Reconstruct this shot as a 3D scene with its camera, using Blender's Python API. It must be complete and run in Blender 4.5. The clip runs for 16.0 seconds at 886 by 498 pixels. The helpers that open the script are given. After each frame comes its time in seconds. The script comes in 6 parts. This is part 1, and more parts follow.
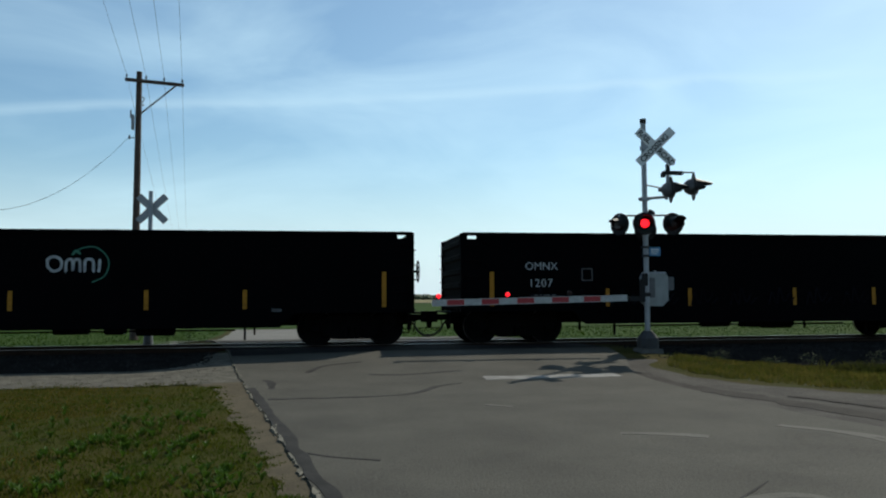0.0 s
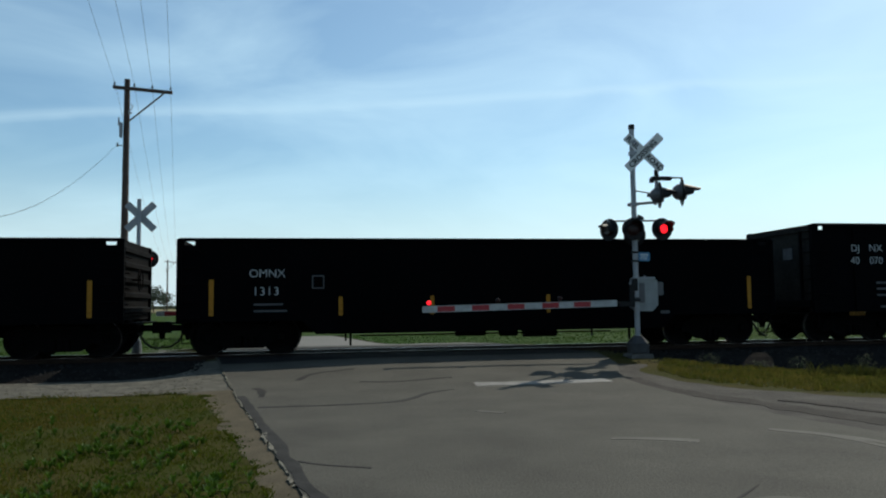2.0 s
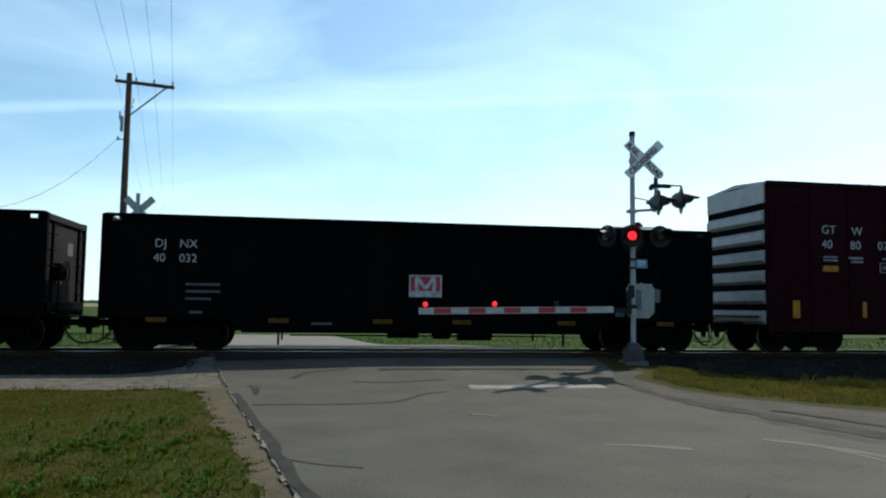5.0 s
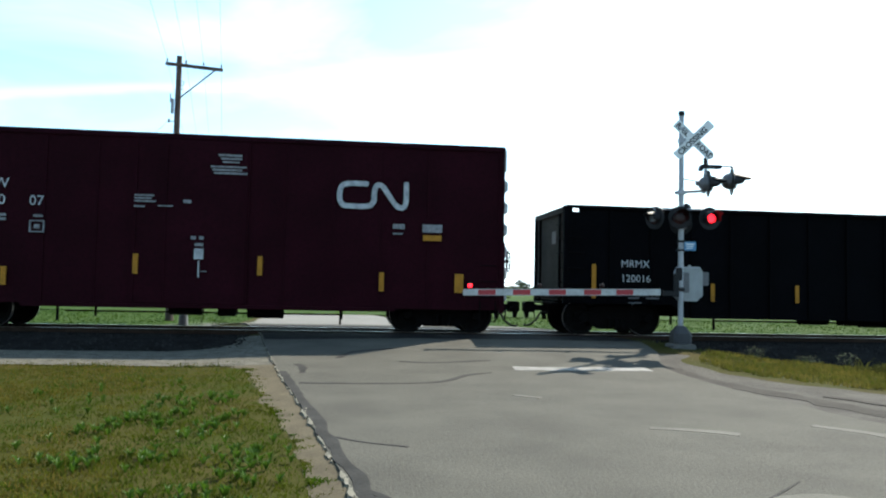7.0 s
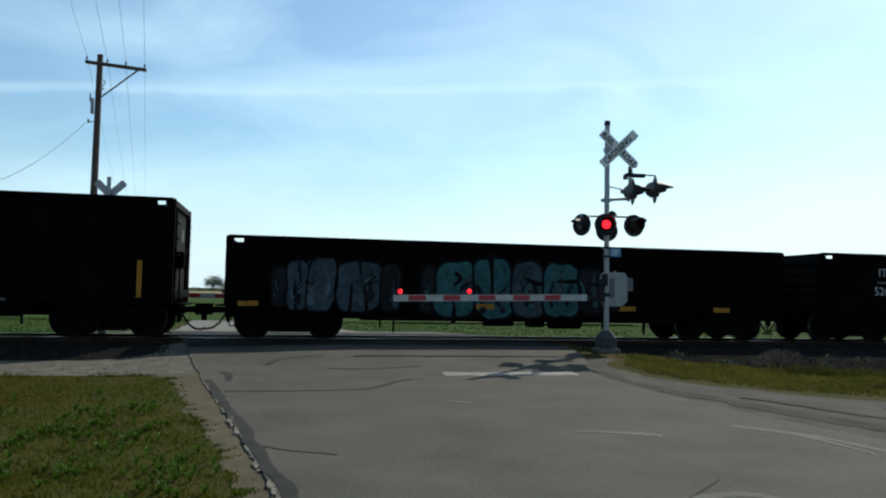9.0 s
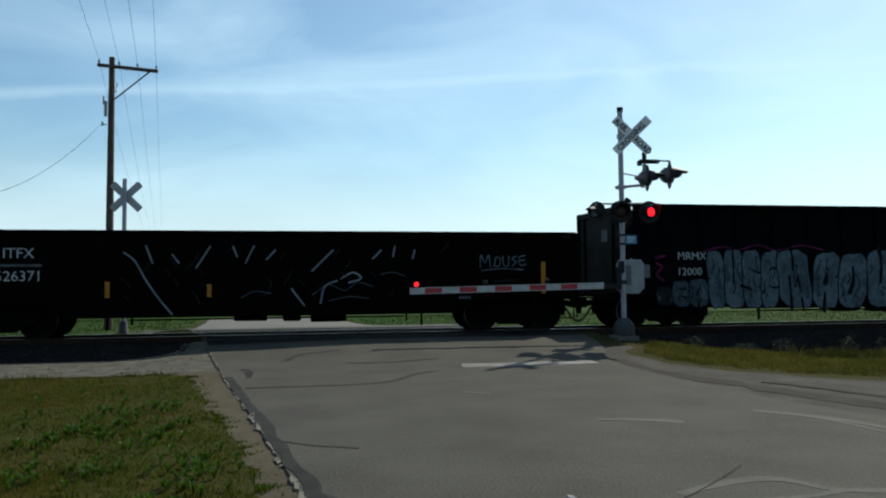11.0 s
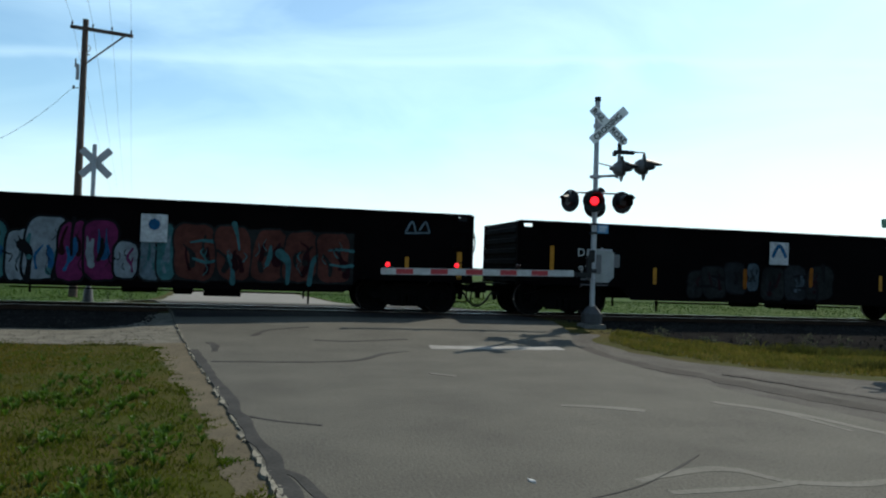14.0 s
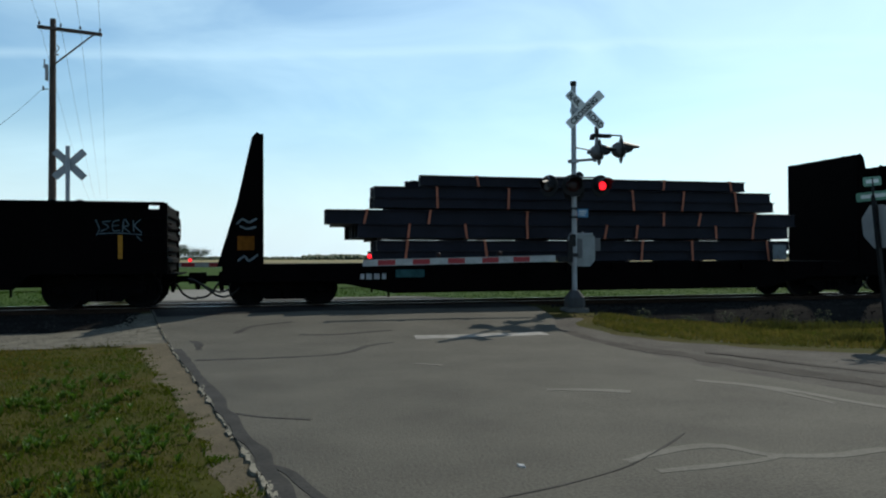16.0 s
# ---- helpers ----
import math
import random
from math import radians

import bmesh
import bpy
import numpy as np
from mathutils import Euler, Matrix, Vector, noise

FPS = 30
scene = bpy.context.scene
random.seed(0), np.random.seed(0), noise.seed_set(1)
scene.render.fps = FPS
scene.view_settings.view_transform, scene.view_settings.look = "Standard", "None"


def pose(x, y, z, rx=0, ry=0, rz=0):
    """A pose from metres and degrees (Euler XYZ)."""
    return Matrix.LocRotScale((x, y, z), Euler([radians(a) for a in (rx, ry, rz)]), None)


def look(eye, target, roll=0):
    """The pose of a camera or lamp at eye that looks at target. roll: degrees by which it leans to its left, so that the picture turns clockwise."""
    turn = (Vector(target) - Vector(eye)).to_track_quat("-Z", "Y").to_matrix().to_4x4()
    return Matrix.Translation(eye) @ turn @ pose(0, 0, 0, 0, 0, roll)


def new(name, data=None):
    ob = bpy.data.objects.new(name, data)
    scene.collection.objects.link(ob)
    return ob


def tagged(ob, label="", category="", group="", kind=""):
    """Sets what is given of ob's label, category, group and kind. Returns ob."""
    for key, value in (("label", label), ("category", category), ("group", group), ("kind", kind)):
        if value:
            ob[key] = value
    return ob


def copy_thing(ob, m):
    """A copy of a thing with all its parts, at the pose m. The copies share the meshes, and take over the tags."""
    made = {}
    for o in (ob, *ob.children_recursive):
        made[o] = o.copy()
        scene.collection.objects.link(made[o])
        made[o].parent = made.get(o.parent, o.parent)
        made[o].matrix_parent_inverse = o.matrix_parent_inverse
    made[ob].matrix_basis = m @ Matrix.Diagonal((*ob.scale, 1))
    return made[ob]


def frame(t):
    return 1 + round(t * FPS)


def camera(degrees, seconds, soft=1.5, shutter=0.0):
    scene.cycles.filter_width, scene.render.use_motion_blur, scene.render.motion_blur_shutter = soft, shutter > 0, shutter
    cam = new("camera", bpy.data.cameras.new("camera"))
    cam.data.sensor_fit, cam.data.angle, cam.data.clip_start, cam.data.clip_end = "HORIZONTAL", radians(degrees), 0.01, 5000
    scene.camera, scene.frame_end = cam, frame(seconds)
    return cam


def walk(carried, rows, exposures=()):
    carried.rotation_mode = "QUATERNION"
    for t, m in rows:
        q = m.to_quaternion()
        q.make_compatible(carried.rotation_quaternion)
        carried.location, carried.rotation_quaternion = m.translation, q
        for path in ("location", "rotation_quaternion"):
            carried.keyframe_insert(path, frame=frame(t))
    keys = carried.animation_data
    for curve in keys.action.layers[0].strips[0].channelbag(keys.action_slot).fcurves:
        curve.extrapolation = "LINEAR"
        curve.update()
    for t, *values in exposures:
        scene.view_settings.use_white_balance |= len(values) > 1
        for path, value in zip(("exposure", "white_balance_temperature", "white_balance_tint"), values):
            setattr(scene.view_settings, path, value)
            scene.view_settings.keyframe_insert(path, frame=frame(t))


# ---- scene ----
EYE = (0.0, 0.0, 1.5)
RAIL_Z = 0.32           # top of the rails
TRACK_Y = 20.95         # middle of the track
SUN_AZ, SUN_EL = 45.0, 44.0
TRACK_TURN = 2.0        # the track runs a little away from the x axis
TRACK = Matrix.Translation((3, TRACK_Y, 0)) @ Matrix.Rotation(radians(TRACK_TURN), 4, "Z") @ Matrix.Translation((-3, -TRACK_Y, 0))

# the hand-held camera: seconds, yaw, pitch, roll
TURNS = [
    (0, -7.00, 3.70, 0.35), (0.5, -7.41, 4.46, 0.39), (1, -8.82, 4.61, 0.70), (1.5, -8.32, 4.35, 0.40),
    (2, -7.72, 4.17, 0.73), (2.5, -7.74, 4.62, 0.23), (3, -8.66, 2.74, -1.67), (3.2, -8.31, 2.40, -1.89),
    (5.3, -8.17, 4.42, -0.47), (5.5, -8.70, 3.92, -0.40), (6, -9.74, 3.45, -0.19), (6.5, -7.51, 2.95, -1.44),
    (7, -4.67, 2.86, -1.18), (7.5, -7.27, 3.12, -0.92), (8, -8.55, 3.20, -1.30), (8.5, -9.27, 3.48, -0.95),
    (8.7, -9.77, 3.44, -1.15), (10.8, -9.38, 3.19, -0.24), (11, -8.65, 2.80, 0.50), (11.5, -9.19, 2.73, -0.18),
    (12, -10.49, 2.30, -1.01), (12.5, -8.18, 4.16, -0.98), (13, -11.47, 1.94, -1.88), (13.5, -13.04, 1.87, -2.83),
    (14, -10.80, 1.47, -1.93), (14.5, -10.67, 1.56, 0.92), (15, -10.41, 1.33, 1.36), (15.5, -11.43, 1.31, 0.59),
    (16, -12.14, 0.70, 0.22),
]
cam = camera(60.0, 16.0, soft=2.1)
walk(cam, [(t, pose(*EYE, 90 + p, r, y)) for t, y, p, r in TURNS],
     exposures=[(0, -0.16), (3.2, -0.16), (5.3, 0.42), (5.5, 0.5), (6.0, 0.95), (6.5, 1.55), (7.0, 1.34), (7.5, 0.86), (8.0, 0.85), (8.5, 0.15), (8.7, 0.1), (10.8, -0.08), (12.0, 0.15), (12.5, 0.2), (13.0, 0.27), (14.5, 0.24), (15.0, 0.05), (16, 0.0)])

# ---- sky and sun ----
world = bpy.data.worlds.new("sky")
scene.world = world
world.use_nodes = True
wn, wl = world.node_tree.nodes, world.node_tree.links
wn.clear()
w_out, w_bg = wn.new("ShaderNodeOutputWorld"), wn.new("ShaderNodeBackground")
w_sky = wn.new("ShaderNodeTexSky")
w_sky.sky_type, w_sky.sun_disc = "NISHITA", False
w_sky.sun_elevation, w_sky.sun_rotation = radians(SUN_EL), radians(SUN_AZ)
w_sky.air_density, w_sky.dust_density, w_sky.ozone_density = 1.0, 0.8, 2.5
w_co, w_map = wn.new("ShaderNodeTexCoord"), wn.new("ShaderNodeMapping")
w_map.inputs["Scale"].default_value = (1.5, 1.5, 4.4)
w_map.inputs["Rotation"].default_value = (0.10, -0.07, 0.6)
w_noise, w_ramp = wn.new("ShaderNodeTexNoise"), wn.new("ShaderNodeValToRGB")
w_noise.inputs["Scale"].default_value, w_noise.inputs["Detail"].default_value = 1.9, 5.0
w_noise.inputs["Roughness"].default_value, w_noise.inputs["Distortion"].default_value = 0.54, 0.6
w_ramp.color_ramp.elements[0].position, w_ramp.color_ramp.elements[1].position = 0.40, 0.95
w_ramp.color_ramp.elements[1].color = (0.52, 0.52, 0.52, 1)
w_mix = wn.new("ShaderNodeMixRGB")
w_mix.inputs["Color2"].default_value = (7.6, 10.4, 11.4, 1)
w_tint = wn.new("ShaderNodeMixRGB")         # the hazy cyan cast of this summer sky
w_tint.blend_type = "MULTIPLY"
w_tint.inputs["Fac"].default_value, w_tint.inputs["Color2"].default_value = 1.0, (0.91, 1.09, 1.045, 1)
w_bg.inputs["Strength"].default_value = 0.124
wl.new(w_co.outputs["Generated"], w_map.inputs["Vector"])
wl.new(w_map.outputs["Vector"], w_noise.inputs["Vector"])
wl.new(w_noise.outputs["Fac"], w_ramp.inputs["Fac"])
wl.new(w_ramp.outputs["Color"], w_mix.inputs["Fac"])
wl.new(w_sky.outputs["Color"], w_tint.inputs["Color1"])
w_sep, w_low, w_haze = wn.new("ShaderNodeSeparateXYZ"), wn.new("ShaderNodeValToRGB"), wn.new("ShaderNodeMixRGB")
w_low.color_ramp.interpolation = "EASE"
w_low.color_ramp.elements[0].position, w_low.color_ramp.elements[1].position = 0.0, 0.20
w_low.color_ramp.elements[0].color, w_low.color_ramp.elements[1].color = (0.85, 0.85, 0.85, 1), (0, 0, 0, 1)
w_haze.inputs["Color2"].default_value = (6.0, 7.5, 8.4, 1)      # pale haze low over the fields
wl.new(w_co.outputs["Generated"], w_sep.inputs["Vector"])
wl.new(w_sep.outputs["Z"], w_low.inputs["Fac"])
wl.new(w_low.outputs["Color"], w_haze.inputs["Fac"])
wl.new(w_tint.outputs["Color"], w_haze.inputs["Color1"])
wl.new(w_haze.outputs["Color"], w_mix.inputs["Color1"])
# a long thin band of cloud across the sky
w_dot, w_wob, w_band, w_broken, w_trail = wn.new("ShaderNodeVectorMath"), wn.new("ShaderNodeMath"), wn.new("ShaderNodeValToRGB"), wn.new("ShaderNodeMath"), wn.new("ShaderNodeMixRGB")
w_dot.operation = "DOT_PRODUCT"
w_dot.inputs[1].default_value = (-0.0706, -0.2582, 0.9635)
w_wob.operation, w_broken.operation = "MULTIPLY_ADD", "MULTIPLY"
w_wob.inputs[1].default_value, w_wob.inputs[2].default_value = 0.035, 0.484
w_plus = wn.new("ShaderNodeMath")
w_plus.operation = "ADD"
w_band.color_ramp.interpolation = "EASE"
w_band.color_ramp.elements[0].position, w_band.color_ramp.elements[1].position = 0.491, 0.500
w_band.color_ramp.elements[0].color, w_band.color_ramp.elements[1].color = (0, 0, 0, 1), (0.36, 0.36, 0.36, 1)
w_band.color_ramp.elements.new(0.510).color = (0, 0, 0, 1)
w_patch = wn.new("ShaderNodeTexNoise")
w_patch.inputs["Scale"].default_value, w_patch.inputs["Detail"].default_value = 2.6, 3.0
w_trail.inputs["Color2"].default_value = (6.6, 8.8, 9.8, 1)
wl.new(w_co.outputs["Generated"], w_dot.inputs[0])
wl.new(w_co.outputs["Generated"], w_patch.inputs["Vector"])
wl.new(w_noise.outputs["Fac"], w_wob.inputs[0])
wl.new(w_dot.outputs["Value"], w_plus.inputs[0])
wl.new(w_wob.outputs["Value"], w_plus.inputs[1])
wl.new(w_plus.outputs["Value"], w_band.inputs["Fac"])
wl.new(w_band.outputs["Color"], w_broken.inputs[0])
wl.new(w_patch.outputs["Fac"], w_broken.inputs[1])
wl.new(w_broken.outputs["Value"], w_trail.inputs["Fac"])
wl.new(w_mix.outputs["Color"], w_trail.inputs["Color1"])
wl.new(w_trail.outputs["Color"], w_bg.inputs["Color"])
wl.new(w_bg.outputs["Background"], w_out.inputs["Surface"])

sun = new("sun", bpy.data.lights.new("sun", "SUN"))
sun.data.energy, sun.data.angle, sun.data.color = 4.8, radians(0.53), (1.0, 0.93, 0.79)
_a, _e = radians(SUN_AZ), radians(SUN_EL)
sun.matrix_world = look((math.sin(_a) * math.cos(_e) * 60, math.cos(_a) * math.cos(_e) * 60, math.sin(_e) * 60), (0, 0, 0))


# ---- materials ----
def mat(name, base, rough=0.6, metal=0.0, var=0.25, scale=4.0, fine=60.0, bump=0.1, tint=None, spec=0.4, island=0.0, streak=None, thin=0.0):
    """A surface with two scales of colour variation and fine relief."""
    m = bpy.data.materials.new(name)
    m.use_nodes = True
    n, l = m.node_tree.nodes, m.node_tree.links
    bsdf = n["Principled BSDF"]
    co = n.new("ShaderNodeTexCoord")
    big, small = n.new("ShaderNodeTexNoise"), n.new("ShaderNodeTexNoise")
    big.inputs["Scale"].default_value, big.inputs["Detail"].default_value = scale, 5
    small.inputs["Scale"].default_value, small.inputs["Detail"].default_value = fine, 3
    l.new(co.outputs["Object"], small.inputs["Vector"])
    if streak:          # stretched along one direction: (turn in degrees, stretch)
        mp = n.new("ShaderNodeMapping")
        mp.vector_type = "TEXTURE"
        mp.inputs["Rotation"].default_value = (0, 0, radians(streak[0]))
        mp.inputs["Scale"].default_value = (1, streak[1], 1)
        l.new(co.outputs["Object"], mp.inputs["Vector"])
        l.new(mp.outputs["Vector"], big.inputs["Vector"])
    else:
        l.new(co.outputs["Object"], big.inputs["Vector"])
    tint = tint or tuple(c * (1 - var) for c in base)
    ramp = n.new("ShaderNodeValToRGB")
    ramp.color_ramp.elements[0].position, ramp.color_ramp.elements[1].position = 0.32, 0.68
    ramp.color_ramp.elements[0].color = (*tint, 1)
    ramp.color_ramp.elements[1].color = (*base, 1)
    l.new(big.outputs["Fac"], ramp.inputs["Fac"])
    mul = n.new("ShaderNodeMixRGB")
    mul.blend_type = "MULTIPLY"
    mul.inputs["Fac"].default_value = min(1.0, var * 2)
    r2 = n.new("ShaderNodeValToRGB")
    r2.color_ramp.elements[0].position, r2.color_ramp.elements[1].position = 0.3, 0.62
    r2.color_ramp.elements[0].color = (0.55, 0.55, 0.55, 1)
    l.new(small.outputs["Fac"], r2.inputs["Fac"])
    l.new(ramp.outputs["Color"], mul.inputs["Color1"])
    l.new(r2.outputs["Color"], mul.inputs["Color2"])
    out = mul.outputs["Color"]
    if island:
        geo, hsv, mr = n.new("ShaderNodeNewGeometry"), n.new("ShaderNodeHueSaturation"), n.new("ShaderNodeMapRange")
        mr.inputs["To Min"].default_value, mr.inputs["To Max"].default_value = 1 - island, 1 + island
        l.new(geo.outputs["Random Per Island"], mr.inputs["Value"])
        l.new(mr.outputs["Result"], hsv.inputs["Value"])
        l.new(out, hsv.inputs["Color"])
        out = hsv.outputs["Color"]
    l.new(out, bsdf.inputs["Base Color"])
    bsdf.inputs["Roughness"].default_value, bsdf.inputs["Metallic"].default_value = rough, metal
    bsdf.inputs["Specular IOR Level"].default_value = spec
    if bump:
        b = n.new("ShaderNodeBump")
        b.inputs["Strength"].default_value, b.inputs["Distance"].default_value = bump, 0.02
        l.new(small.outputs["Fac"], b.inputs["Height"])
        l.new(b.outputs["Normal"], bsdf.inputs["Normal"])
    if thin:            # leaves let light through
        tr, mx = n.new("ShaderNodeBsdfTranslucent"), n.new("ShaderNodeMixShader")
        mx.inputs["Fac"].default_value = thin
        l.new(out, tr.inputs["Color"])
        l.new(bsdf.outputs["BSDF"], mx.inputs[1])
        l.new(tr.outputs["BSDF"], mx.inputs[2])
        l.new(mx.outputs["Shader"], n["Material Output"].inputs["Surface"])
    return m


def glow(name, colour, strength):
    m = bpy.data.materials.new(name)
    m.use_nodes = True
    b = m.node_tree.nodes["Principled BSDF"]
    b.inputs["Base Color"].default_value = (*colour, 1)
    b.inputs["Emission Color"].default_value = (*colour, 1)
    b.inputs["Emission Strength"].default_value = strength
    return m


ASPHALT = mat("asphalt", (0.0725, 0.0703, 0.0592), 0.9, var=0.42, scale=0.9, fine=42, bump=0.35, tint=(0.0518, 0.0503, 0.0429), spec=0.12)
ASPHALT_FAR = mat("asphalt_pale", (0.1228, 0.1167, 0.1044), 0.9, var=0.15, scale=0.4, fine=40, bump=0.15, spec=0.25)
SEALER = mat("crack_sealer", (0.0311, 0.0311, 0.0296), 0.85, var=0.4, scale=3, fine=30, bump=0.1, spec=0.1)
CHIPPED = mat("chipped_concrete", (0.1776, 0.1687, 0.1369), 0.9, var=0.35, scale=8, fine=40, bump=0.3, spec=0.12)
PAINT_WORN = mat("worn_road_paint", (0.1924, 0.1924, 0.1850), 0.8, var=0.45, scale=4, fine=40, bump=0.1, tint=(0.0962, 0.0947, 0.0851))
SCUFF = mat("scuffed_paint", (0.104, 0.102, 0.089), 0.88, var=0.3, scale=2, fine=26, bump=0.2, tint=(0.080, 0.078, 0.067), spec=0.12)
GRAVEL = mat("gravel", (0.1221, 0.1169, 0.0962), 0.95, var=0.5, scale=3.2, fine=28, bump=0.5, spec=0.15)
DIRT = mat("gravelly_dirt", (0.0918, 0.0784, 0.0533), 0.95, var=0.3, scale=1.8, fine=30, bump=0.4, spec=0.08)
# track bed and its stones: the train's shade is put into their colour
BALLAST_IN_SHADE = mat("ballast", (0.016, 0.0155, 0.015), 0.95, var=0.4, scale=2, fine=22, bump=0.6, spec=0.01)
STONE_IN_SHADE = mat("ballast_stone", (0.022, 0.021, 0.020), 0.95, var=0.3, scale=4, fine=40, bump=0.2, island=0.5, spec=0.02)
GROUND = mat("grassy_ground", (0.0266, 0.0340, 0.0059), 0.95, var=0.3, scale=0.7, fine=14, bump=0.2, tint=(0.0429, 0.0355, 0.0104), spec=0.04)
FIELD = mat("crop_field", (0.0186, 0.0485, 0.0055), 0.95, var=0.3, scale=0.05, fine=1.5, bump=0.4, tint=(0.0300, 0.0510, 0.0080), spec=0.04)
WHEAT = mat("ripe_field", (0.1658, 0.1474, 0.0706), 0.95, var=0.2, scale=0.03, fine=0.8, bump=0.2, spec=0.15)
BLADE = mat("grass_blade", (0.0296, 0.0681, 0.0037), 0.8, var=0.35, scale=1.5, fine=4, bump=0, tint=(0.0851, 0.0799, 0.0104), spec=0.05, island=0.15, thin=0.45)
BLADE_DRY = mat("dry_grass_blade", (0.1295, 0.0980, 0.0208), 0.85, var=0.2, scale=0.8, fine=4, bump=0, tint=(0.0925, 0.0767, 0.0150), spec=0.06, island=0.15, thin=0.4)
BLADE_VERGE = mat("verge_grass_blade", (0.1369, 0.1147, 0.0266), 0.85, var=0.3, scale=1.2, fine=4, bump=0, tint=(0.0629, 0.0725, 0.0133), spec=0.05, island=0.2, thin=0.4)
BLADE_OLIVE = mat("olive_grass_blade", (0.0629, 0.0629, 0.0163), 0.85, var=0.3, scale=1.2, fine=4, bump=0, tint=(0.0370, 0.0459, 0.0104), spec=0.05, island=0.2, thin=0.4)
BLADE_LUSH = mat("lush_grass_blade", (0.0155, 0.0463, 0.0034), 0.8, var=0.25, scale=0.4, fine=3, bump=0, tint=(0.0244, 0.0463, 0.0052), spec=0.04, island=0.1, thin=0.5)
TALL_WEED = mat("tall_weed_leaf", (0.0222, 0.0407, 0.0118), 0.8, var=0.3, scale=5, fine=30, bump=0, island=0.3, spec=0.08)
WEED = mat("weed_leaf", (0.0493, 0.1038, 0.0089), 0.55, var=0.3, scale=5, fine=30, bump=0.1, island=0.5, spec=0.2, thin=0.4)
LEAF = mat("tree_leaf", (0.0370, 0.0629, 0.0259), 0.8, var=0.35, scale=0.4, fine=5, bump=0, island=0.3)
BARK = mat("bark", (0.10, 0.08, 0.06), 0.9, var=0.3, scale=3, fine=20, bump=0.5)
POLE_WOOD = mat("creosoted_pole_wood", (0.085, 0.055, 0.042), 0.85, var=0.35, scale=2, fine=35, bump=0.4)
WIRE = mat("wire", (0.05, 0.05, 0.055), 0.6, var=0.1, bump=0)
GLASS_INS = mat("insulator", (0.10, 0.10, 0.11), 0.25, var=0.1, bump=0)
RAIL = mat("rail_steel", (0.46, 0.44, 0.42), 0.28, 0.95, var=0.3, scale=3, fine=40, bump=0.1)
RAIL_SIDE = mat("rusty_rail", (0.035, 0.022, 0.016), 0.85, 0.1, var=0.3, scale=3, fine=40, bump=0.3, spec=0.1)
TIE = mat("tie_wood", (0.03, 0.026, 0.022), 0.9, var=0.3, scale=3, fine=30, bump=0.5, spec=0.1)
GALV = mat("galvanised_steel", (0.30, 0.31, 0.33), 0.5, 0.4, var=0.2, scale=3, fine=40, bump=0.05)
ALU_BOX = mat("grey_signal_box", (0.27, 0.28, 0.28), 0.6, 0.1, var=0.2, scale=4, fine=40, bump=0.05, spec=0.25)
SIGN_BACK = mat("bare_sign_back", (0.30, 0.30, 0.31), 0.5, 0.4, var=0.15, scale=4, fine=30, bump=0.05)
SIGN_WHITE = mat("white_sign_sheeting", (0.66, 0.66, 0.64), 0.5, var=0.12, scale=5, fine=40, bump=0.03)
SIGN_BLACK = mat("black_lettering", (0.02, 0.02, 0.02), 0.5, var=0.1, bump=0)
SIGN_BLUE = mat("blue_sign", (0.05, 0.17, 0.30), 0.45, var=0.1, scale=6, fine=40, bump=0.02)
SIGN_GREEN = mat("green_street_sign", (0.10, 0.24, 0.17), 0.5, var=0.15, scale=6, fine=40, bump=0.02)
LAMP_BLACK = mat("black_lamp_housing", (0.008, 0.008, 0.009), 0.55, var=0.2, scale=6, fine=40, bump=0.05, spec=0.2)
LENS_DARK = mat("unlit_red_lens", (0.018, 0.003, 0.003), 0.3, var=0.2, scale=20, fine=90, bump=0.1, spec=0.2)
LENS_GREY = mat("lamp_back_paint", (0.10, 0.10, 0.105), 0.5, var=0.2, scale=8, fine=40, bump=0.05)
LIT = glow("lit_red_lens", (1.0, 0.012, 0.022), 1.9)
ARM_WHITE = mat("white_gate_sheeting", (0.40, 0.40, 0.39), 0.55, var=0.3, scale=5, fine=30, bump=0.02)
ARM_RED = mat("red_gate_sheeting", (0.30, 0.014, 0.02), 0.45, var=0.15, scale=6, fine=40, bump=0.02)
# gondola paints darker than real black: the sides' shade is in the colour
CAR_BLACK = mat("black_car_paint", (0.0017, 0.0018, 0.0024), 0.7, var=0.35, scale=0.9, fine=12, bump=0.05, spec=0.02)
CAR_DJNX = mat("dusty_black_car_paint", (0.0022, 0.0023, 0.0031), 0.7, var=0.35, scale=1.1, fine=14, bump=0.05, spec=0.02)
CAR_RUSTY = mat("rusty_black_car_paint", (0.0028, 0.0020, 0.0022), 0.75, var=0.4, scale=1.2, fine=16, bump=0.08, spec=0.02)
# end sheets stay paler than the sides, whose colour holds their shade
CAR_END = mat("paler_car_end", (0.0100, 0.0097, 0.0098), 0.85, var=0.5, scale=1.5, fine=16, bump=0.08, spec=0.03)
CAR_END_GREY = mat("grey_car_end", (0.024, 0.0235, 0.022), 0.75, var=0.55, scale=1.2, fine=10, bump=0.08, spec=0.05)
BOX_RED = mat("oxide_red_car_paint", (0.0185, 0.0021, 0.0052), 0.7, var=0.35, scale=0.8, fine=12, bump=0.05, spec=0.04)
BOX_END = mat("galvanised_boxcar_end", (0.36, 0.36, 0.36), 0.5, 0.3, var=0.2, scale=2, fine=16, bump=0.05)
# one near-black base colour for trucks, couplers and underframes
TRUCK = mat("near_black_cast_steel", (0.0035, 0.003, 0.003), 0.85, 0.0, var=0.35, scale=4, fine=30, bump=0.2, spec=0.05)
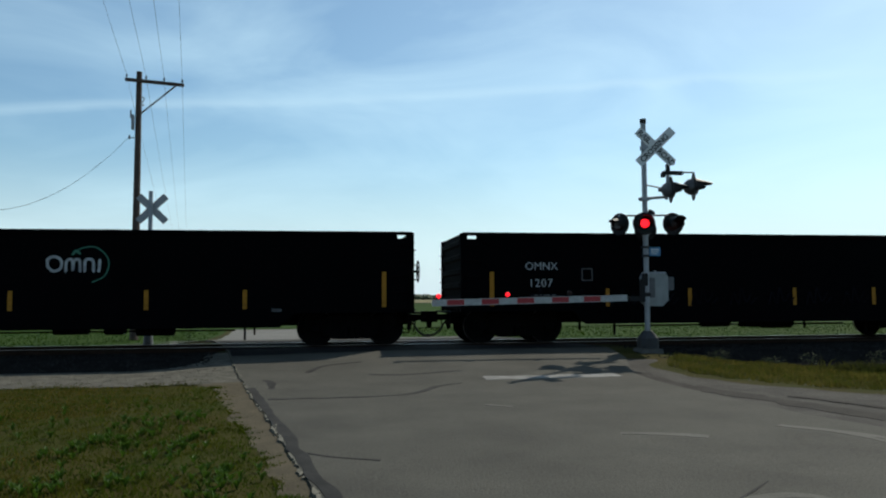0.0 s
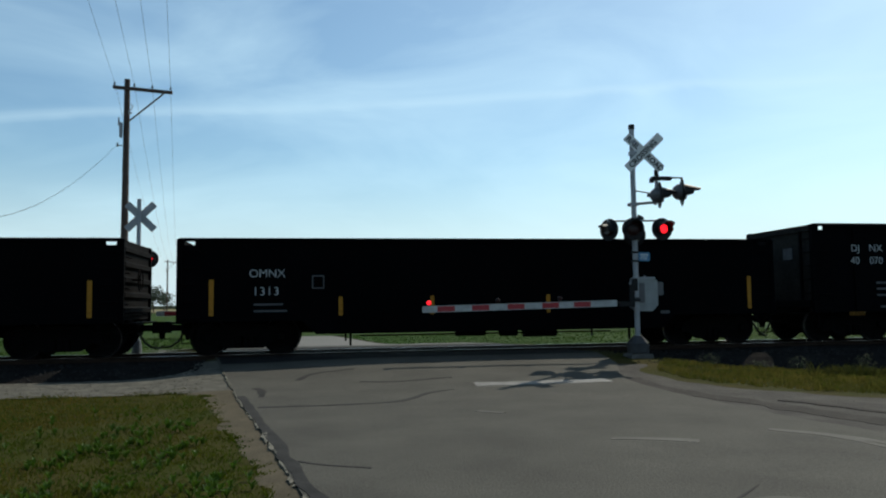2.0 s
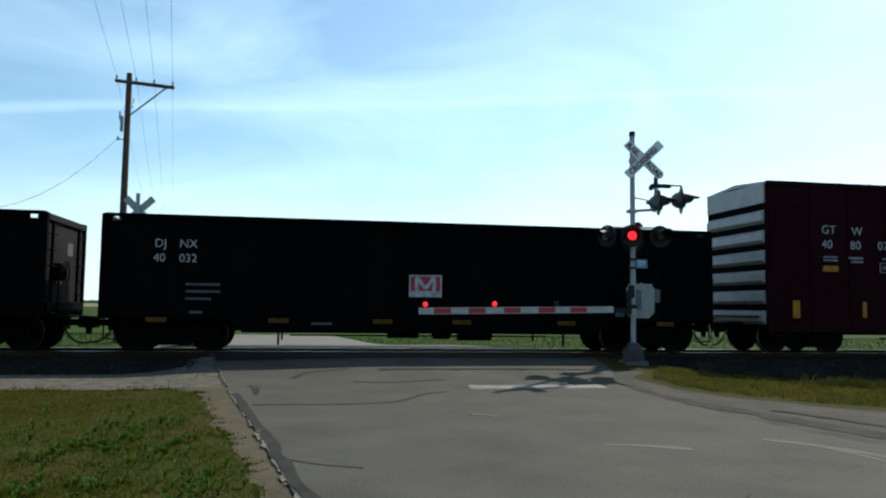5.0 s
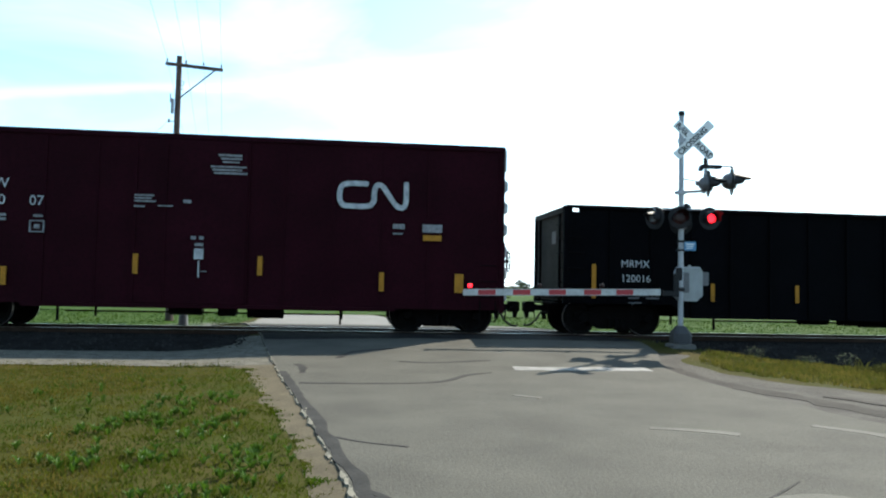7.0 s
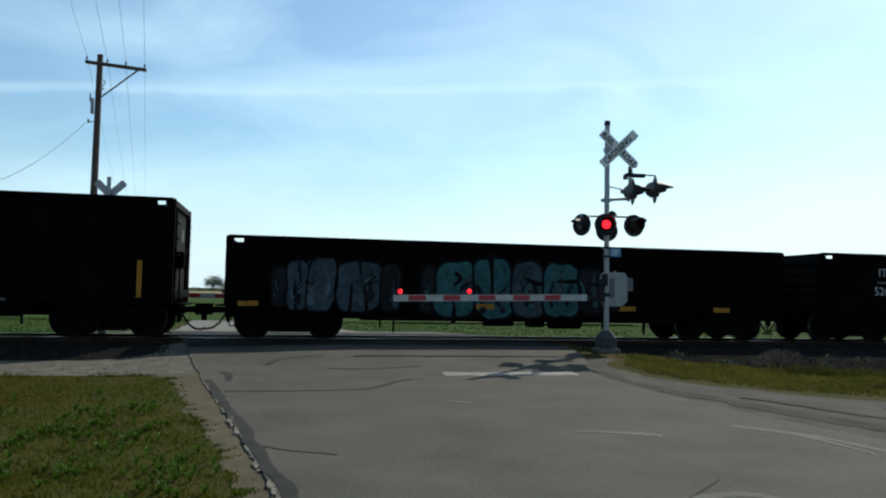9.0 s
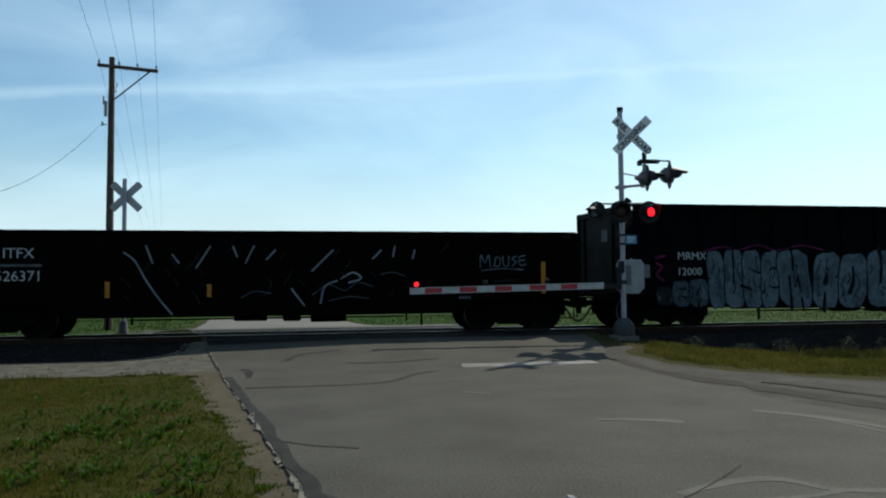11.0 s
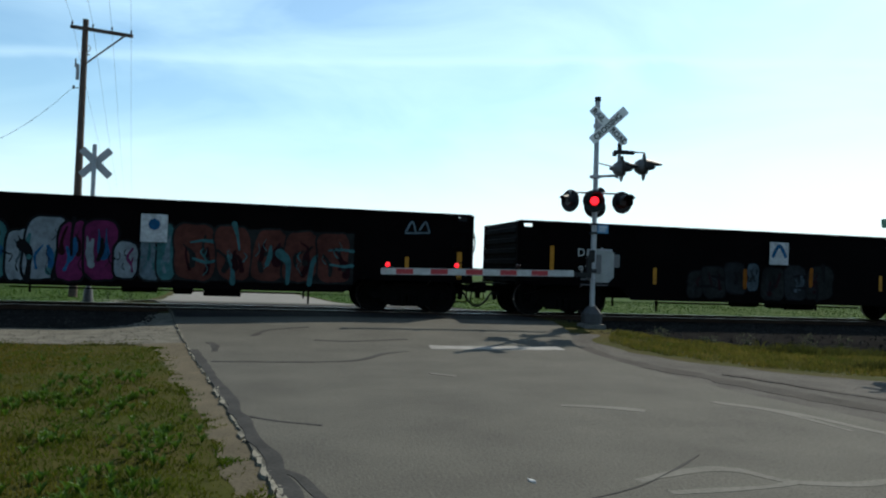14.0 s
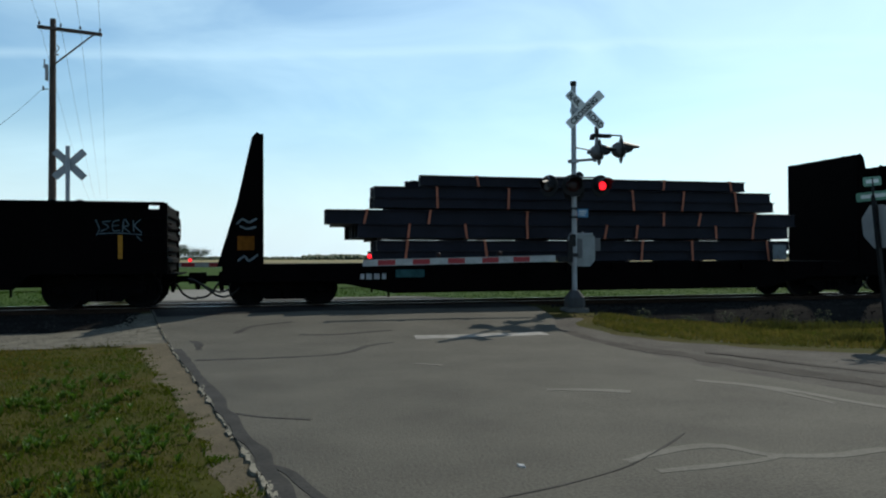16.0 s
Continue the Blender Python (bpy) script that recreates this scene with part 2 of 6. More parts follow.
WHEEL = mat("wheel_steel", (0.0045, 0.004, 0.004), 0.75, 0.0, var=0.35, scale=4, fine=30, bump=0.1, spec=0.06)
TREAD = mat("bright_wheel_tread", (0.30, 0.29, 0.28), 0.35, 0.8, var=0.2, scale=6, fine=30, bump=0.02)
RUBBER = mat("rubber_hose", (0.015, 0.015, 0.015), 0.7, var=0.2, bump=0.05)
YELLOW = mat("yellow_reflector", (0.36, 0.155, 0.010), 0.6, var=0.3, scale=6, fine=30, bump=0.02, spec=0.2)
YELLOW_DIM = mat("dim_yellow_reflector", (0.13, 0.060, 0.008), 0.7, var=0.45, scale=6, fine=30, bump=0.02, spec=0.1)
LETTER = mat("white_stencil_paint", (0.40, 0.41, 0.42), 0.65, var=0.35, scale=5, fine=14, bump=0, spec=0.2)
LETTER_SMALL = mat("small_stencil_paint", (0.24, 0.24, 0.25), 0.7, var=0.5, scale=9, fine=30, bump=0)
LETTER_DIM = mat("faded_stencil_paint", (0.075, 0.075, 0.082), 0.7, var=0.4, scale=5, fine=25, bump=0)
LOGO_GREEN = mat("green_logo_paint", (0.03, 0.15, 0.10), 0.6, var=0.2, bump=0)
LOGO_RED = mat("red_logo_paint", (0.30, 0.02, 0.05), 0.6, var=0.2, bump=0)
SPRAY = {
    "silver": mat("silver_spray", (0.098, 0.136, 0.160), 0.8, var=0.5, scale=2.0, fine=9, bump=0, spec=0.08),
    "teal": mat("teal_spray", (0.035, 0.1063, 0.1125), 0.8, var=0.4, scale=1.5, fine=9, bump=0, spec=0.08),
    "blue": mat("blue_spray", (0.012, 0.075, 0.17), 0.8, var=0.4, scale=1.5, fine=9, bump=0, spec=0.08),
    "pink": mat("magenta_spray", (0.10, 0.012, 0.055), 0.8, var=0.4, scale=1.5, fine=9, bump=0, spec=0.08),
    "red": mat("rust_red_spray", (0.075, 0.024, 0.018), 0.8, var=0.4, scale=1.5, fine=9, bump=0, spec=0.08),
    "white": mat("white_spray", (0.165, 0.19, 0.21), 0.8, var=0.35, scale=1.5, fine=9, bump=0, spec=0.08),
    "orange": mat("orange_spray", (0.19, 0.065, 0.007), 0.8, var=0.35, scale=1.5, fine=9, bump=0, spec=0.08),
    "dim": mat("faded_spray", (0.016, 0.019, 0.022), 0.8, var=0.5, scale=1.5, fine=9, bump=0, spec=0.08),
    "faint": mat("very_faded_spray", (0.006, 0.006, 0.010), 0.8, var=0.5, scale=1.5, fine=9, bump=0, spec=0.05),
    "pale": mat("thin_silver_spray", (0.088, 0.118, 0.136), 0.8, var=0.5, scale=2.2, fine=12, bump=0, spec=0.08),
    "steel": mat("shaded_silver_spray", (0.050, 0.070, 0.085), 0.8, var=0.45, scale=1.3, fine=9, bump=0, spec=0.08),
    "maroon": mat("maroon_spray", (0.018, 0.004, 0.006), 0.8, var=0.4, scale=1.3, fine=9, bump=0, spec=0.05),
    "umber": mat("umber_spray", (0.016, 0.018, 0.018), 0.8, var=0.5, scale=1.5, fine=9, bump=0, spec=0.05),
    "black": mat("black_spray", (0.004, 0.004, 0.005), 0.8, var=0.2, bump=0, spec=0.08),
}
STEEL_LOAD = mat("dark_mill_steel", (0.014, 0.015, 0.024), 0.6, 0.0, var=0.35, scale=1.5, fine=20, bump=0.05, island=0.3, spec=0.12)
STRAP = mat("orange_strap", (0.42, 0.13, 0.07), 0.7, var=0.3, scale=6, fine=30, bump=0)
LUMBER = mat("dunnage_timber", (0.04, 0.03, 0.024), 0.85, var=0.3, scale=3, fine=30, bump=0.2, spec=0.1)
CONCRETE = mat("concrete", (0.096, 0.093, 0.087), 0.9, var=0.25, scale=4, fine=50, bump=0.3)


# ---- mesh tools ----
class Solid:
    """Gathers vertices and faces; all closed pieces."""
    def __init__(self):
        self.v, self.f, self.mi, self.cur = [], [], [], 0

    def add(self, vs, fs):
        o = len(self.v)
        self.v += [tuple(p) for p in vs]
        self.f += [tuple(i + o for i in f) for f in fs]
        self.mi += [self.cur] * len(fs)
        return self

    def box(self, x0, x1, y0, y1, z0, z1, c=0.0):
        """A box; c chamfers its long vertical and horizontal edges in the xz section."""
        if c:
            return self.prism([(x0 + c, z0), (x1 - c, z0), (x1, z0 + c), (x1, z1 - c), (x1 - c, z1), (x0 + c, z1), (x0, z1 - c), (x0, z0 + c)], y0, y1)
        return self.add([(x0, y0, z0), (x1, y0, z0), (x1, y1, z0), (x0, y1, z0), (x0, y0, z1), (x1, y0, z1), (x1, y1, z1), (x0, y1, z1)],
                        [(0, 3, 2, 1), (4, 5, 6, 7), (0, 1, 5, 4), (1, 2, 6, 5), (2, 3, 7, 6), (3, 0, 4, 7)])

    def prism(self, xz, y0, y1):
        n = len(xz)
        vs = [(x, y0, z) for x, z in xz] + [(x, y1, z) for x, z in xz]
        fs = [tuple(range(n)), tuple(range(2 * n - 1, n - 1, -1))]
        fs += [(i, i + n, (i + 1) % n + n, (i + 1) % n) for i in range(n)]
        return self.add(vs, fs)

    def prism_x(self, yz, x0, x1):
        n = len(yz)
        vs = [(x0, y, z) for y, z in yz] + [(x1, y, z) for y, z in yz]
        fs = [tuple(range(n - 1, -1, -1)), tuple(range(n, 2 * n))]
        fs += [(i, (i + 1) % n, (i + 1) % n + n, i + n) for i in range(n)]
        return self.add(vs, fs)

    def rod(self, p, q, r, n=8, r2=None):
        p, q = Vector(p), Vector(q)
        r2 = r if r2 is None else r2
        w = (q - p).normalized()
        u = w.orthogonal().normalized()
        s = w.cross(u)
        vs = []
        for c, rr in ((p, r), (q, r2)):
            for i in range(n):
                a = 2 * math.pi * i / n
                vs.append(c + u * (math.cos(a) * rr) + s * (math.sin(a) * rr))
        fs = [tuple(range(n - 1, -1, -1)), tuple(range(n, 2 * n))]
        fs += [(i, (i + 1) % n, (i + 1) % n + n, i + n) for i in range(n)]
        return self.add(vs, fs)

    def tube(self, pts, r, n=6):
        for a, b in zip(pts, pts[1:]):
            self.rod(a, b, r, n)
        return self

    def turned(self, prof, n=24, c=(0, 0, 0)):
        """Turned about the y axis through c; prof: rows of (radius, y)."""
        vs, fs = [], []
        for r, y in prof:
            for i in range(n):
                a = 2 * math.pi * i / n
                vs.append((c[0] + r * math.cos(a), c[1] + y, c[2] + r * math.sin(a)))
        for k in range(len(prof) - 1):
            for i in range(n):
                j = (i + 1) % n
                fs.append((k * n + i, k * n + j, (k + 1) * n + j, (k + 1) * n + i))
        fs.append(tuple(range(n - 1, -1, -1)))
        fs.append(tuple((len(prof) - 1) * n + i for i in range(n)))
        return self.add(vs, fs)

    def mesh(self, name, *mats):
        me = bpy.data.meshes.new(name)
        me.from_pydata(self.v, [], self.f)
        for m in mats:
            me.materials.append(m)
        if len(mats) > 1:
            me.polygons.foreach_set("material_index", self.mi)
        bm = bmesh.new()
        bm.from_mesh(me)
        bmesh.ops.recalc_face_normals(bm, faces=bm.faces)
        bm.to_mesh(me)
        bm.free()
        return me


def part(name, me, parent, label="", at=None, smooth=False):
    """One mesh object under a thing or a part."""
    ob = new(name, me)
    ob.parent = parent
    if at is not None:
        ob.matrix_basis = at
    if label:
        tagged(ob, label)
    if smooth:
        me.shade_smooth()
    return ob


def thing(name, label, category, group="", kind="", at=None):
    ob = tagged(new(name), label, category, group, kind)
    ob.empty_display_size = 0.2
    if at is not None:
        ob.matrix_basis = at
    return ob


def lettering(text, size, material, depth=0.004, spacing=1.0, offset=0.0):
    """Flat letters as a mesh in the xz plane that face -y, standing on their baseline."""
    cu = bpy.data.curves.new("lettering", "FONT")
    cu.body, cu.size, cu.extrude, cu.space_character, cu.offset = text, size, depth / 2, spacing, offset
    cu.resolution_u = 3
    ob = bpy.data.objects.new("lettering", cu)
    me = bpy.data.meshes.new_from_object(ob)
    bpy.data.objects.remove(ob)
    me.transform(Matrix.Rotation(math.pi / 2, 4, "X"))
    me.materials.clear()
    me.materials.append(material)
    return me


def ribbon(pts, steps=5):
    """A smooth path through the points."""
    p = [Vector((a, b)) for a, b in pts]
    path = []
    ext = [2 * p[0] - p[1]] + p + [2 * p[-1] - p[-2]]
    for i in range(1, len(ext) - 2):
        for k in range(steps):
            t = k / steps
            a, b, c, d = ext[i - 1:i + 3]
            path.append(0.5 * (2 * b + (c - a) * t + (2 * a - 5 * b + 4 * c - d) * t * t + (3 * b - a - 3 * c + d) * t ** 3))
    path.append(ext[-2])
    return path


def stroke(s, pts, width, y=0.0, steps=5, uneven=0.0, taper=0.0):
    path = ribbon(pts, steps)
    n = len(path)
    vs, fs = [], []
    for i, q in enumerate(path):
        d = (path[min(i + 1, n - 1)] - path[max(i - 1, 0)])
        d = d.normalized() if d.length > 1e-6 else Vector((1, 0))
        o = Vector((-d.y, d.x)) * (width / 2) * (1 + uneven * noise.noise((q.x * 2.6, q.y * 2.6, 5.0))) * (1 - taper * i / (n - 1))
        vs += [(q.x + o.x, y, q.y + o.y), (q.x - o.x, y, q.y - o.y), (q.x + o.x, y + 0.003, q.y + o.y), (q.x - o.x, y + 0.003, q.y - o.y)]
    for i in range(n - 1):
        a, b = 4 * i, 4 * i + 4
        fs += [(a, a + 1, b + 1, b), (a + 2, b + 2, b + 3, a + 3), (a, b, b + 2, a + 2), (a + 1, a + 3, b + 3, b + 1)]
    fs += [(0, 2, 3, 1), (4 * n - 4, 4 * n - 3, 4 * n - 1, 4 * n - 2)]
    s.add(vs, fs)
    for q, end in ((path[0], 1), (path[-1], 1 - taper)):
        r = end * width / 2 * (1 + uneven * noise.noise((q.x * 2.6, q.y * 2.6, 5.0)))
        s.turned([(r, -0.0006), (r, 0.002)], 14, (q.x, y, q.y))


# ---- lie of the land ----
def smooth(a, b, x):
    t = min(1.0, max(0.0, (x - a) / (b - a)))
    return t * t * (3 - 2 * t)


def height(x, y):
    """The road's and the verge's height; it humps over the track."""
    yt = y - (min(45.0, max(-40.0, x)) - 3) * math.tan(radians(TRACK_TURN))
    up = 0.28 * smooth(13.0, 19.0, yt) * (1 - smooth(23.6, 31.0, yt))
    if up > 0.002:
        left, right = line(ROAD_L, y) - x, x - line(ROAD_R, y)
        up *= 1 - 0.42 * (1 - smooth(0.0, 4.0, -left)) * (1 - smooth(17.6, 19.4, yt))
        up *= 1 - 0.92 * (smooth(0.15, 2.0, left) if left > 0 else smooth(0.9, 3.6, right))
    ditch = 0.26 * smooth(8.0, 13.5, x) * smooth(13.2, 16.6, y) * (1 - smooth(19.5, 23.0, y))
    return up - ditch - 0.05 * smooth(31, 60, y)


def line(rows, y):
    """x along a polyline given as rows of (y, x)."""
    if y <= rows[0][0]:
        return rows[0][1]
    for (y0, x0), (y1, x1) in zip(rows, rows[1:]):
        if y <= y1:
            return x0 + (x1 - x0) * (y - y0) / (y1 - y0)
    return rows[-1][1]


ROAD_L = [(-40, 8.9), (6, -0.22), (11, -1.20), (16.5, -2.34), (21, -3.3), (26, -4.6), (35, -5.2), (46, -6.4), (80, -13), (400, -77)]
ROAD_R = [(-40, 16.0), (-8, 9.5), (-6, 14), (-4.6, 60), (3.6, 60), (4.2, 14), (5.2, 8.2), (7.2, 6.35), (9.5, 5.75), (12, 5.55), (14.5, 5.5), (16.5, 6.1), (18.5, 6.4),
          (22.5, 5.6), (24.5, 4.6), (26.5, 3.3), (31, 1.6), (38, 0.1), (46, -1.4), (80, -8), (400, -72)]
LAWN_R = [(-40, 8.6), (3, 0.05), (6.35, -0.56), (8.1, -0.90), (10, -1.43), (12.4, -1.99), (14.0, -2.4), (14.6, -3.2), (14.9, -4.6)]


def sheet(name, material, left, right, ys, cols, lift=0.0, wob=0.0, label="", category="", kind="structure", skirt=0.06, tilt=0.0):
    """A ground sheet between two lines of (y, x) rows, with a skirt that gives it thickness."""
    s = Solid()
    vs, fs = [], []
    for y in ys:
        a, b = line(left, y), line(right, y)
        a += wob * noise.noise((a * 0.7, y * 1.9, 3.1))
        b += wob * noise.noise((b * 0.7, y * 1.9, 8.7))
        for i in range(cols + 1):
            x = a + (b - a) * i / cols
            z = height(x, y) + lift + tilt * i / cols + 0.012 * noise.noise((x * 0.35, y * 0.35, 1.0))
            vs.append((x, y, z))
    n = cols + 1
    for j in range(len(ys) - 1):
        for i in range(cols):
            fs.append((j * n + i, j * n + i + 1, (j + 1) * n + i + 1, (j + 1) * n + i))
    s.add(vs, fs)
    for i0, i1 in ((0, 0), (cols, cols)):
        vs, fs = [], []
        for j, y in enumerate(ys):
            x, yy, z = s.v[j * n + i0]
            vs += [(x, yy, z), (x, yy, z - skirt)]
        for j in range(len(ys) - 1):
            fs.append((2 * j, 2 * j + 1, 2 * j + 3, 2 * j + 2))
        s.add(vs, fs)
    me = bpy.data.meshes.new(name)
    me.from_pydata(s.v, [], s.f)
    me.materials.append(material)
    me.shade_smooth()
    ob = new(name, me)
    return tagged(ob, label, category, kind=kind)


def spread(a, b, step):
    n = max(1, int(round((b - a) / step)))
    return [a + (b - a) * i / n for i in range(n + 1)]


# ground: one sheet to the horizon
gx = [-3000, -1200, -500, -220, -110, -60, -40] + spread(-30, 30, 1.0) + [40, 60, 110, 220, 500, 1200, 3000]
gy = [-3000, -900, -300, -100, -40, -15] + spread(-6, 60, 0.6) + [75, 100, 140, 200, 320, 600, 1200, 2400, 4500]
gv = [(x, y, height(x, y) - 0.045 + (0.012 * noise.noise((x * 0.35, y * 0.35, 1.0)) if abs(x) < 31 and y < 61 else 0)) for y in gy for x in gx]
gf = [(j * len(gx) + i, j * len(gx) + i + 1, (j + 1) * len(gx) + i + 1, (j + 1) * len(gx) + i) for j in range(len(gy) - 1) for i in range(len(gx) - 1)]
gme = bpy.data.meshes.new("ground")
gme.from_pydata(gv, [], gf)
gme.materials.append(GROUND)
gme.shade_smooth()
tagged(new("ground", gme), "flat grassy ground with patches of dry soil", "ground", kind="structure")

sheet("crop_field", FIELD, [(36, -600), (900, -2500)], [(36, 600), (900, 2500)], [40, 46, 55, 70, 100, 150, 250], 24, 0.02, label="green low crop field beyond the track", category="field")
sheet("ripe_field", WHEAT, [(250, -900), (1500, -2500)], [(250, 900), (1500, 2500)], [250, 400, 700, 1500], 12, 0.25, label="pale ripe grain field on the horizon", category="field")
sheet("far_lawn", FIELD, [(25, 5.2), (26.5, 3.7), (31, 2.0), (38, 0.5), (41, -0.1)], [(25, 90), (41, 120)], spread(25.4, 41, 0.8), 24, -0.03, label="green grass verge beyond the track", category="grass verge")
sheet("far_lawn", FIELD, [(25, -90), (41, -120)], [(25, -7.5), (29, -5.4), (35, -5.6), (41, -6.2)], spread(27.0, 41, 0.8), 24, -0.03, label="green grass verge beyond the track", category="grass verge")
sheet("road", ASPHALT, ROAD_L, ROAD_R, spread(-40, 4.2, 0.7) + spread(4.5, 24.5, 0.25), 30, 0.0, label="worn grey asphalt road rising to the crossing", category="road", wob=0.025)
sheet("far_road", ASPHALT_FAR, ROAD_L, ROAD_R, spread(24.5, 50, 0.5) + [60, 80, 120, 200, 400], 14, 0.0, label="pale road leading away beyond the crossing", category="road", wob=0.15)
sheet("gravel_shoulder", DIRT, LAWN_R, [(y, x + 0.03) for y, x in ROAD_L], spread(-6, 14.4, 0.2), 5, -0.043, label="sandy gravel shoulder along the broken road edge", category="shoulder", wob=0.12, tilt=0.027)
sheet("gravel_patch", GRAVEL, [(14.3, -45), (19, -45)], [(14.3, -1.86), (16.5, -2.31), (19.2, -2.88)], spread(14.35, 19.0, 0.18), 60, -0.030, label="pale gravel strip beside the track bed", category="gravel")
sheet("far_gravel", GRAVEL, [(25.0, -9.5), (26.5, -8.6), (29.5, -6.6)], [(25.0, -4.35), (26, -4.6), (29.5, -4.95)], spread(25.05, 29.4, 0.25), 14, -0.012, label="sandy gravel patch beside the far road", category="gravel", wob=0.5)
sheet("gravel_apron", mat("grey_gravel_apron", (0.0622, 0.0585, 0.0518), 0.95, var=0.45, scale=1.2, fine=40, bump=0.5, spec=0.15),
      [(4.6, 12.0), (5.2, 8.1), (7.2, 6.3), (9.5, 5.7), (12, 5.5), (14.5, 5.45), (16.6, 6.0)],
      [(4.6, 40), (8.3, 30), (9.3, 14), (10.1, 9.8), (11.4, 8.0), (12.8, 7.2), (14.0, 6.6), (15.4, 6.3), (16.6, 6.8)], spread(4.65, 16.5, 0.2), 14, -0.020,
      label="rutted grey gravel apron at the road corner", category="gravel", wob=0.2, tilt=-0.022)


# ---- track ----
def build_track():
    s = Solid()
    for x0, x1, crossing in ((-260, -3.4, 0), (6.3, 320, 0)):
        xs = spread(x0, x1, 2.0 if x1 - x0 > 50 else 1)
        # a steep shoulder towards the verge, a low one beside the gravel
        near = [(-4.35, -0.36), (-3.92, -0.06), (-3.55, 0.13), (-3.2, 0.20)] if x0 > 0 else [(-3.5, -0.03), (-3.1, 0.07), (-2.75, 0.15), (-2.4, 0.18)]
        prof = near + [(-1.75, 0.205), (0, 0.19), (1.75, 0.185), (2.9, 0.10), (3.9, 0.0)]
        vs, fs = [], []
        for x in xs:
            for y, z in prof:
                vs.append((x, TRACK_Y + y, z + 0.02 * noise.noise((x * 0.8, y * 2, 0))))
        n = len(prof)
        for j in range(len(xs) - 1):
            for i in range(n - 1):
                fs.append((j * n + i, j * n + i + 1, (j + 1) * n + i + 1, (j + 1) * n + i))
        s.add(vs, fs)
    bed = new("track_bed", s.mesh("track_bed", BALLAST_IN_SHADE))
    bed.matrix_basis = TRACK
    tagged(bed, "crushed-stone track bed under the rails, darkened for the train's shade", "ballast", kind="structure")
    for sy in (-0.755, 0.755):
        r = Solid()
        prof = [(-0.07, 0.0), (0.07, 0.0), (0.07, 0.012), (0.012, 0.03), (0.012, 0.125), (0.036, 0.135), (0.036, 0.168), (0.028, 0.175), (-0.028, 0.175), (-0.036, 0.168), (-0.036, 0.135), (-0.012, 0.125), (-0.012, 0.03), (-0.07, 0.012)]
        r.prism_x([(TRACK_Y + sy + y, RAIL_Z - 0.175 + z) for y, z in prof], -260, 320)
        me = r.mesh("rail", RAIL_SIDE, RAIL)
        for p in me.polygons:
            if p.center.z > RAIL_Z - 0.006:
                p.material_index = 1
        rail = new("rail", me)
        rail.matrix_basis = TRACK
        tagged(rail, "rust-sided steel rail with a bright running head", "rail", "running rails", kind="structure")
    ties = thing("railway_ties", "dark creosoted timber ties half sunk in ballast", "tie", kind="structure", at=TRACK)
    t = Solid()
    t.box(-0.115, 0.115, -1.28, 1.28, -0.12, 0.0, 0.01)
    tm = t.mesh("tie", TIE)
    for i in range(-45, 75):
        x = i * 0.52
        if -3.2 < x < 6.1:
            continue
        part("tie", tm, ties, at=pose(x, TRACK_Y + random.uniform(-.04, .04), RAIL_Z - 0.165 + random.uniform(-.006, .006), 0, 0, random.uniform(-1, 1)))
    # loose stones on the shoulders
    st = Solid()
    rng = random.Random(5)
    for k in range(5200):
        x = rng.uniform(-16, 24)
        y = TRACK_Y - rng.uniform(1.4, 3.4 if x < 0 else 4.5)
        if -3.2 < x < 6.6:
            continue
        z = max(line([(-4.35, -0.36), (-3.92, -0.06), (-3.55, 0.13), (-3.2, 0.20), (-1.75, 0.205)] if x > 0 else [(-3.5, -0.03), (-3.1, 0.07), (-2.75, 0.15), (-1.75, 0.205)], y - TRACK_Y), height(x, y) - 0.045)
        r = rng.uniform(0.02, 0.05)
        vs = [(x + r * rng.uniform(.6, 1.2) * dx, y + r * rng.uniform(.6, 1.2) * dy, z + r * rng.uniform(.5, 1) * dz) for dx, dy, dz in
              ((1, 0, 0), (-1, 0, 0), (0, 1, 0), (0, -1, 0), (0, 0, 1), (0, 0, -1))]
        st.add(vs, [(0, 2, 4), (2, 1, 4), (1, 3, 4), (3, 0, 4), (2, 0, 5), (1, 2, 5), (3, 1, 5), (0, 3, 5)])
    stones = new("ballast_stones", st.mesh("ballast_stones", STONE_IN_SHADE))
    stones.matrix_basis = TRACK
    tagged(stones, "loose ballast stones on the track shoulder, darkened for the train's shade", "stones", kind="stuff")


build_track()


# ---- road marks ----
def flat_band(name, pts, width, material, label, lift=0.005, wob=0.0, kind="structure", category="road mark"):
    """A thin band that lies on the road along points (x, y)."""
    p = ribbon(pts, 10)
    vs, fs = [], []
    n = len(p)
    for i, q in enumerate(p):
        d = (p[min(i + 1, n - 1)] - p[max(i - 1, 0)]).normalized()
        o = Vector((-d.y, d.x)) * width / 2
        for sgn in (1, -1):
            w = sgn * (1 + wob * noise.noise((q.x * 2.2, q.y * 2.2, sgn * 4.0)))
            x, y = q.x + o.x * w, q.y + o.y * w
            zz = height(x, y) + 0.012 * noise.noise((x * 0.35, y * 0.35, 1.0))
            vs += [(x, y, zz + lift), (x, y, zz + min(lift, 0) - 0.012)]
    for i in range(n - 1):
        a, b = 4 * i, 4 * i + 4
        fs += [(a, a + 2, b + 2, b), (a, b, b + 1, a + 1), (a + 2, a + 3, b + 3, b + 2)]
    me = bpy.data.meshes.new(name)
    me.from_pydata(vs, [], fs)
    me.materials.append(material)
    return tagged(new(name, me), label, category, kind=kind)


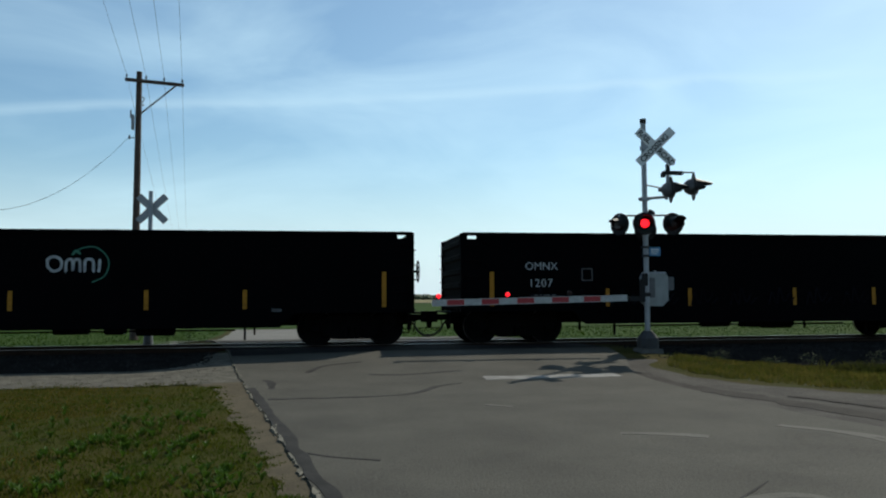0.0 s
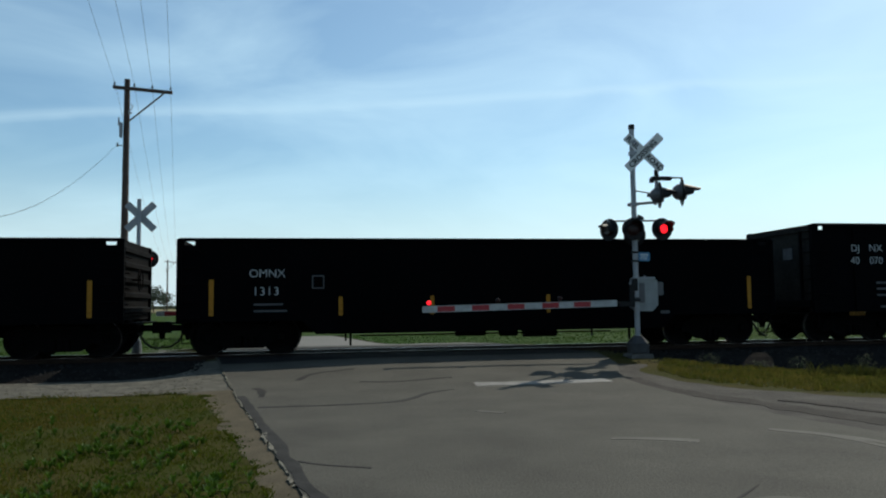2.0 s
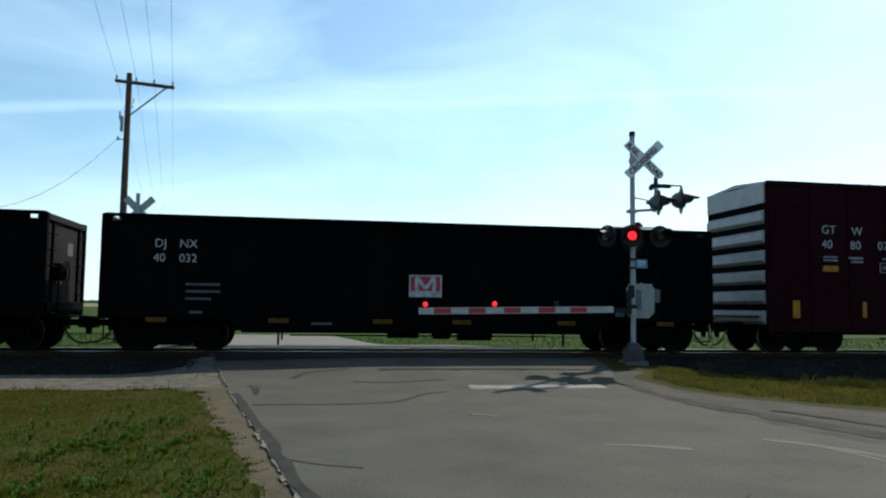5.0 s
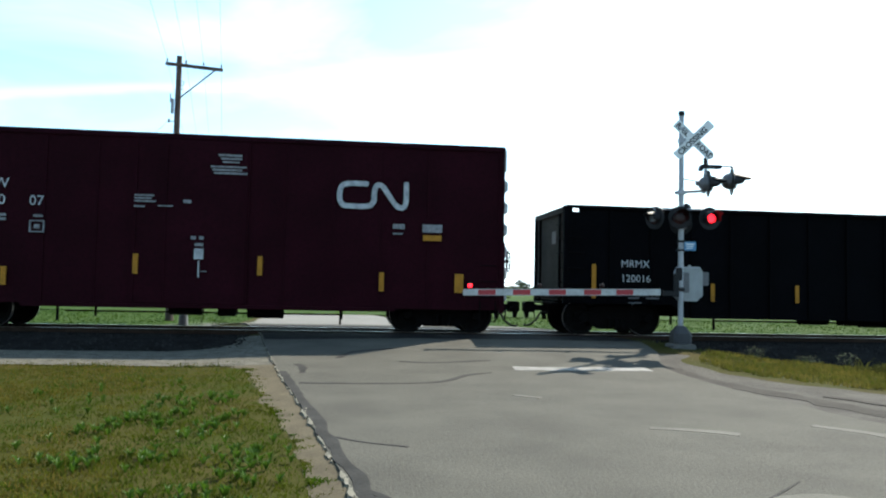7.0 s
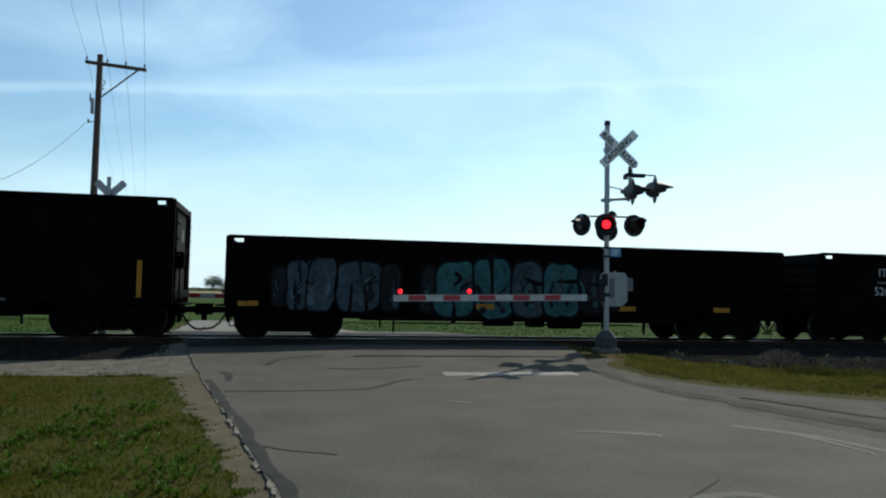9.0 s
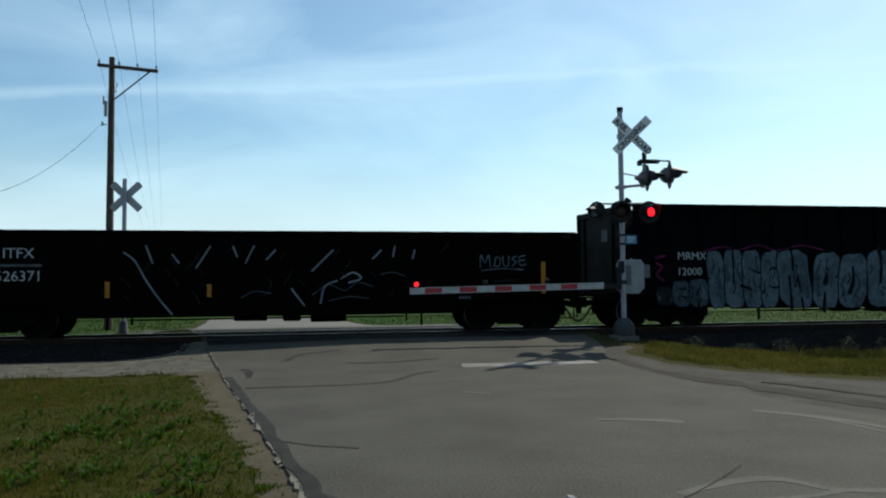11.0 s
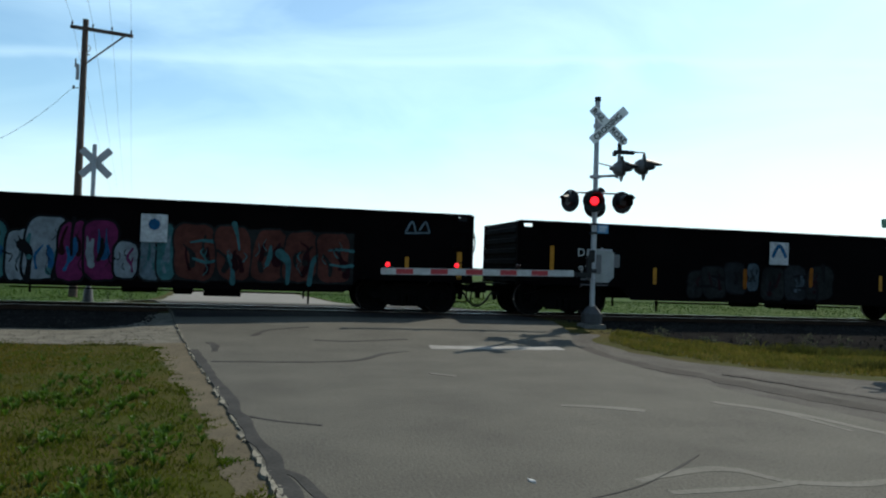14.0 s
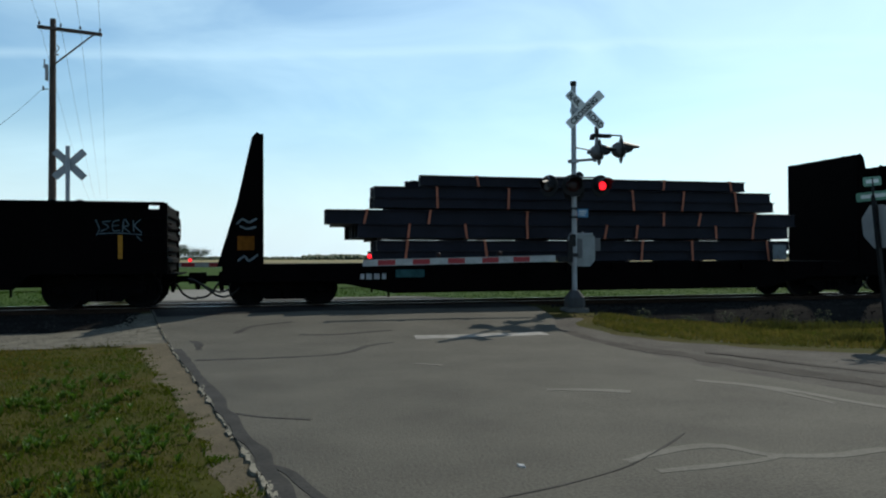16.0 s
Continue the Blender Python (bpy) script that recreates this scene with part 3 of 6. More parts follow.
flat_band("stop_line", [(2.5, 14.15), (3.3, 14.12), (4.2, 14.16), (5.1, 14.2)], 0.42, PAINT_WORN, "worn white stop line across the lane", wob=0.25)
flat_band("lane_mark", [(1.95, 10.85), (2.25, 10.55)], 0.14, SCUFF, "faint remnant of a painted centre line", wob=0.5)
flat_band("edge_seal", [(0.10, 4.6), (-0.13, 6.0), (-0.42, 7.4), (-0.78, 9.2), (-1.15, 11.0), (-1.62, 13.4)], 0.135, SEALER, "dark tar seal along the road edge", wob=0.8, category="tar seal")
for k, (pts, w) in enumerate([
        ([(-0.40, 7.7), (-0.1, 7.45), (0.3, 7.25)], 0.045), ([(-0.1, 5.75), (0.08, 5.5), (0.2, 5.1), (0.3, 4.7)], 0.07),
        ([(-1.5, 14.4), (-1.35, 14.0), (-1.28, 13.2)], 0.12), ([(0.4, 14.9), (1.0, 14.75), (2.2, 15.1)], 0.10),
        ([(-1.2, 11.9), (-0.2, 11.95), (0.9, 12.2), (1.5, 13.2), (2.0, 13.6)], 0.11), ([(1.3, 4.6), (1.85, 4.8), (2.45, 5.12), (3.0, 5.6), (3.4, 6.0)], 0.018),
        ([(-0.8, 15.3), (-0.5, 16.2), (0.3, 16.6)], 0.10)]):
    flat_band("crack_seal", pts, w, SEALER, "thin dark tar-filled crack in the asphalt", lift=0.004, wob=0.9, category="crack")
for pts, w in [([(5.0, 8.55), (5.4, 8.1), (5.65, 7.65), (5.95, 6.6), (6.4, 5.6)], 0.13), ([(2.5, 5.25), (3.1, 5.52), (3.45, 5.5), (3.65, 5.15), (4.1, 5.05), (4.6, 5.12), (5.4, 5.0)], 0.12),
               ([(2.6, 4.95), (3.3, 5.02), (3.7, 5.12)], 0.09)]:
    flat_band("scuff_line", pts, w, SCUFF, "pale scuffed line worn into the asphalt", lift=0.003, wob=0.8)


RUT = mat("dark_gravel_rut", (0.0440, 0.0409, 0.0359), 0.95, var=0.4, scale=1.8, fine=30, bump=0.6, spec=0.1)
rut_line = [(5.62, 14.6), (5.66, 12.8), (5.95, 11.7), (6.2, 10.7), (6.45, 9.7), (6.75, 8.6), (7.4, 7.4), (8.6, 6.4)]
for shift, w, first in ((0.0, 0.42, 0), (0.85, 0.18, 3)):
    flat_band("wheel_rut", [(x + shift * (0.35 + 0.11 * i), y + 0.55 * shift) for i, (x, y) in enumerate(rut_line)][first:], w, RUT, "dark wheel rut in the gravel apron", lift=-0.016, wob=1.0, category="rut")
for pts, w in [([(5.05, 8.5), (5.25, 8.3), (5.45, 7.9), (5.55, 7.4), (5.6, 6.9)], 0.10), ([(3.0, 8.34), (3.48, 8.2), (3.87, 8.0)], 0.16)]:
    flat_band("scuff_line", pts, w, SCUFF, "pale scuffed line worn into the asphalt", lift=0.003, wob=0.9)


def build_edge_chips():
    rng = random.Random(11)
    s = Solid()
    for k in range(260):
        y = 4.0 + 13.0 * ((k + rng.random()) / 260) ** 1.2
        if noise.noise((0, y * 1.3, 2)) < -0.18 or rng.random() < 0.2:
            continue
        x = line(ROAD_L, y) + rng.gauss(0.0, 0.012)
        r, z = rng.uniform(0.010, 0.030) * (2.0 if rng.random() < 0.07 else 1), height(x, y)
        a0 = rng.random() * 6
        n = 6
        top = [(x + r * rng.uniform(.5, 1) * math.cos(a0 + i * 6.283 / n), y + 3.6 * r * rng.uniform(.6, 1.1) * math.sin(a0 + i * 6.283 / n), z + rng.uniform(.001, .006)) for i in range(n)]
        bot = [(p[0], p[1], z - 0.03) for p in top]
        s.add(top + bot, [tuple(range(n)), tuple(range(2 * n - 1, n - 1, -1))] + [(i, i + n, (i + 1) % n + n, (i + 1) % n) for i in range(n)])
    tagged(new("edge_chips", s.mesh("edge_chips", CHIPPED)), "pale broken concrete chips along the road edge", "rubble", kind="stuff")


build_edge_chips()


def litter(x, y):
    """A small crumpled scrap lying on the road."""
    rng = random.Random(4)
    vs = [(x + 0.032 * math.cos(i * 1.05) * rng.uniform(.6, 1.1), y + 0.055 * math.sin(i * 1.05) * rng.uniform(.6, 1.1), height(x, y) + 0.008 + rng.uniform(0, 0.005)) for i in range(6)]
    top = [(a + (x - a) * 0.4, b + (y - b) * 0.4, c + rng.uniform(.002, .008)) for a, b, c in vs]
    low = [(a, b, c - 0.02) for a, b, c in vs]
    s = Solid().add(low + vs + top, [tuple(range(5, -1, -1)), tuple(range(12, 18))] + [(k + i, k + (i + 1) % 6, k + 6 + (i + 1) % 6, k + 6 + i) for k in (0, 6) for i in range(6)])
    tagged(new("litter_scrap", s.mesh("litter_scrap", ARM_WHITE)), "small pale crumpled scrap lying on the asphalt", "litter")


litter(1.71, 5.3)


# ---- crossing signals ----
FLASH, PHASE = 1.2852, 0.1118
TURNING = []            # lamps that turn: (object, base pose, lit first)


def lamp_unit(parent, m, lit=None, dull=None, tip=(0.30, 0.185)):
    """One flasher: round background plate, hood, back cup and a lens drum that shows its lit face in turn; faces -y."""
    plate = part("background_plate", Solid().turned([(0.255, 0.0), (0.27, 0.006), (0.27, 0.016), (0.25, 0.022)], 28).mesh("background_plate", LAMP_BLACK), parent, "round black background plate", m)
    cup = Solid().turned([(0.16, 0.023), (0.15, 0.10), (0.10, 0.17), (0.045, 0.20), (0.03, 0.26)], 18)
    part("back_cup", cup.mesh("back_cup", LENS_GREY), plate)
    hood = Solid()
    n, vs, fs = 16, [], []
    for k, (y, rr) in enumerate(((-0.002, 0.165), (-tip[0], tip[1]))):
        for th in (0, 0.006):
            for i in range(n + 1):
                a = radians(-25 + 230 * i / n)
                vs.append(((rr + th) * math.cos(a), y if k == 0 or 0.2 < i / n < 0.8 else y * 0.6, (rr + th) * math.sin(a)))
    w = n + 1
    for i in range(n):
        fs += [(i, i + 1, 2 * w + i + 1, 2 * w + i), (w + i, 3 * w + i, 3 * w + i + 1, w + i + 1), (2 * w + i, 2 * w + i + 1, 3 * w + i + 1, 3 * w + i)]
    hood.add(vs, fs)
    part("hood", hood.mesh("hood", LAMP_BLACK), plate)
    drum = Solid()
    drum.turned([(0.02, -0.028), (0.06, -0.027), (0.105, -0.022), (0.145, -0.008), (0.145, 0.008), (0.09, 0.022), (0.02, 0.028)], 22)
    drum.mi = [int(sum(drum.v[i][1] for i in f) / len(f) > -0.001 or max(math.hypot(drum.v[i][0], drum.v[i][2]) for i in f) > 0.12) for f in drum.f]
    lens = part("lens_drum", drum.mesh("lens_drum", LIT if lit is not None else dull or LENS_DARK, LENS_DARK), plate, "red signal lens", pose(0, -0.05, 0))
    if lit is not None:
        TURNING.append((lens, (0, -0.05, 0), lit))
    return plate


def crossbuck(parent, m, lettered):
    for k, sgn in enumerate((1, -1)):
        b = part("crossbuck_blade", Solid().box(-0.585, 0.585, 0, 0.012, -0.112, 0.112, 0.02).mesh("crossbuck_blade", SIGN_WHITE if lettered else SIGN_BACK), parent,
                 "white blade with black lettering" if lettered else "bare metal back of a crossbuck blade", m @ pose(0, -0.02 * k, 0, 0, sgn * 44, 0))
        if lettered:
            for word, x in ((("RAIL", -0.54), ("ROAD", 0.10)) if sgn == 1 else (("CROSSING", -0.49),)):
                part("lettering", lettering(word, 0.185, SIGN_BLACK, 0.003, 1.0, 0.006), b, at=pose(x, -0.003, -0.065))


def gate_arm(parent, x0, x1, y, z0, z1, reds, lights):
    """The striped arm from its tip x0 to its butt x1."""
    tilt = math.degrees(math.atan2(z1 - z0, x1 - x0))
    n = x1 - x0
    arm = part("gate_arm", Solid().box(0, n, 0, 0.05, -0.075, 0.075, 0.015).mesh("gate_arm", ARM_WHITE), parent, "white gate arm with red stripes", pose(x0, y, z0, 0, -tilt, 0))
    for r in reds:
        part("red_stripe", Solid().box(r, r + 0.40, -0.004, 0.054, -0.06, 0.06).mesh("red_stripe", ARM_RED), arm, "red reflective stripe")
    for x, lit in lights:
        lamp = part("arm_lamp", Solid().turned([(0.05, 0.03), (0.058, 0.02), (0.058, -0.02), (0.05, -0.03)], 14).rod((0, 0, -0.02), (0, 0, -0.12), 0.015).mesh("arm_lamp", LAMP_BLACK), arm, "small red gate-arm lamp", pose(x, 0.02, 0.15))
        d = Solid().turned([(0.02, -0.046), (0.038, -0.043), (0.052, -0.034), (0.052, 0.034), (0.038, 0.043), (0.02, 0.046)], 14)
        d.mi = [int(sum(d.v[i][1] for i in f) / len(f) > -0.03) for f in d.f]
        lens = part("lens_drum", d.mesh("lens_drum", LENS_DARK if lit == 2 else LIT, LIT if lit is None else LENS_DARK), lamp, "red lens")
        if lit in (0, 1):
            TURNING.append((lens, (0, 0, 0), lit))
    return arm


def near_signal():
    sig = thing("crossing_signal", "grey crossing signal mast with crossbuck, red flashers and lowered gate", "crossing signal", "crossing signals", at=pose(7.10, 17.70, 0.27))
    part("foundation", Solid().box(-0.27, 0.27, -0.27, 0.27, -0.45, 0.015, 0.03).mesh("foundation", CONCRETE), sig, "concrete foundation")
    base = Solid().add([(a * r, b * r, z) for z, r in ((0.03, 0.22), (0.26, 0.22), (0.44, 0.09)) for a, b in ((-1, -.6), (-.6, -1), (.6, -1), (1, -.6), (1, .6), (.6, 1), (-.6, 1), (-1, .6))],
                       [tuple(range(7, -1, -1)), tuple(range(16, 24))] + [(k * 8 + i, k * 8 + (i + 1) % 8, k * 8 + 8 + (i + 1) % 8, k * 8 + 8 + i) for k in range(2) for i in range(8)])
    part("mast_base", base.mesh("mast_base", mat("dark_cast_base", (0.045, 0.046, 0.050), 0.6, var=0.3, scale=5, fine=40, bump=0.1, spec=0.2)), sig, "flared metal junction base")
    part("mast", Solid().rod((0, 0, 0.4), (0, 0, 5.5), 0.062, 16).mesh("mast", GALV), sig, "round galvanised mast")
    part("mast_cap", Solid().rod((0, 0, 5.45), (0, 0, 5.56), 0.075, 16).mesh("mast_cap", LAMP_BLACK), sig)
    crossbuck(sig, pose(0.25, -0.12, 4.86, 0, 0, -6), True)
    part("crossbuck_bracket", Solid().box(-0.07, 0.30, -0.10, 0.06, 4.80, 4.90).mesh("crossbuck_bracket", GALV), sig)
    part("crossbuck_clamp", Solid().box(-0.07, 0.1, -0.10, 0.07, 5.1, 5.16).mesh("crossbuck_clamp", GALV), sig)
    # side-facing pair on its outrigger
    part("outrigger", Solid().rod((-0.15, 0, 3.60), (0.55, 0, 3.66), 0.035).rod((0, 0, 3.95), (0.55, 0, 3.86), 0.018).rod((0.55, 0, 3.6), (0.62, 0, 4.35), 0.045)
         .box(-0.11, 0.09, -0.09, 0.09, 3.56, 3.64).rod((0.6, 0, 3.86), (1.28, 0.05, 3.96), 0.03).mesh("outrigger", GALV), sig, "pipe outrigger for the side-facing lamps")
    part("lamp_bracket", Solid().box(0.46, 0.98, -0.05, 0.05, 4.20, 4.29, 0.02).box(0.44, 0.52, -0.06, 0.06, 4.14, 4.24).rod((0.95, 0, 4.27), (1.3, 0.08, 4.28), 0.02).rod((0.60, 0, 4.28), (0.60, 0, 4.46), 0.055).rod((1.3, 0.09, 4.28), (1.3, 0.09, 3.96), 0.03).mesh("lamp_bracket", LAMP_BLACK), sig, "dark bracket over the side-facing lamps")
    lamp_unit(sig, pose(0.66, -0.05, 3.83, 0, 0, 76) @ Matrix.Scale(1.2, 4), tip=(0.34, 0.07))
    lamp_unit(sig, pose(1.31, 0.10, 3.93, 0, 0, 74) @ Matrix.Scale(1.28, 4), tip=(0.34, 0.07))
    # main pair and the side lamp
    part("lamp_crossarm", Solid().rod((-0.72, -0.12, 3.18), (0.72, -0.12, 3.20), 0.024).box(-0.08, 0.08, -0.13, 0.08, 3.04, 3.18).rod((0, -0.05, 2.98), (0, -0.25, 2.98), 0.05)
         .rod((0.69, -0.1, 3.18), (0.69, -0.2, 3.0), 0.03).rod((-0.66, -0.12, 3.18), (-0.66, -0.12, 2.98), 0.03).mesh("lamp_crossarm", GALV), sig, "crossarm pipe carrying the flashers")
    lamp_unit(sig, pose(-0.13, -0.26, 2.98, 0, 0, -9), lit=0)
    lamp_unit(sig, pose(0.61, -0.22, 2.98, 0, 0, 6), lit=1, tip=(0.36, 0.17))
    lamp_unit(sig, pose(0.12, 0.30, 2.88, 0, 0, 168))
    # grey lens here: the sky's reflection is put into its colour
    lamp_unit(sig, pose(-0.69, -0.12, 2.97, 0, 0, -58), dull=LENS_GREY, tip=(0.30, 0.10))
    part("bell", Solid().rod((0.12, 0, 3.22), (0.18, 0, 3.30), 0.09, 14).mesh("bell", LAMP_BLACK), sig)
    part("blue_notice", Solid().box(0.05, 0.33, -0.09, -0.08, 2.22, 2.43, 0.012).mesh("blue_notice", SIGN_BLUE), sig, "small blue emergency notice plate")
    part("notice_print", Solid().box(0.09, 0.29, -0.093, -0.0895, 2.36, 2.385).box(0.09, 0.27, -0.093, -0.0895, 2.31, 2.33).box(0.09, 0.25, -0.093, -0.0895, 2.265, 2.28).mesh("notice_print", SIGN_WHITE), sig)
    part("mast_clamp", Solid().box(-0.09, 0.09, -0.085, 0.085, 2.2, 2.25).mesh("mast_clamp", LAMP_BLACK), sig)
    part("mast_clamp", Solid().box(-0.09, 0.09, -0.085, 0.085, 2.41, 2.46).mesh("mast_clamp", LAMP_BLACK), sig)
    box = Solid().prism([(-0.02, 1.12), (0.10, 1.02), (0.40, 1.02), (0.54, 1.16), (0.54, 1.74), (0.46, 1.82), (0.02, 1.80), (-0.02, 1.72)], 0.0, 0.40)
    mech = part("gate_mechanism", box.mesh("gate_mechanism", ALU_BOX), sig, "grey cast gate mechanism housing")
    part("cover", Solid().box(0.02, 0.20, -0.03, 0.0, 1.22, 1.70, 0.02).mesh("cover", LENS_GREY), mech)
    part("lid", Solid().box(0.04, 0.48, -0.02, 0.42, 1.80, 1.84, 0.01).rod((0.3, 0.2, 1.83), (0.3, 0.2, 1.88), 0.03).mesh("lid", GALV), mech)
    part("side_box", Solid().box(0.54, 0.72, 0.08, 0.3, 1.40, 1.72, 0.02).mesh("side_box", LENS_GREY), sig, "small grey side box")
    part("arm_bracket", Solid().box(-0.30, -0.18, -0.36, -0.30, 1.12, 1.66, 0.02).box(-0.56, -0.2, -0.35, -0.28, 1.14, 1.26, 0.01).rod((-0.24, -0.32, 1.3), (-0.02, -0.2, 1.3), 0.05).box(-0.22, -0.10, -0.35, -0.25, 1.5, 1.8, 0.02)
         .mesh("arm_bracket", LAMP_BLACK), sig, "black arm adapter and counterweight")
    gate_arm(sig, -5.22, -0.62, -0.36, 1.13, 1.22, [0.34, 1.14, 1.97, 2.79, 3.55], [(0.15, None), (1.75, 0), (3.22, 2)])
    return sig


def far_signal():
    sig = thing("crossing_signal", "far crossing signal mast seen from behind the train, gate lowered", "crossing signal", "crossing signals", at=pose(-6.20, 25.00, 0.22))
    part("mast_base", Solid().rod((0, 0, -0.3), (0, 0, 0.3), 0.18, 12, 0.12).mesh("mast_base", LENS_GREY), sig)
    part("mast", Solid().rod((0, 0, 0.2), (0, 0, 4.72), 0.065, 14).mesh("mast", GALV), sig)
    crossbuck(sig, pose(0.03, 0.08, 4.17), False)
    part("lamp_crossarm", Solid().rod((-0.5, -0.1, 3.0), (0.5, -0.1, 3.0), 0.024).mesh("lamp_crossarm", GALV), sig)
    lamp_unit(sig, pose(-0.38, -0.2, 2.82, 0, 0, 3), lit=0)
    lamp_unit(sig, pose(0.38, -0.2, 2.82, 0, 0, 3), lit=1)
    part("gate_mechanism", Solid().box(-0.25, 0.25, -0.2, 0.25, 0.85, 1.6, 0.06).mesh("gate_mechanism", ALU_BOX), sig)
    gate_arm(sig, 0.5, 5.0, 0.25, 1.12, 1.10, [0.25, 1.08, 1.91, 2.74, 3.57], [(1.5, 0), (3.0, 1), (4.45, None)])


near_signal()
far_signal()


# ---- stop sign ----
def crossing_shade_sheet():
    """Added sheet between and beside the rails across the road; near black for train shade."""
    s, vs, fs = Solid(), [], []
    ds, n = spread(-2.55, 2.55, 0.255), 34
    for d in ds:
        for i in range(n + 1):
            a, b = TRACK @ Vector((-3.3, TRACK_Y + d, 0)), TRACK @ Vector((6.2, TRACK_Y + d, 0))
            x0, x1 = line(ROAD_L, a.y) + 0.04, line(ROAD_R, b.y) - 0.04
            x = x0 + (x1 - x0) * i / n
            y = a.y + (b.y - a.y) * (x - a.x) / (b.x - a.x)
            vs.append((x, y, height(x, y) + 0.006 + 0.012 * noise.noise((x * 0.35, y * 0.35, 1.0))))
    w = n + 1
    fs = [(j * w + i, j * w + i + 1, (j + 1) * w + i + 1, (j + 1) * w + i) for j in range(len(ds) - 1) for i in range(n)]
    me = bpy.data.meshes.new("crossing_shade_sheet")
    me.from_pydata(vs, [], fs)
    # the train's shade on the crossing is put into this base colour
    me.materials.append(mat("shade_dark_asphalt", (0.0126, 0.0126, 0.0133), 0.9, var=0.3, scale=1.5, fine=30, bump=0.3, spec=0.1))
    tagged(new("crossing_shade_sheet", me), "added asphalt sheet at the crossing rails, darkened for the train's shade", "road", kind="structure")


crossing_shade_sheet()


def stop_sign():
    sg = thing("stop_sign", "bare back of a stop sign with street-name plates on top", "road sign", at=pose(10.50, 11.57, -0.02, 0, -6.0, 0))
    part("post", Solid().box(-0.035, 0.035, -0.03, 0.03, -0.3, 2.62, 0.008).mesh("post", LAMP_BLACK), sg, "dark steel post")
    r = 0.381 / math.cos(math.pi / 8)
    s = Solid().prism_x([(r * math.cos(math.pi / 8 + k * math.pi / 4), 2.06 + r * math.sin(math.pi / 8 + k * math.pi / 4)) for k in range(8)], 0.04, 0.046)
    part("octagon_plate", s.mesh("octagon_plate", SIGN_BACK), sg, "plain metal back of an octagonal sign")
    part("plate_bracket", Solid().rod((0, 0, 2.6), (0, 0, 2.92), 0.02).mesh("plate_bracket", LAMP_BLACK), sg)
    for z, ang, w in ((2.86, 12, 0.46), (2.60, -70, 0.62)):
        p = part("name_plate", Solid().box(-w / 2, w / 2, -0.004, 0.004, -0.08, 0.08, 0.02).mesh("name_plate", SIGN_GREEN), sg, "green street-name plate", pose(0, 0, z, 0, 0, ang))
        part("name_bar", Solid().box(-w * 0.36, w * 0.34, -0.008, 0.008, -0.03, 0.035).mesh("name_bar", SIGN_WHITE), p)


stop_sign()


# ---- utility poles and wires ----
def utility_pole():
    u = thing("utility_pole", "weathered brown wooden utility pole with one-sided crossarm", "utility pole", "utility poles")
    part("post", Solid().rod((0, 0, -0.5), (0.02, 0, 10.5), 0.16, 14, 0.105).mesh("post", POLE_WOOD), u, "tapered wooden post")
    arm = part("crossarm", Solid().box(-0.48, 1.76, -0.17, -0.06, -0.06, 0.06, 0.01).mesh("crossarm", POLE_WOOD), u, "wooden crossarm", pose(0, 0, 10.12, 0, 4.5, 0))
    for x in (-0.44, 0.30, 0.98, 1.68):
        part("insulator", Solid().rod((x, -0.11, 0.05), (x, -0.11, 0.14), 0.015).rod((x, -0.11, 0.12), (x, -0.11, 0.19), 0.045, 10, 0.03).rod((x, -0.11, 0.19), (x, -0.11, 0.23), 0.03, 10, 0.02).mesh("insulator", GLASS_INS), arm, "small pin insulator")
    part("brace", Solid().rod((0.10, -0.12, 8.78), (1.45, -0.13, 9.95), 0.03).mesh("brace", POLE_WOOD), u, "diagonal crossarm brace")
    part("cable_box", Solid().box(-0.20, -0.10, -0.2, -0.1, 8.15, 8.75, 0.02).rod((-0.24, -0.12, 8.62), (-0.24, -0.12, 8.95), 0.03).rod((-0.1, -0.1, 8.7), (-0.28, -0.12, 8.7), 0.015).mesh("cable_box", SIGN_BACK), u)
    part("hook", Solid().tube([(0.1, -0.1, 9.2), (0.22, -0.1, 9.3), (0.26, -0.1, 9.42), (0.18, -0.1, 9.5)], 0.02).rod((0.1, -0.1, 9.15), (0.24, -0.1, 9.15), 0.03).mesh("hook", SIGN_BACK), u)
    part("spool", Solid().rod((-0.28, -0.1, 7.85), (-0.1, -0.1, 7.85), 0.02).rod((-0.28, -0.1, 7.8), (-0.28, -0.1, 7.95), 0.035).mesh("spool", GLASS_INS), u)
    return u


POLES = [(-8.23, 31.0), (1.5, -18.0), (-31.5, 148.0)]
first_pole = utility_pole()
first_pole.matrix_basis = pose(*POLES[0], 0.0)
for px, py in POLES[1:]:
    copy_thing(first_pole, pose(px, py, 0.0))


def wire(p, q, sag, r=0.0055):
    pts = [(p[0] + (q[0] - p[0]) * t, p[1] + (q[1] - p[1]) * t, p[2] + (q[2] - p[2]) * t - 4 * sag * t * (1 - t)) for t in [i / 28 for i in range(29)]]
    side = Vector((q[1] - p[1], p[0] - q[0], 0)).normalized()
    vs = [(x + side.x * r * math.cos(a), y + side.y * r * math.cos(a), z + r * math.sin(a)) for x, y, z in pts for a in (0.3, 1.557, 2.813, 4.07, 5.327)]
    fs = [(5 * j + i, 5 * j + (i + 1) % 5, 5 * j + 5 + (i + 1) % 5, 5 * j + 5 + i) for j in range(len(pts) - 1) for i in range(5)]
    me = bpy.data.meshes.new("overhead_wire")
    me.from_pydata(vs, [], fs)
    me.materials.append(WIRE)
    tagged(new("overhead_wire", me), "thin dark overhead wire sagging between poles", "wire", "overhead wires")


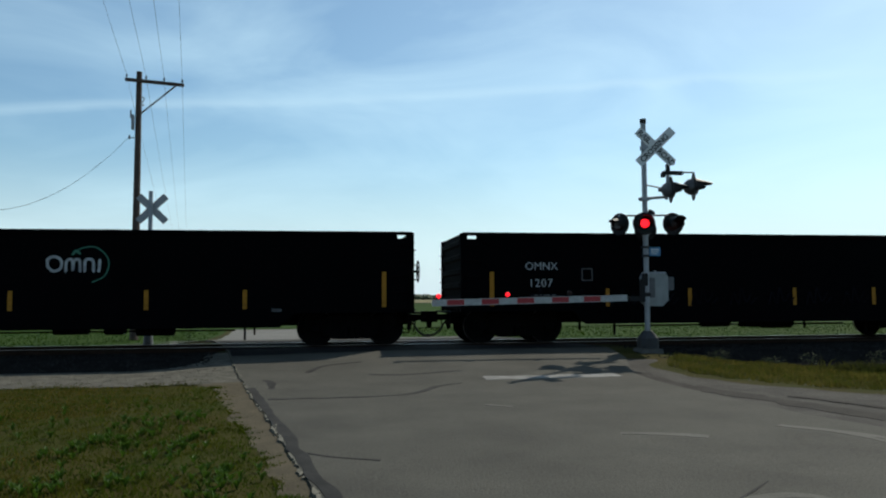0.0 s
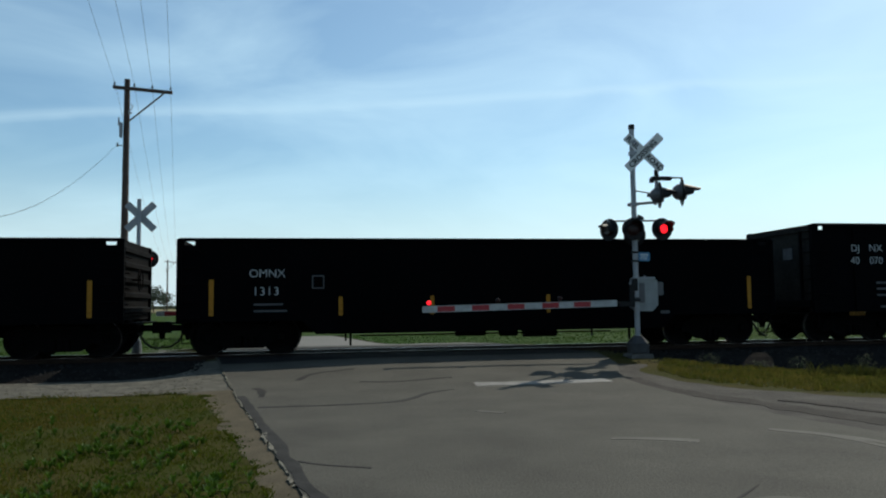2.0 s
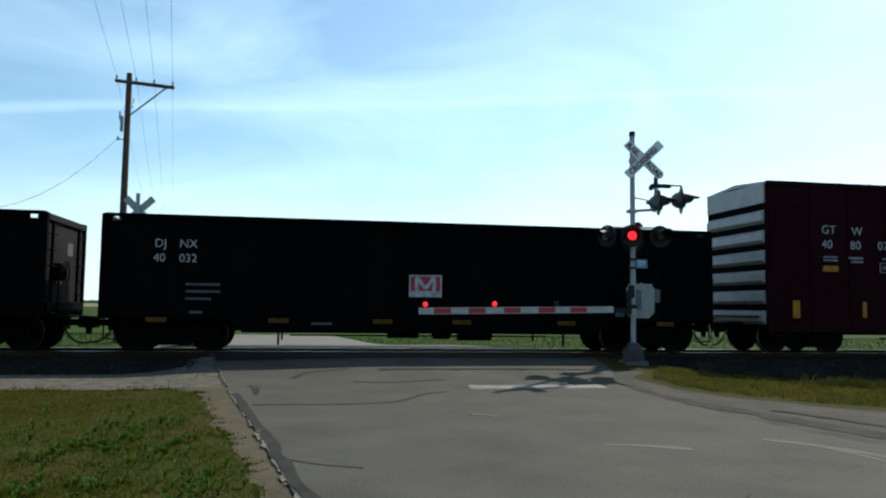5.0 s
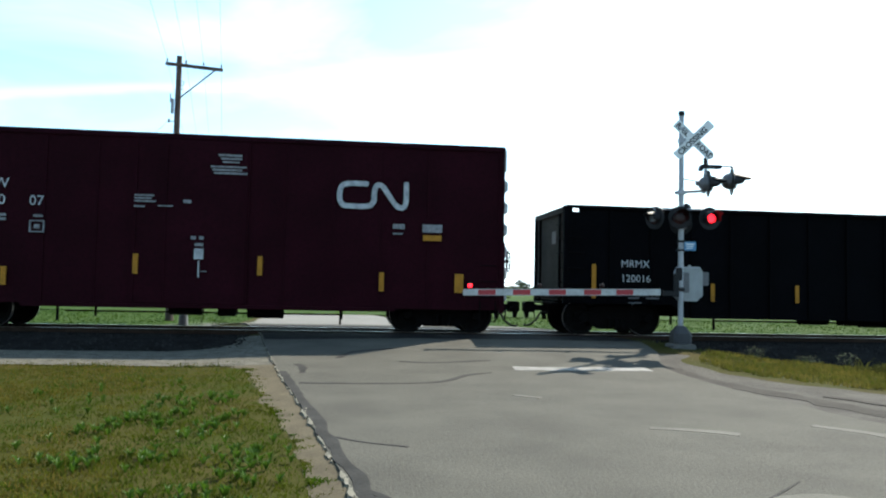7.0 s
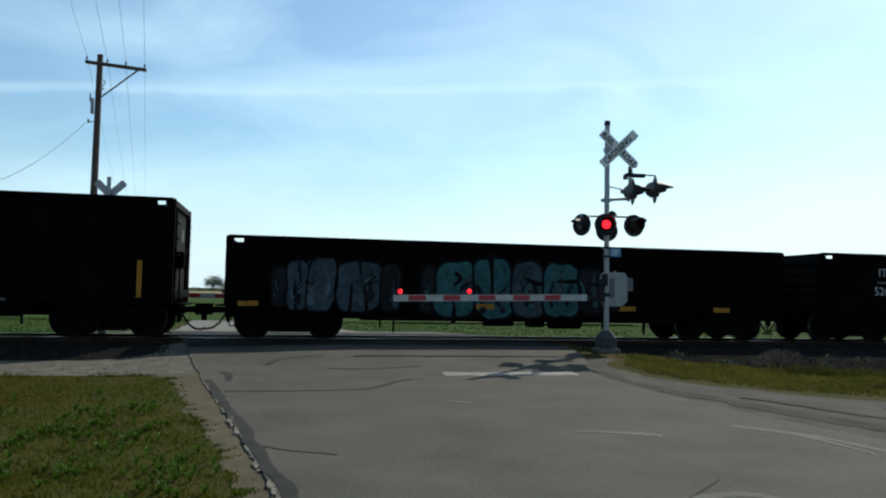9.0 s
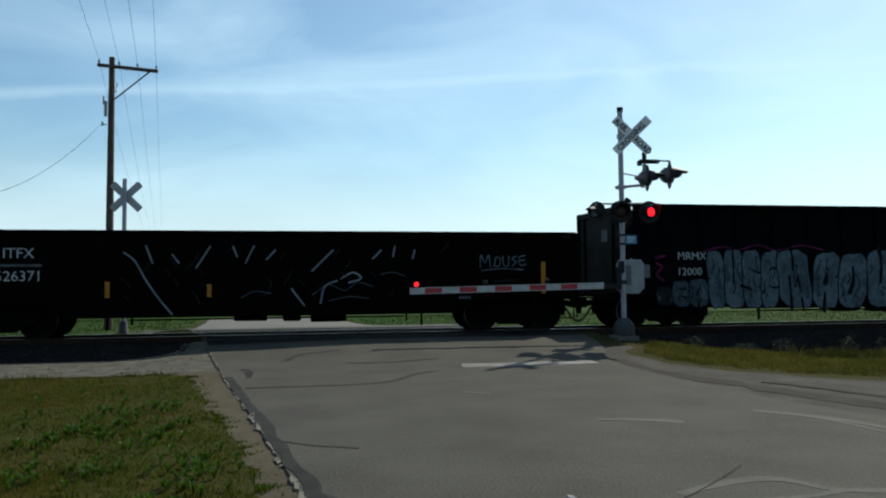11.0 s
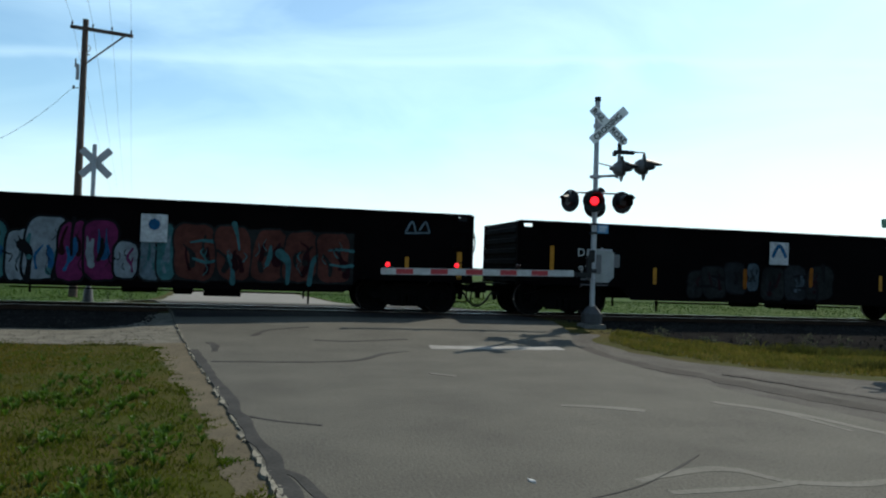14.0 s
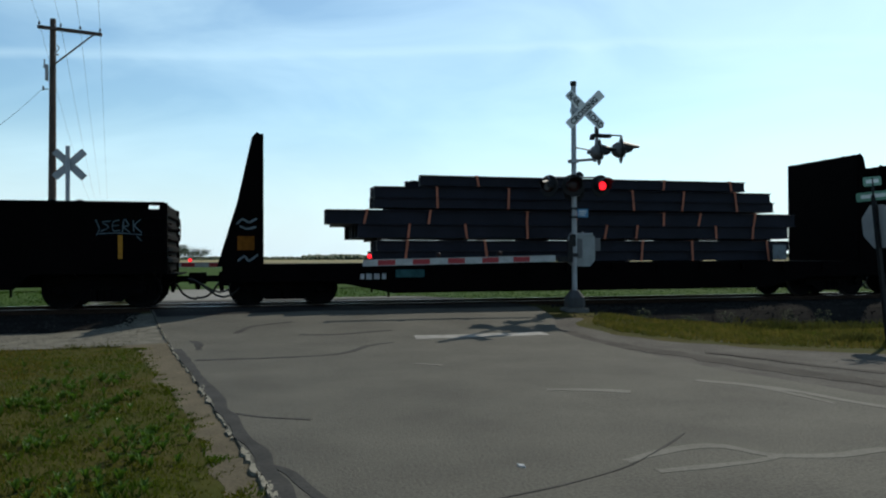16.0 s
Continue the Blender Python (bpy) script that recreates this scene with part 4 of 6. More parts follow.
for dx, dz in ((-0.44, 0.27), (0.30, 0.21), (0.98, 0.16), (1.68, 0.10)):
    for a, b, sag in ((0, 1, 0.5), (0, 2, 1.6)):
        wire((POLES[a][0] + dx, POLES[a][1] - 0.1, 10.12 + dz), (POLES[b][0] + dx, POLES[b][1] - 0.1, 10.12 + dz), sag)
wire((POLES[0][0] - 0.28, 30.9, 7.9), (-18.9, 31.0, 7.9), 2.95, 0.009)
end_pole = copy_thing(first_pole, pose(-18.9, 31.1, 0.0))


# ---- train ----
CAR_Y = TRACK_Y
CACHE = {}


def cached(key, make):
    if key not in CACHE:
        CACHE[key] = make()
    return CACHE[key]


def wheel_mesh():
    s = Solid()
    s.rod((0, -0.98, 0), (0, 0.98, 0), 0.08, 10)
    for sy in (-1, 1):
        s.cur = 0
        s.turned([(0.10, sy * 0.70), (0.13, sy * 0.69), (0.36, sy * 0.735), (0.40, sy * 0.70), (0.485, sy * 0.70), (0.485, sy * 0.725), (0.460, sy * 0.74), (0.454, sy * 0.835), (0.40, sy * 0.835), (0.34, sy * 0.79), (0.13, sy * 0.80), (0.10, sy * 0.82)], 26)
    me = s.mesh("wheelset", WHEEL, TREAD)
    for p in me.polygons:
        c = p.center
        if 0.74 < abs(c.y) < 0.836 and math.hypot(c.x, c.z) > 0.45:
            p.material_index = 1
    return me


def frame_mesh():
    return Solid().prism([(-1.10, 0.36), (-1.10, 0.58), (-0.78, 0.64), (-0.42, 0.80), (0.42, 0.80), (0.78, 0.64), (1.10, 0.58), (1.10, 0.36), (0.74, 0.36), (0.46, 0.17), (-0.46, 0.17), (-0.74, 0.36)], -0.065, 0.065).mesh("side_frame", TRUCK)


WHEELSETS = []


def truck(car, x):
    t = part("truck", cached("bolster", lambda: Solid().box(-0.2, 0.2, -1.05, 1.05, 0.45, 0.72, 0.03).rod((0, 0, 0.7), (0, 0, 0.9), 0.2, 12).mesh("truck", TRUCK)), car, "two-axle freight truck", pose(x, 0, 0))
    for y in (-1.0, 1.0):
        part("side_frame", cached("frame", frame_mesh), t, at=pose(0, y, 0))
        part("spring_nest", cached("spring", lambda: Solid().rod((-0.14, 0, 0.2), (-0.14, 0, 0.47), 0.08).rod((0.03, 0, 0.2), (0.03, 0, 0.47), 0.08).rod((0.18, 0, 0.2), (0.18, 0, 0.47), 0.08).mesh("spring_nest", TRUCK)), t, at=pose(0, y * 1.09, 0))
        for dx in (-0.89, 0.89):
            part("bearing_cap", cached("cap", lambda: Solid().turned([(0.11, -0.06), (0.13, -0.03), (0.13, 0.05)], 14).mesh("bearing_cap", TRUCK)), t, at=pose(dx, y * 1.09, 0.457, 0, 0, 180 if y > 0 else 0))
    for dx in (-0.89, 0.89):
        w = part("wheelset", cached("wheel", wheel_mesh), t, at=pose(dx, 0, 0.457))
        WHEELSETS.append((w, dx, car))
    return t


def coupler_mesh():
    s = Solid().box(-0.05, 0.50, -0.09, 0.09, 0.60, 0.76, 0.02)
    s.prism([(0.44, 0.55), (0.70, 0.55), (0.74, 0.60), (0.74, 0.80), (0.70, 0.84), (0.44, 0.84)], -0.16, 0.12)
    s.box(-0.15, 0.12, -0.35, 0.35, 0.50, 0.86, 0.03)
    s.prism([(0.02, 0.36), (0.10, 0.34), (0.16, 0.52), (0.02, 0.52)], -0.34, -0.24).prism([(0.60, 0.40), (0.68, 0.40), (0.72, 0.55), (0.58, 0.55)], -0.05, 0.05)
    s.tube([(0.0, -0.55, 0.72), (0.2, -0.6, 0.60), (0.35, -0.62, 0.66), (0.5, -0.5, 0.72)], 0.018, 6)
    s.rod((0.10, -0.2, 0.62), (0.10, -1.45, 0.60), 0.016).rod((0.10, -1.45, 0.60), (0.05, -1.48, 0.34), 0.016)
    return s.mesh("coupler", TRUCK)


def hose_mesh():
    return Solid().tube([(0.05, -0.30, 0.62), (0.18, -0.33, 0.52), (0.30, -0.33, 0.32), (0.46, -0.28, 0.20), (0.62, -0.2, 0.17), (0.68, -0.15, 0.2)], 0.028, 8).mesh("air_hose", RUBBER)


def brake_wheel_mesh():
    s = Solid()
    pts = [(0.0, 0.28 * math.cos(a), 0.28 * math.sin(a)) for a in [i * math.pi / 8 for i in range(17)]]
    s.tube(pts, 0.016, 6)
    for k in range(5):
        a = k * 1.2566
        s.rod((-0.02, 0, 0), (0.0, 0.28 * math.cos(a), 0.28 * math.sin(a)), 0.012)
    s.rod((-0.28, 0, 0), (0.02, 0, 0), 0.03)
    return s.mesh("brake_wheel", TRUCK)


def running_gear(car, half, brake_right=True):
    truck(car, -half + 1.50)
    truck(car, half - 1.50)
    for sgn, r in ((1, 0), (-1, 180)):
        c = part("coupler", cached("coupler", coupler_mesh), car, "knuckle coupler and draft gear", pose(sgn * half, 0, 0, 0, 0, r))
        part("air_hose", cached("hose", hose_mesh), c, "hanging rubber brake hose")
    part("centre_sill", Solid().box(-half + 0.1, half - 0.1, -0.22, 0.22, 0.50, 0.95, 0.02).mesh("centre_sill", TRUCK), car)
    part("brake_cylinder", cached("cyl", lambda: Solid().rod((-0.9, -0.75, 0.52), (-0.1, -0.75, 0.52), 0.17, 14).box(0.3, 0.75, -0.95, -0.6, 0.34, 0.66, 0.04).rod((1.0, -0.6, 0.48), (1.9, -0.6, 0.48), 0.19, 14)
         .rod((-3.4, -0.8, 0.42), (3.4, -0.8, 0.42), 0.02).mesh("brake_cylinder", TRUCK)), car)
    for x in (-half + 4.1, half - 4.1):
        for y in (-1.39, 1.39):
            part("drop_bracket", cached("drop", lambda: Solid().box(-0.025, 0.025, -0.03, 0.03, 0.20, 0.75).mesh("drop_bracket", TRUCK)), car, at=pose(x, y, 0))


def side_ladder(car, x, h, rungs):
    for k in range(1, rungs):
        z = 0.55 + k * 0.40
        if z > h - 0.2:
            break
        part("grab_iron", cached("grab", lambda: Solid().tube([(-0.20, -1.60, 0), (-0.20, -1.68, 0), (0.20, -1.68, 0), (0.20, -1.60, 0)], 0.012, 5).mesh("grab_iron", TRUCK)), car, at=pose(x, 0, z))
    part("stirrup", cached("stirrup", lambda: Solid().tube([(-0.2, -1.58, 0.86), (-0.2, -1.62, 0.34), (0.2, -1.62, 0.34), (0.2, -1.58, 0.86)], 0.016, 5).mesh("stirrup", TRUCK)), car, at=pose(x, 0, 0))


def marks(car, half, rows, material=None, spacing=1.0):
    """Stencilled rows: text, x from the body's left end, baseline z, letter height."""
    for text, x, z, size in rows:
        part("lettering", lettering(text, size * 1.42, material or LETTER, 0.003, spacing), car, "white stencilled lettering", pose(x - half, -1.606, z))


def bars(car, half, rows, material=None, label="unreadable stencilled lines", front=-1.608):
    s = Solid()
    for x, z, w, h in rows:
        s.box(x - half, x - half + w, front, -1.603, z, z + h)
    tagged(part("stencil_line", s.mesh("stencil_line", material or LETTER_DIM), car, label), kind="stuff")


def reflectors(car, half, rows, front=-1.615, material=None):
    for x, z0, z1, w in rows:
        me = cached(("refl", round(z1 - z0, 2), w, front, material), lambda: Solid().box(-w / 2, w / 2, front, -1.603, 0, z1 - z0).mesh("reflector", material or YELLOW))
        part("reflector", me, car, "yellow reflective strip", pose(x - half, 0, z0))


def gondola(joint0, joint1, top, paint, label, ribs=0, end_paint=None, brake=1, plain_end=False):
    """An open-top gondola between two coupler joints; top is its height over the rail."""
    n = joint1 - joint0 - 1.311
    half = n / 2
    car = thing("gondola_car", label, "freight car", "freight cars of the train")
    yo = 1.55 if ribs else 1.60
    for sy in (-1, 1):
        out = [(-half, 0.84), (-half + 2.9, 0.84), (-half + 3.25, 0.50), (half - 3.25, 0.50), (half - 2.9, 0.84), (half, 0.84),
               (half, top - 0.08), (half - 0.12, top - 0.08), (half - 0.12, top - 0.17), (half - 0.36, top - 0.17), (half - 0.36, top - 0.08),
               (-half + 0.36, top - 0.08), (-half + 0.36, top - 0.17), (-half + 0.12, top - 0.17), (-half + 0.12, top - 0.08), (-half, top - 0.08)]
        y0, y1 = (-yo, -yo + 0.05) if sy < 0 else (yo - 0.05, yo)
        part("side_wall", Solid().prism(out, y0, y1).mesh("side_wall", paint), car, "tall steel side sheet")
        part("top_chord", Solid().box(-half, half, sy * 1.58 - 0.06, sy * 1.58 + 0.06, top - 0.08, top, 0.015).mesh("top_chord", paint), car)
        if ribs:
            for k in range(ribs):
                x = -half + 0.12 + (n - 0.24) * k / (ribs - 1)
                zb = 0.86 if abs(x) > half - 3.2 else 0.52
                part("side_post", cached(("rib", round(top - zb, 2)), lambda: Solid().prism([(-0.05, 0), (0.05, 0), (0.05, top - zb - 0.08), (-0.05, top - zb - 0.08)], 0, 0.05).mesh("side_post", paint)), car,
                     at=pose(x, -1.60 if sy < 0 else 1.55, zb))
    for sx in (-1, 1):
        e = Solid().box(-0.05, 0.0, -1.5, 1.5, 0.9, top - 0.02)
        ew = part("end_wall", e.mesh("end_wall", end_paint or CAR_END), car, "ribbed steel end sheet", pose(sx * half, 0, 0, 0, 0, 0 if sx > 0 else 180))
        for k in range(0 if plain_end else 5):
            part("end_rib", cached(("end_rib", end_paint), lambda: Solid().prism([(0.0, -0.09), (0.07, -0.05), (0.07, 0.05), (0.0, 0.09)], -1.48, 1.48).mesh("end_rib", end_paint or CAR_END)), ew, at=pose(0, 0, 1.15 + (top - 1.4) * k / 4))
        if plain_end:
            for y in (-1.05, 1.05):
                part("ladder_stile", cached(("stile", round(top, 2)), lambda: Solid().box(0.0, 0.05, -0.04, 0.04, 0.9, top - 0.1, 0.01).mesh("ladder_stile", CAR_DJNX)), ew, at=pose(0, y, 0))
            part("end_beam", Solid().prism([(0.0, 0.95), (0.09, 0.98), (0.09, 1.16), (0.0, 1.2)], -1.48, 1.48).mesh("end_beam", CAR_DJNX), ew)
            part("top_beam", Solid().box(0.0, 0.07, -1.5, 1.5, top - 0.2, top - 0.04, 0.01).mesh("top_beam", CAR_END_GREY), ew)
            part("data_plate", Solid().box(0.0, 0.006, 0.2, 0.62, top - 0.95, top - 0.62).mesh("data_plate", LETTER_DIM), ew, "small pale stencilled plate")
            for k in range(6):
                if 1.0 + 0.38 * k < top - 0.2:
                    part("end_rung", cached("far_rung", lambda: Solid().tube([(0.02, 1.05, 0), (0.10, 1.05, 0), (0.10, 1.45, 0), (0.02, 1.45, 0)], 0.015, 5).mesh("end_rung", TRUCK)), ew, at=pose(0, 0, 1.0 + 0.38 * k))
            if sx > 0:
                part("brake_housing", Solid().box(0.0, 0.22, -0.98, -0.52, 1.70, 2.12, 0.04).rod((0.1, -0.75, 1.7), (0.1, -0.75, 0.9), 0.02).mesh("brake_housing", TRUCK), ew, "hand-brake gear housing")
        for y in (-1.56, 1.56):
            part("corner_post", cached(("corner", round(top, 2), paint), lambda: Solid().box(-0.06, 0.06, -0.06, 0.06, 0.84, top - 0.02, 0.01).mesh("corner_post", paint)), ew, at=pose(0, y, 0))
        for k in range(6):
            z = 0.9 + 0.38 * k
            if z < top - 0.2:
                part("end_rung", cached("end_rung", lambda: Solid().tube([(0.02, -1.42, 0), (0.12, -1.42, 0), (0.12, -1.02, 0), (0.02, -1.02, 0)], 0.013, 5).mesh("end_rung", TRUCK)), ew, at=pose(0, 0, z))
        part("end_platform", cached("platform", lambda: Solid().box(0.0, 0.28, -1.3, 1.3, 0.80, 0.84).mesh("end_platform", TRUCK)), car, at=pose(sx * half, 0, 0, 0, 0, 0 if sx > 0 else 180))
        side_ladder(car, sx * (half - 0.28), top, 6)
    part("floor", Solid().box(-half, half, -1.5, 1.5, 0.95, 1.02).mesh("floor", paint), car)
    if brake:
        part("brake_wheel", cached("brake", brake_wheel_mesh), car, "hand-brake wheel", pose(half + 0.26, -0.75, 1.9))
    running_gear(car, half)
    return car, half


# cuts that turn a fat block into a letter, in a unit box: (points, weight)
CUTS = {
    "S": [([(1.05, .60), (.72, .64), (.40, .70)], .13), ([(-.05, .38), (.3, .36), (.62, .30)], .13)],
    "J": [([(-.05, .80), (.2, .55), (.28, .36)], .22)],
    "W": [([(.33, 1.05), (.35, .75), (.37, .42)], .12), ([(.66, 1.05), (.66, .7), (.64, .36)], .12), ([(.5, -.05), (.5, .2)], .10)],
    "E": [([(1.05, .68), (.7, .69), (.42, .66)], .12), ([(1.05, .36), (.75, .34), (.44, .36)], .12)],
    "A": [([(.5, -.05), (.5, .1), (.5, .24)], .16), ([(.46, .44), (.5, .60)], .15)],
    "D": [([(.44, .28), (.52, .5), (.5, .74)], .17)],
    "M": [([(.30, -.05), (.33, .25), (.35, .55)], .11), ([(.68, -.05), (.66, .25), (.63, .55)], .11), ([(.5, 1.05), (.5, .85), (.5, .66)], .12)],
    "G": [([(.48, .80), (.62, .70), (.55, .58)], .10), ([(.5, -.05), (.52, .2), (.46, .42)], .13), ([(1.05, .52), (.85, .5)], .10)],
    "R": [([(.46, .80), (.60, .70), (.50, .60)], .12), ([(.5, -.05), (.5, .18), (.46, .36)], .13)],
    "K": [([(.95, 1.02), (.66, .8), (.55, .62)], .14), ([(.55, -.05), (.5, .2), (.56, .36)], .12), ([(1.05, .5), (.8, .5)], .10)],
    "I": [([(-.05, .55), (.16, .5)], .12)],
    "N": [([(.45, -.05), (.42, .2), (.36, .48)], .13), ([(.58, 1.05), (.6, .8), (.64, .55)], .13)],
    "T": [([(-.05, .55), (.16, .4), (.2, -.02)], .24), ([(1.05, .55), (.84, .4), (.8, -.02)], .24)],
    "O": [([(.44, .34), (.54, .5), (.48, .68)], .18)],
    "U": [([(.48, 1.05), (.5, .75), (.47, .42)], .15)],
}


def blob(s, x0, x1, z0, z1, y, grow, rng, lean):
    """One fat letter block: bulging ends, a pinched middle and an uneven rim."""
    cx, cz, a, b = (x0 + x1) / 2, (z0 + z1) / 2, (x1 - x0) / 2 + grow, (z1 - z0) / 2 + grow
    ring, n, ph = [], 40, rng[0]
    for i in range(n):
        t = 2 * math.pi * i / n
        c, d = math.cos(t), math.sin(t)
        u, v = math.copysign(abs(c) ** 0.52, c), math.copysign(abs(d) ** 0.60, d)
        w = 1 - 0.10 * (1 - abs(v)) + 0.10 * noise.noise((u * 1.7 + ph, v * 1.7, ph))
        h = 1 + 0.11 * noise.noise((u * 2.2, ph, v * 2.0 + 3))
        ring.append((cx + a * u * w + lean * v * b, cz + b * v * h))
    s.prism(ring, y, y + 0.0008)


def piece(car, half, rows, edge="black", edge_w=0.09, label="sprayed bubble-letter graffiti", cut="black", thin=1.0):
    """Fat sprayed letters side by side: rows of (shape, x0, x1, z0, z1, weight, colours)."""
    rng = random.Random(len(rows) * 7 + int(rows[0][1] * 10))
    for k, (shape, x0, x1, z0, z1, weight, fills) in enumerate(rows):
        x0, x1, ph, lean = x0 - half, x1 - half, (rng.uniform(0, 50),), rng.uniform(-0.10, 0.10)
        y = -1.6090 - 0.0022 * k
        w, h = x1 - x0, z1 - z0
        rim, body = Solid(), Solid()
        blob(rim, x0, x1, z0, z1, y, edge_w / 2, ph, lean)
        blob(body, x0, x1, z0, z1, y - 0.0006, 0.0, ph, lean)
        part("graffiti_outline", rim.mesh("graffiti_outline", SPRAY[edge]), car)
        part("graffiti_letter", body.mesh("graffiti_letter", SPRAY[fills[0]]), car, label)

        def put(u, v):
            return x0 + u * w + lean * (v - 0.5) * h, z0 + v * h
        # patches of the other colours
        for j, c in enumerate(fills[1:]):
            shade = Solid()
            for i in range(2):
                u, v = rng.uniform(.15, .85), rng.uniform(.12, .5)
                stroke(shade, [put(u, v), put(min(.92, max(.08, u + rng.uniform(-.15, .15))), v + .2), put(min(.92, max(.08, u + rng.uniform(-.2, .2))), min(.92, v + rng.uniform(.3, .45)))],
                       min(w, 0.8) * rng.uniform(.10, .26), y - 0.0009 - 0.00012 * (2 * j + i), uneven=0.9, taper=0.6)
            tagged(part("graffiti_shade", shade.mesh("graffiti_shade", SPRAY[c]), car), kind="stuff")
        lines = Solid()
        for i, (pts, wd) in enumerate(CUTS[shape]):
            stroke(lines, [(q[0] + rng.uniform(-.03, .03), q[1] + rng.uniform(-.03, .03)) for q in (put(u, v) for u, v in pts)], wd * thin * min(1.0, w * 1.1), y - 0.0016 - 0.00012 * i, uneven=0.6, taper=0.45)
        for i in range(3):
            u, v, d = rng.uniform(.1, .9), rng.uniform(.08, .7), rng.choice((-1, 1))
            stroke(lines, [put(u, v), put(u + d * .10, v + .10), put(u + d * .04, v + rng.uniform(.16, .26))], rng.uniform(.018, .04), y - 0.0016 - 0.00012 * (i + 3), uneven=0.8, taper=0.5)
        tagged(part("graffiti_line", lines.mesh("graffiti_line", SPRAY[cut]), car), kind="stuff")


def scribble(car, half, rows, colour, width=0.05, label="thin sprayed graffiti strokes"):
    s = Solid()
    for i, pts in enumerate(rows):
        stroke(s, [(x - half, z) for x, z in pts], width, -1.630 - 0.0004 * (i % 10))
    tagged(part("graffiti_tag", s.mesh("graffiti_tag", SPRAY[colour]), car, label), kind="stuff")


JOINTS = [-14.72, 2.18, 19.08, 35.98, 52.79, 69.83, 86.49, 103.51, 119.91, 136.97, 153.88, 170.51, 187.33, 207.95, 228.50]
CARS = []               # (object, x of its middle at the start)


def enrol(car, k, shift=0.0):
    CARS.append((car, (JOINTS[k] + JOINTS[k + 1]) / 2 + shift))


TALL = [(0.75, 0.98, 1.86, 0.11)]


def strips(half, xs):
    n = 2 * half
    return TALL + [(n - 0.70, 0.98, 1.86, 0.11)] + [(x, 0.95, 1.42, 0.10) for x in xs]


def build_black_gondolas():
    rng = random.Random(3)
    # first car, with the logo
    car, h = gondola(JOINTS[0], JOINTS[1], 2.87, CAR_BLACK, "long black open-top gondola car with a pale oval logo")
    n = 2 * h
    reflectors(car, h, strips(h, [n - 9.4, n - 6.38, n - 4.09]))
    lx = n - 8.6
    logo = Solid()
    for k, pts in enumerate(([(0.0, 0.13), (0.0, 0.30), (0.16, 0.36), (0.30, 0.26), (0.28, 0.08), (0.12, 0.02), (0.0, 0.13)], [(0.40, 0.02), (0.42, 0.26), (0.54, 0.28), (0.56, 0.04), (0.58, 0.26), (0.70, 0.28), (0.72, 0.02)],
                             [(0.82, 0.02), (0.84, 0.28), (1.0, 0.27), (1.02, 0.02)], [(1.14, 0.02), (1.16, 0.28)])):
        stroke(logo, [(lx - h + a, 1.86 + b) for a, b in pts], 0.065, -1.606 - 0.0004 * k)
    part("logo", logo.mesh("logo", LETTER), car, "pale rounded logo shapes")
    arc = Solid()
    stroke(arc, [(lx - h + a, b) for a, b in ((0.55, 2.28), (0.75, 2.42), (1.05, 2.45), (1.3, 2.25), (1.36, 2.0), (1.25, 1.75), (1.0, 1.62))], 0.03, -1.606)
    stroke(arc, [(lx - h + a, b) for a, b in ((0.55, 2.28), (0.62, 2.36), (0.70, 2.30))], 0.06, -1.608)
    part("logo_arc", arc.mesh("logo_arc", LOGO_GREEN), car, "thin green arc round the logo")
    bars(car, h, [(n - 3.45, 0.88, 0.24, 0.08), (1.6, 1.0, 0.5, 0.06)])
    enrol(car, 0)
    for k, num in ((1, "1207"), (2, "1313")):
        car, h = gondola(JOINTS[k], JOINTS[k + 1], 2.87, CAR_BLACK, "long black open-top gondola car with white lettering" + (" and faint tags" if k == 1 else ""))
        reflectors(car, h, strips(h, [3.85, 6.15, 9.2, 11.6]))
        marks(car, h, [("OMNX", 1.63, 1.91, 0.200)])
        marks(car, h, [(num, 1.72, 1.47, 0.205)], None, 1.14)
        bars(car, h, [(1.75, 1.22, 0.7, 0.05), (1.75, 1.06, 0.8, 0.05), (3.15, 1.62, 0.3, 0.03), (3.15, 1.92, 0.3, 0.03), (3.15, 1.62, 0.03, 0.3), (3.42, 1.62, 0.03, 0.3), (12.3, 0.88, 0.26, 0.08)])
        if k == 1:
            rows = []
            for q in range(9):
                x = 1.7 + q * 1.12
                rows += [[(x, 0.98), (x + 0.1, 1.3), (x + 0.2, 1.02)], [(x + 0.25, 1.0), (x + 0.32, 1.42), (x + 0.45, 1.05), (x + 0.62, 1.28)], [(x + 0.6, 1.0), (x + 0.75, 1.15)]]
            scribble(car, h, rows, "faint", 0.045, "row of faint grey tags")
        enrol(car, k)
    for k, num in ((3, "070"), (4, "032")):
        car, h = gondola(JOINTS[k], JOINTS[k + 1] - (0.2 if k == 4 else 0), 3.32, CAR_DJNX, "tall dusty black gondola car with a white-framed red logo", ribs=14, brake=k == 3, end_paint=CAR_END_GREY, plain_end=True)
        marks(car, h, [("DJ", 1.15, 2.53, 0.20), ("NX", 1.72, 2.53, 0.20), ("40", 1.13, 2.18, 0.20), (num, 1.72, 2.18, 0.20)])
        reflectors(car, h, [(x, 0.74, 0.85, 0.48) for x in (1.25, 4.1, 6.65, 8.67, 11.45, 14.2)], material=YELLOW_DIM)
        fx = 7.3
        s = Solid().box(fx - h, fx - h + 0.84, -1.606, -1.602, 1.42, 1.98)
        part("logo_panel", s.mesh("logo_panel", LETTER), car, "white logo panel")
        s = Solid().box(fx - h + 0.04, fx - h + 0.80, -1.610, -1.6075, 1.58, 1.94)
        part("logo_field", s.mesh("logo_field", LOGO_RED), car, "red logo shape")
        m = Solid()
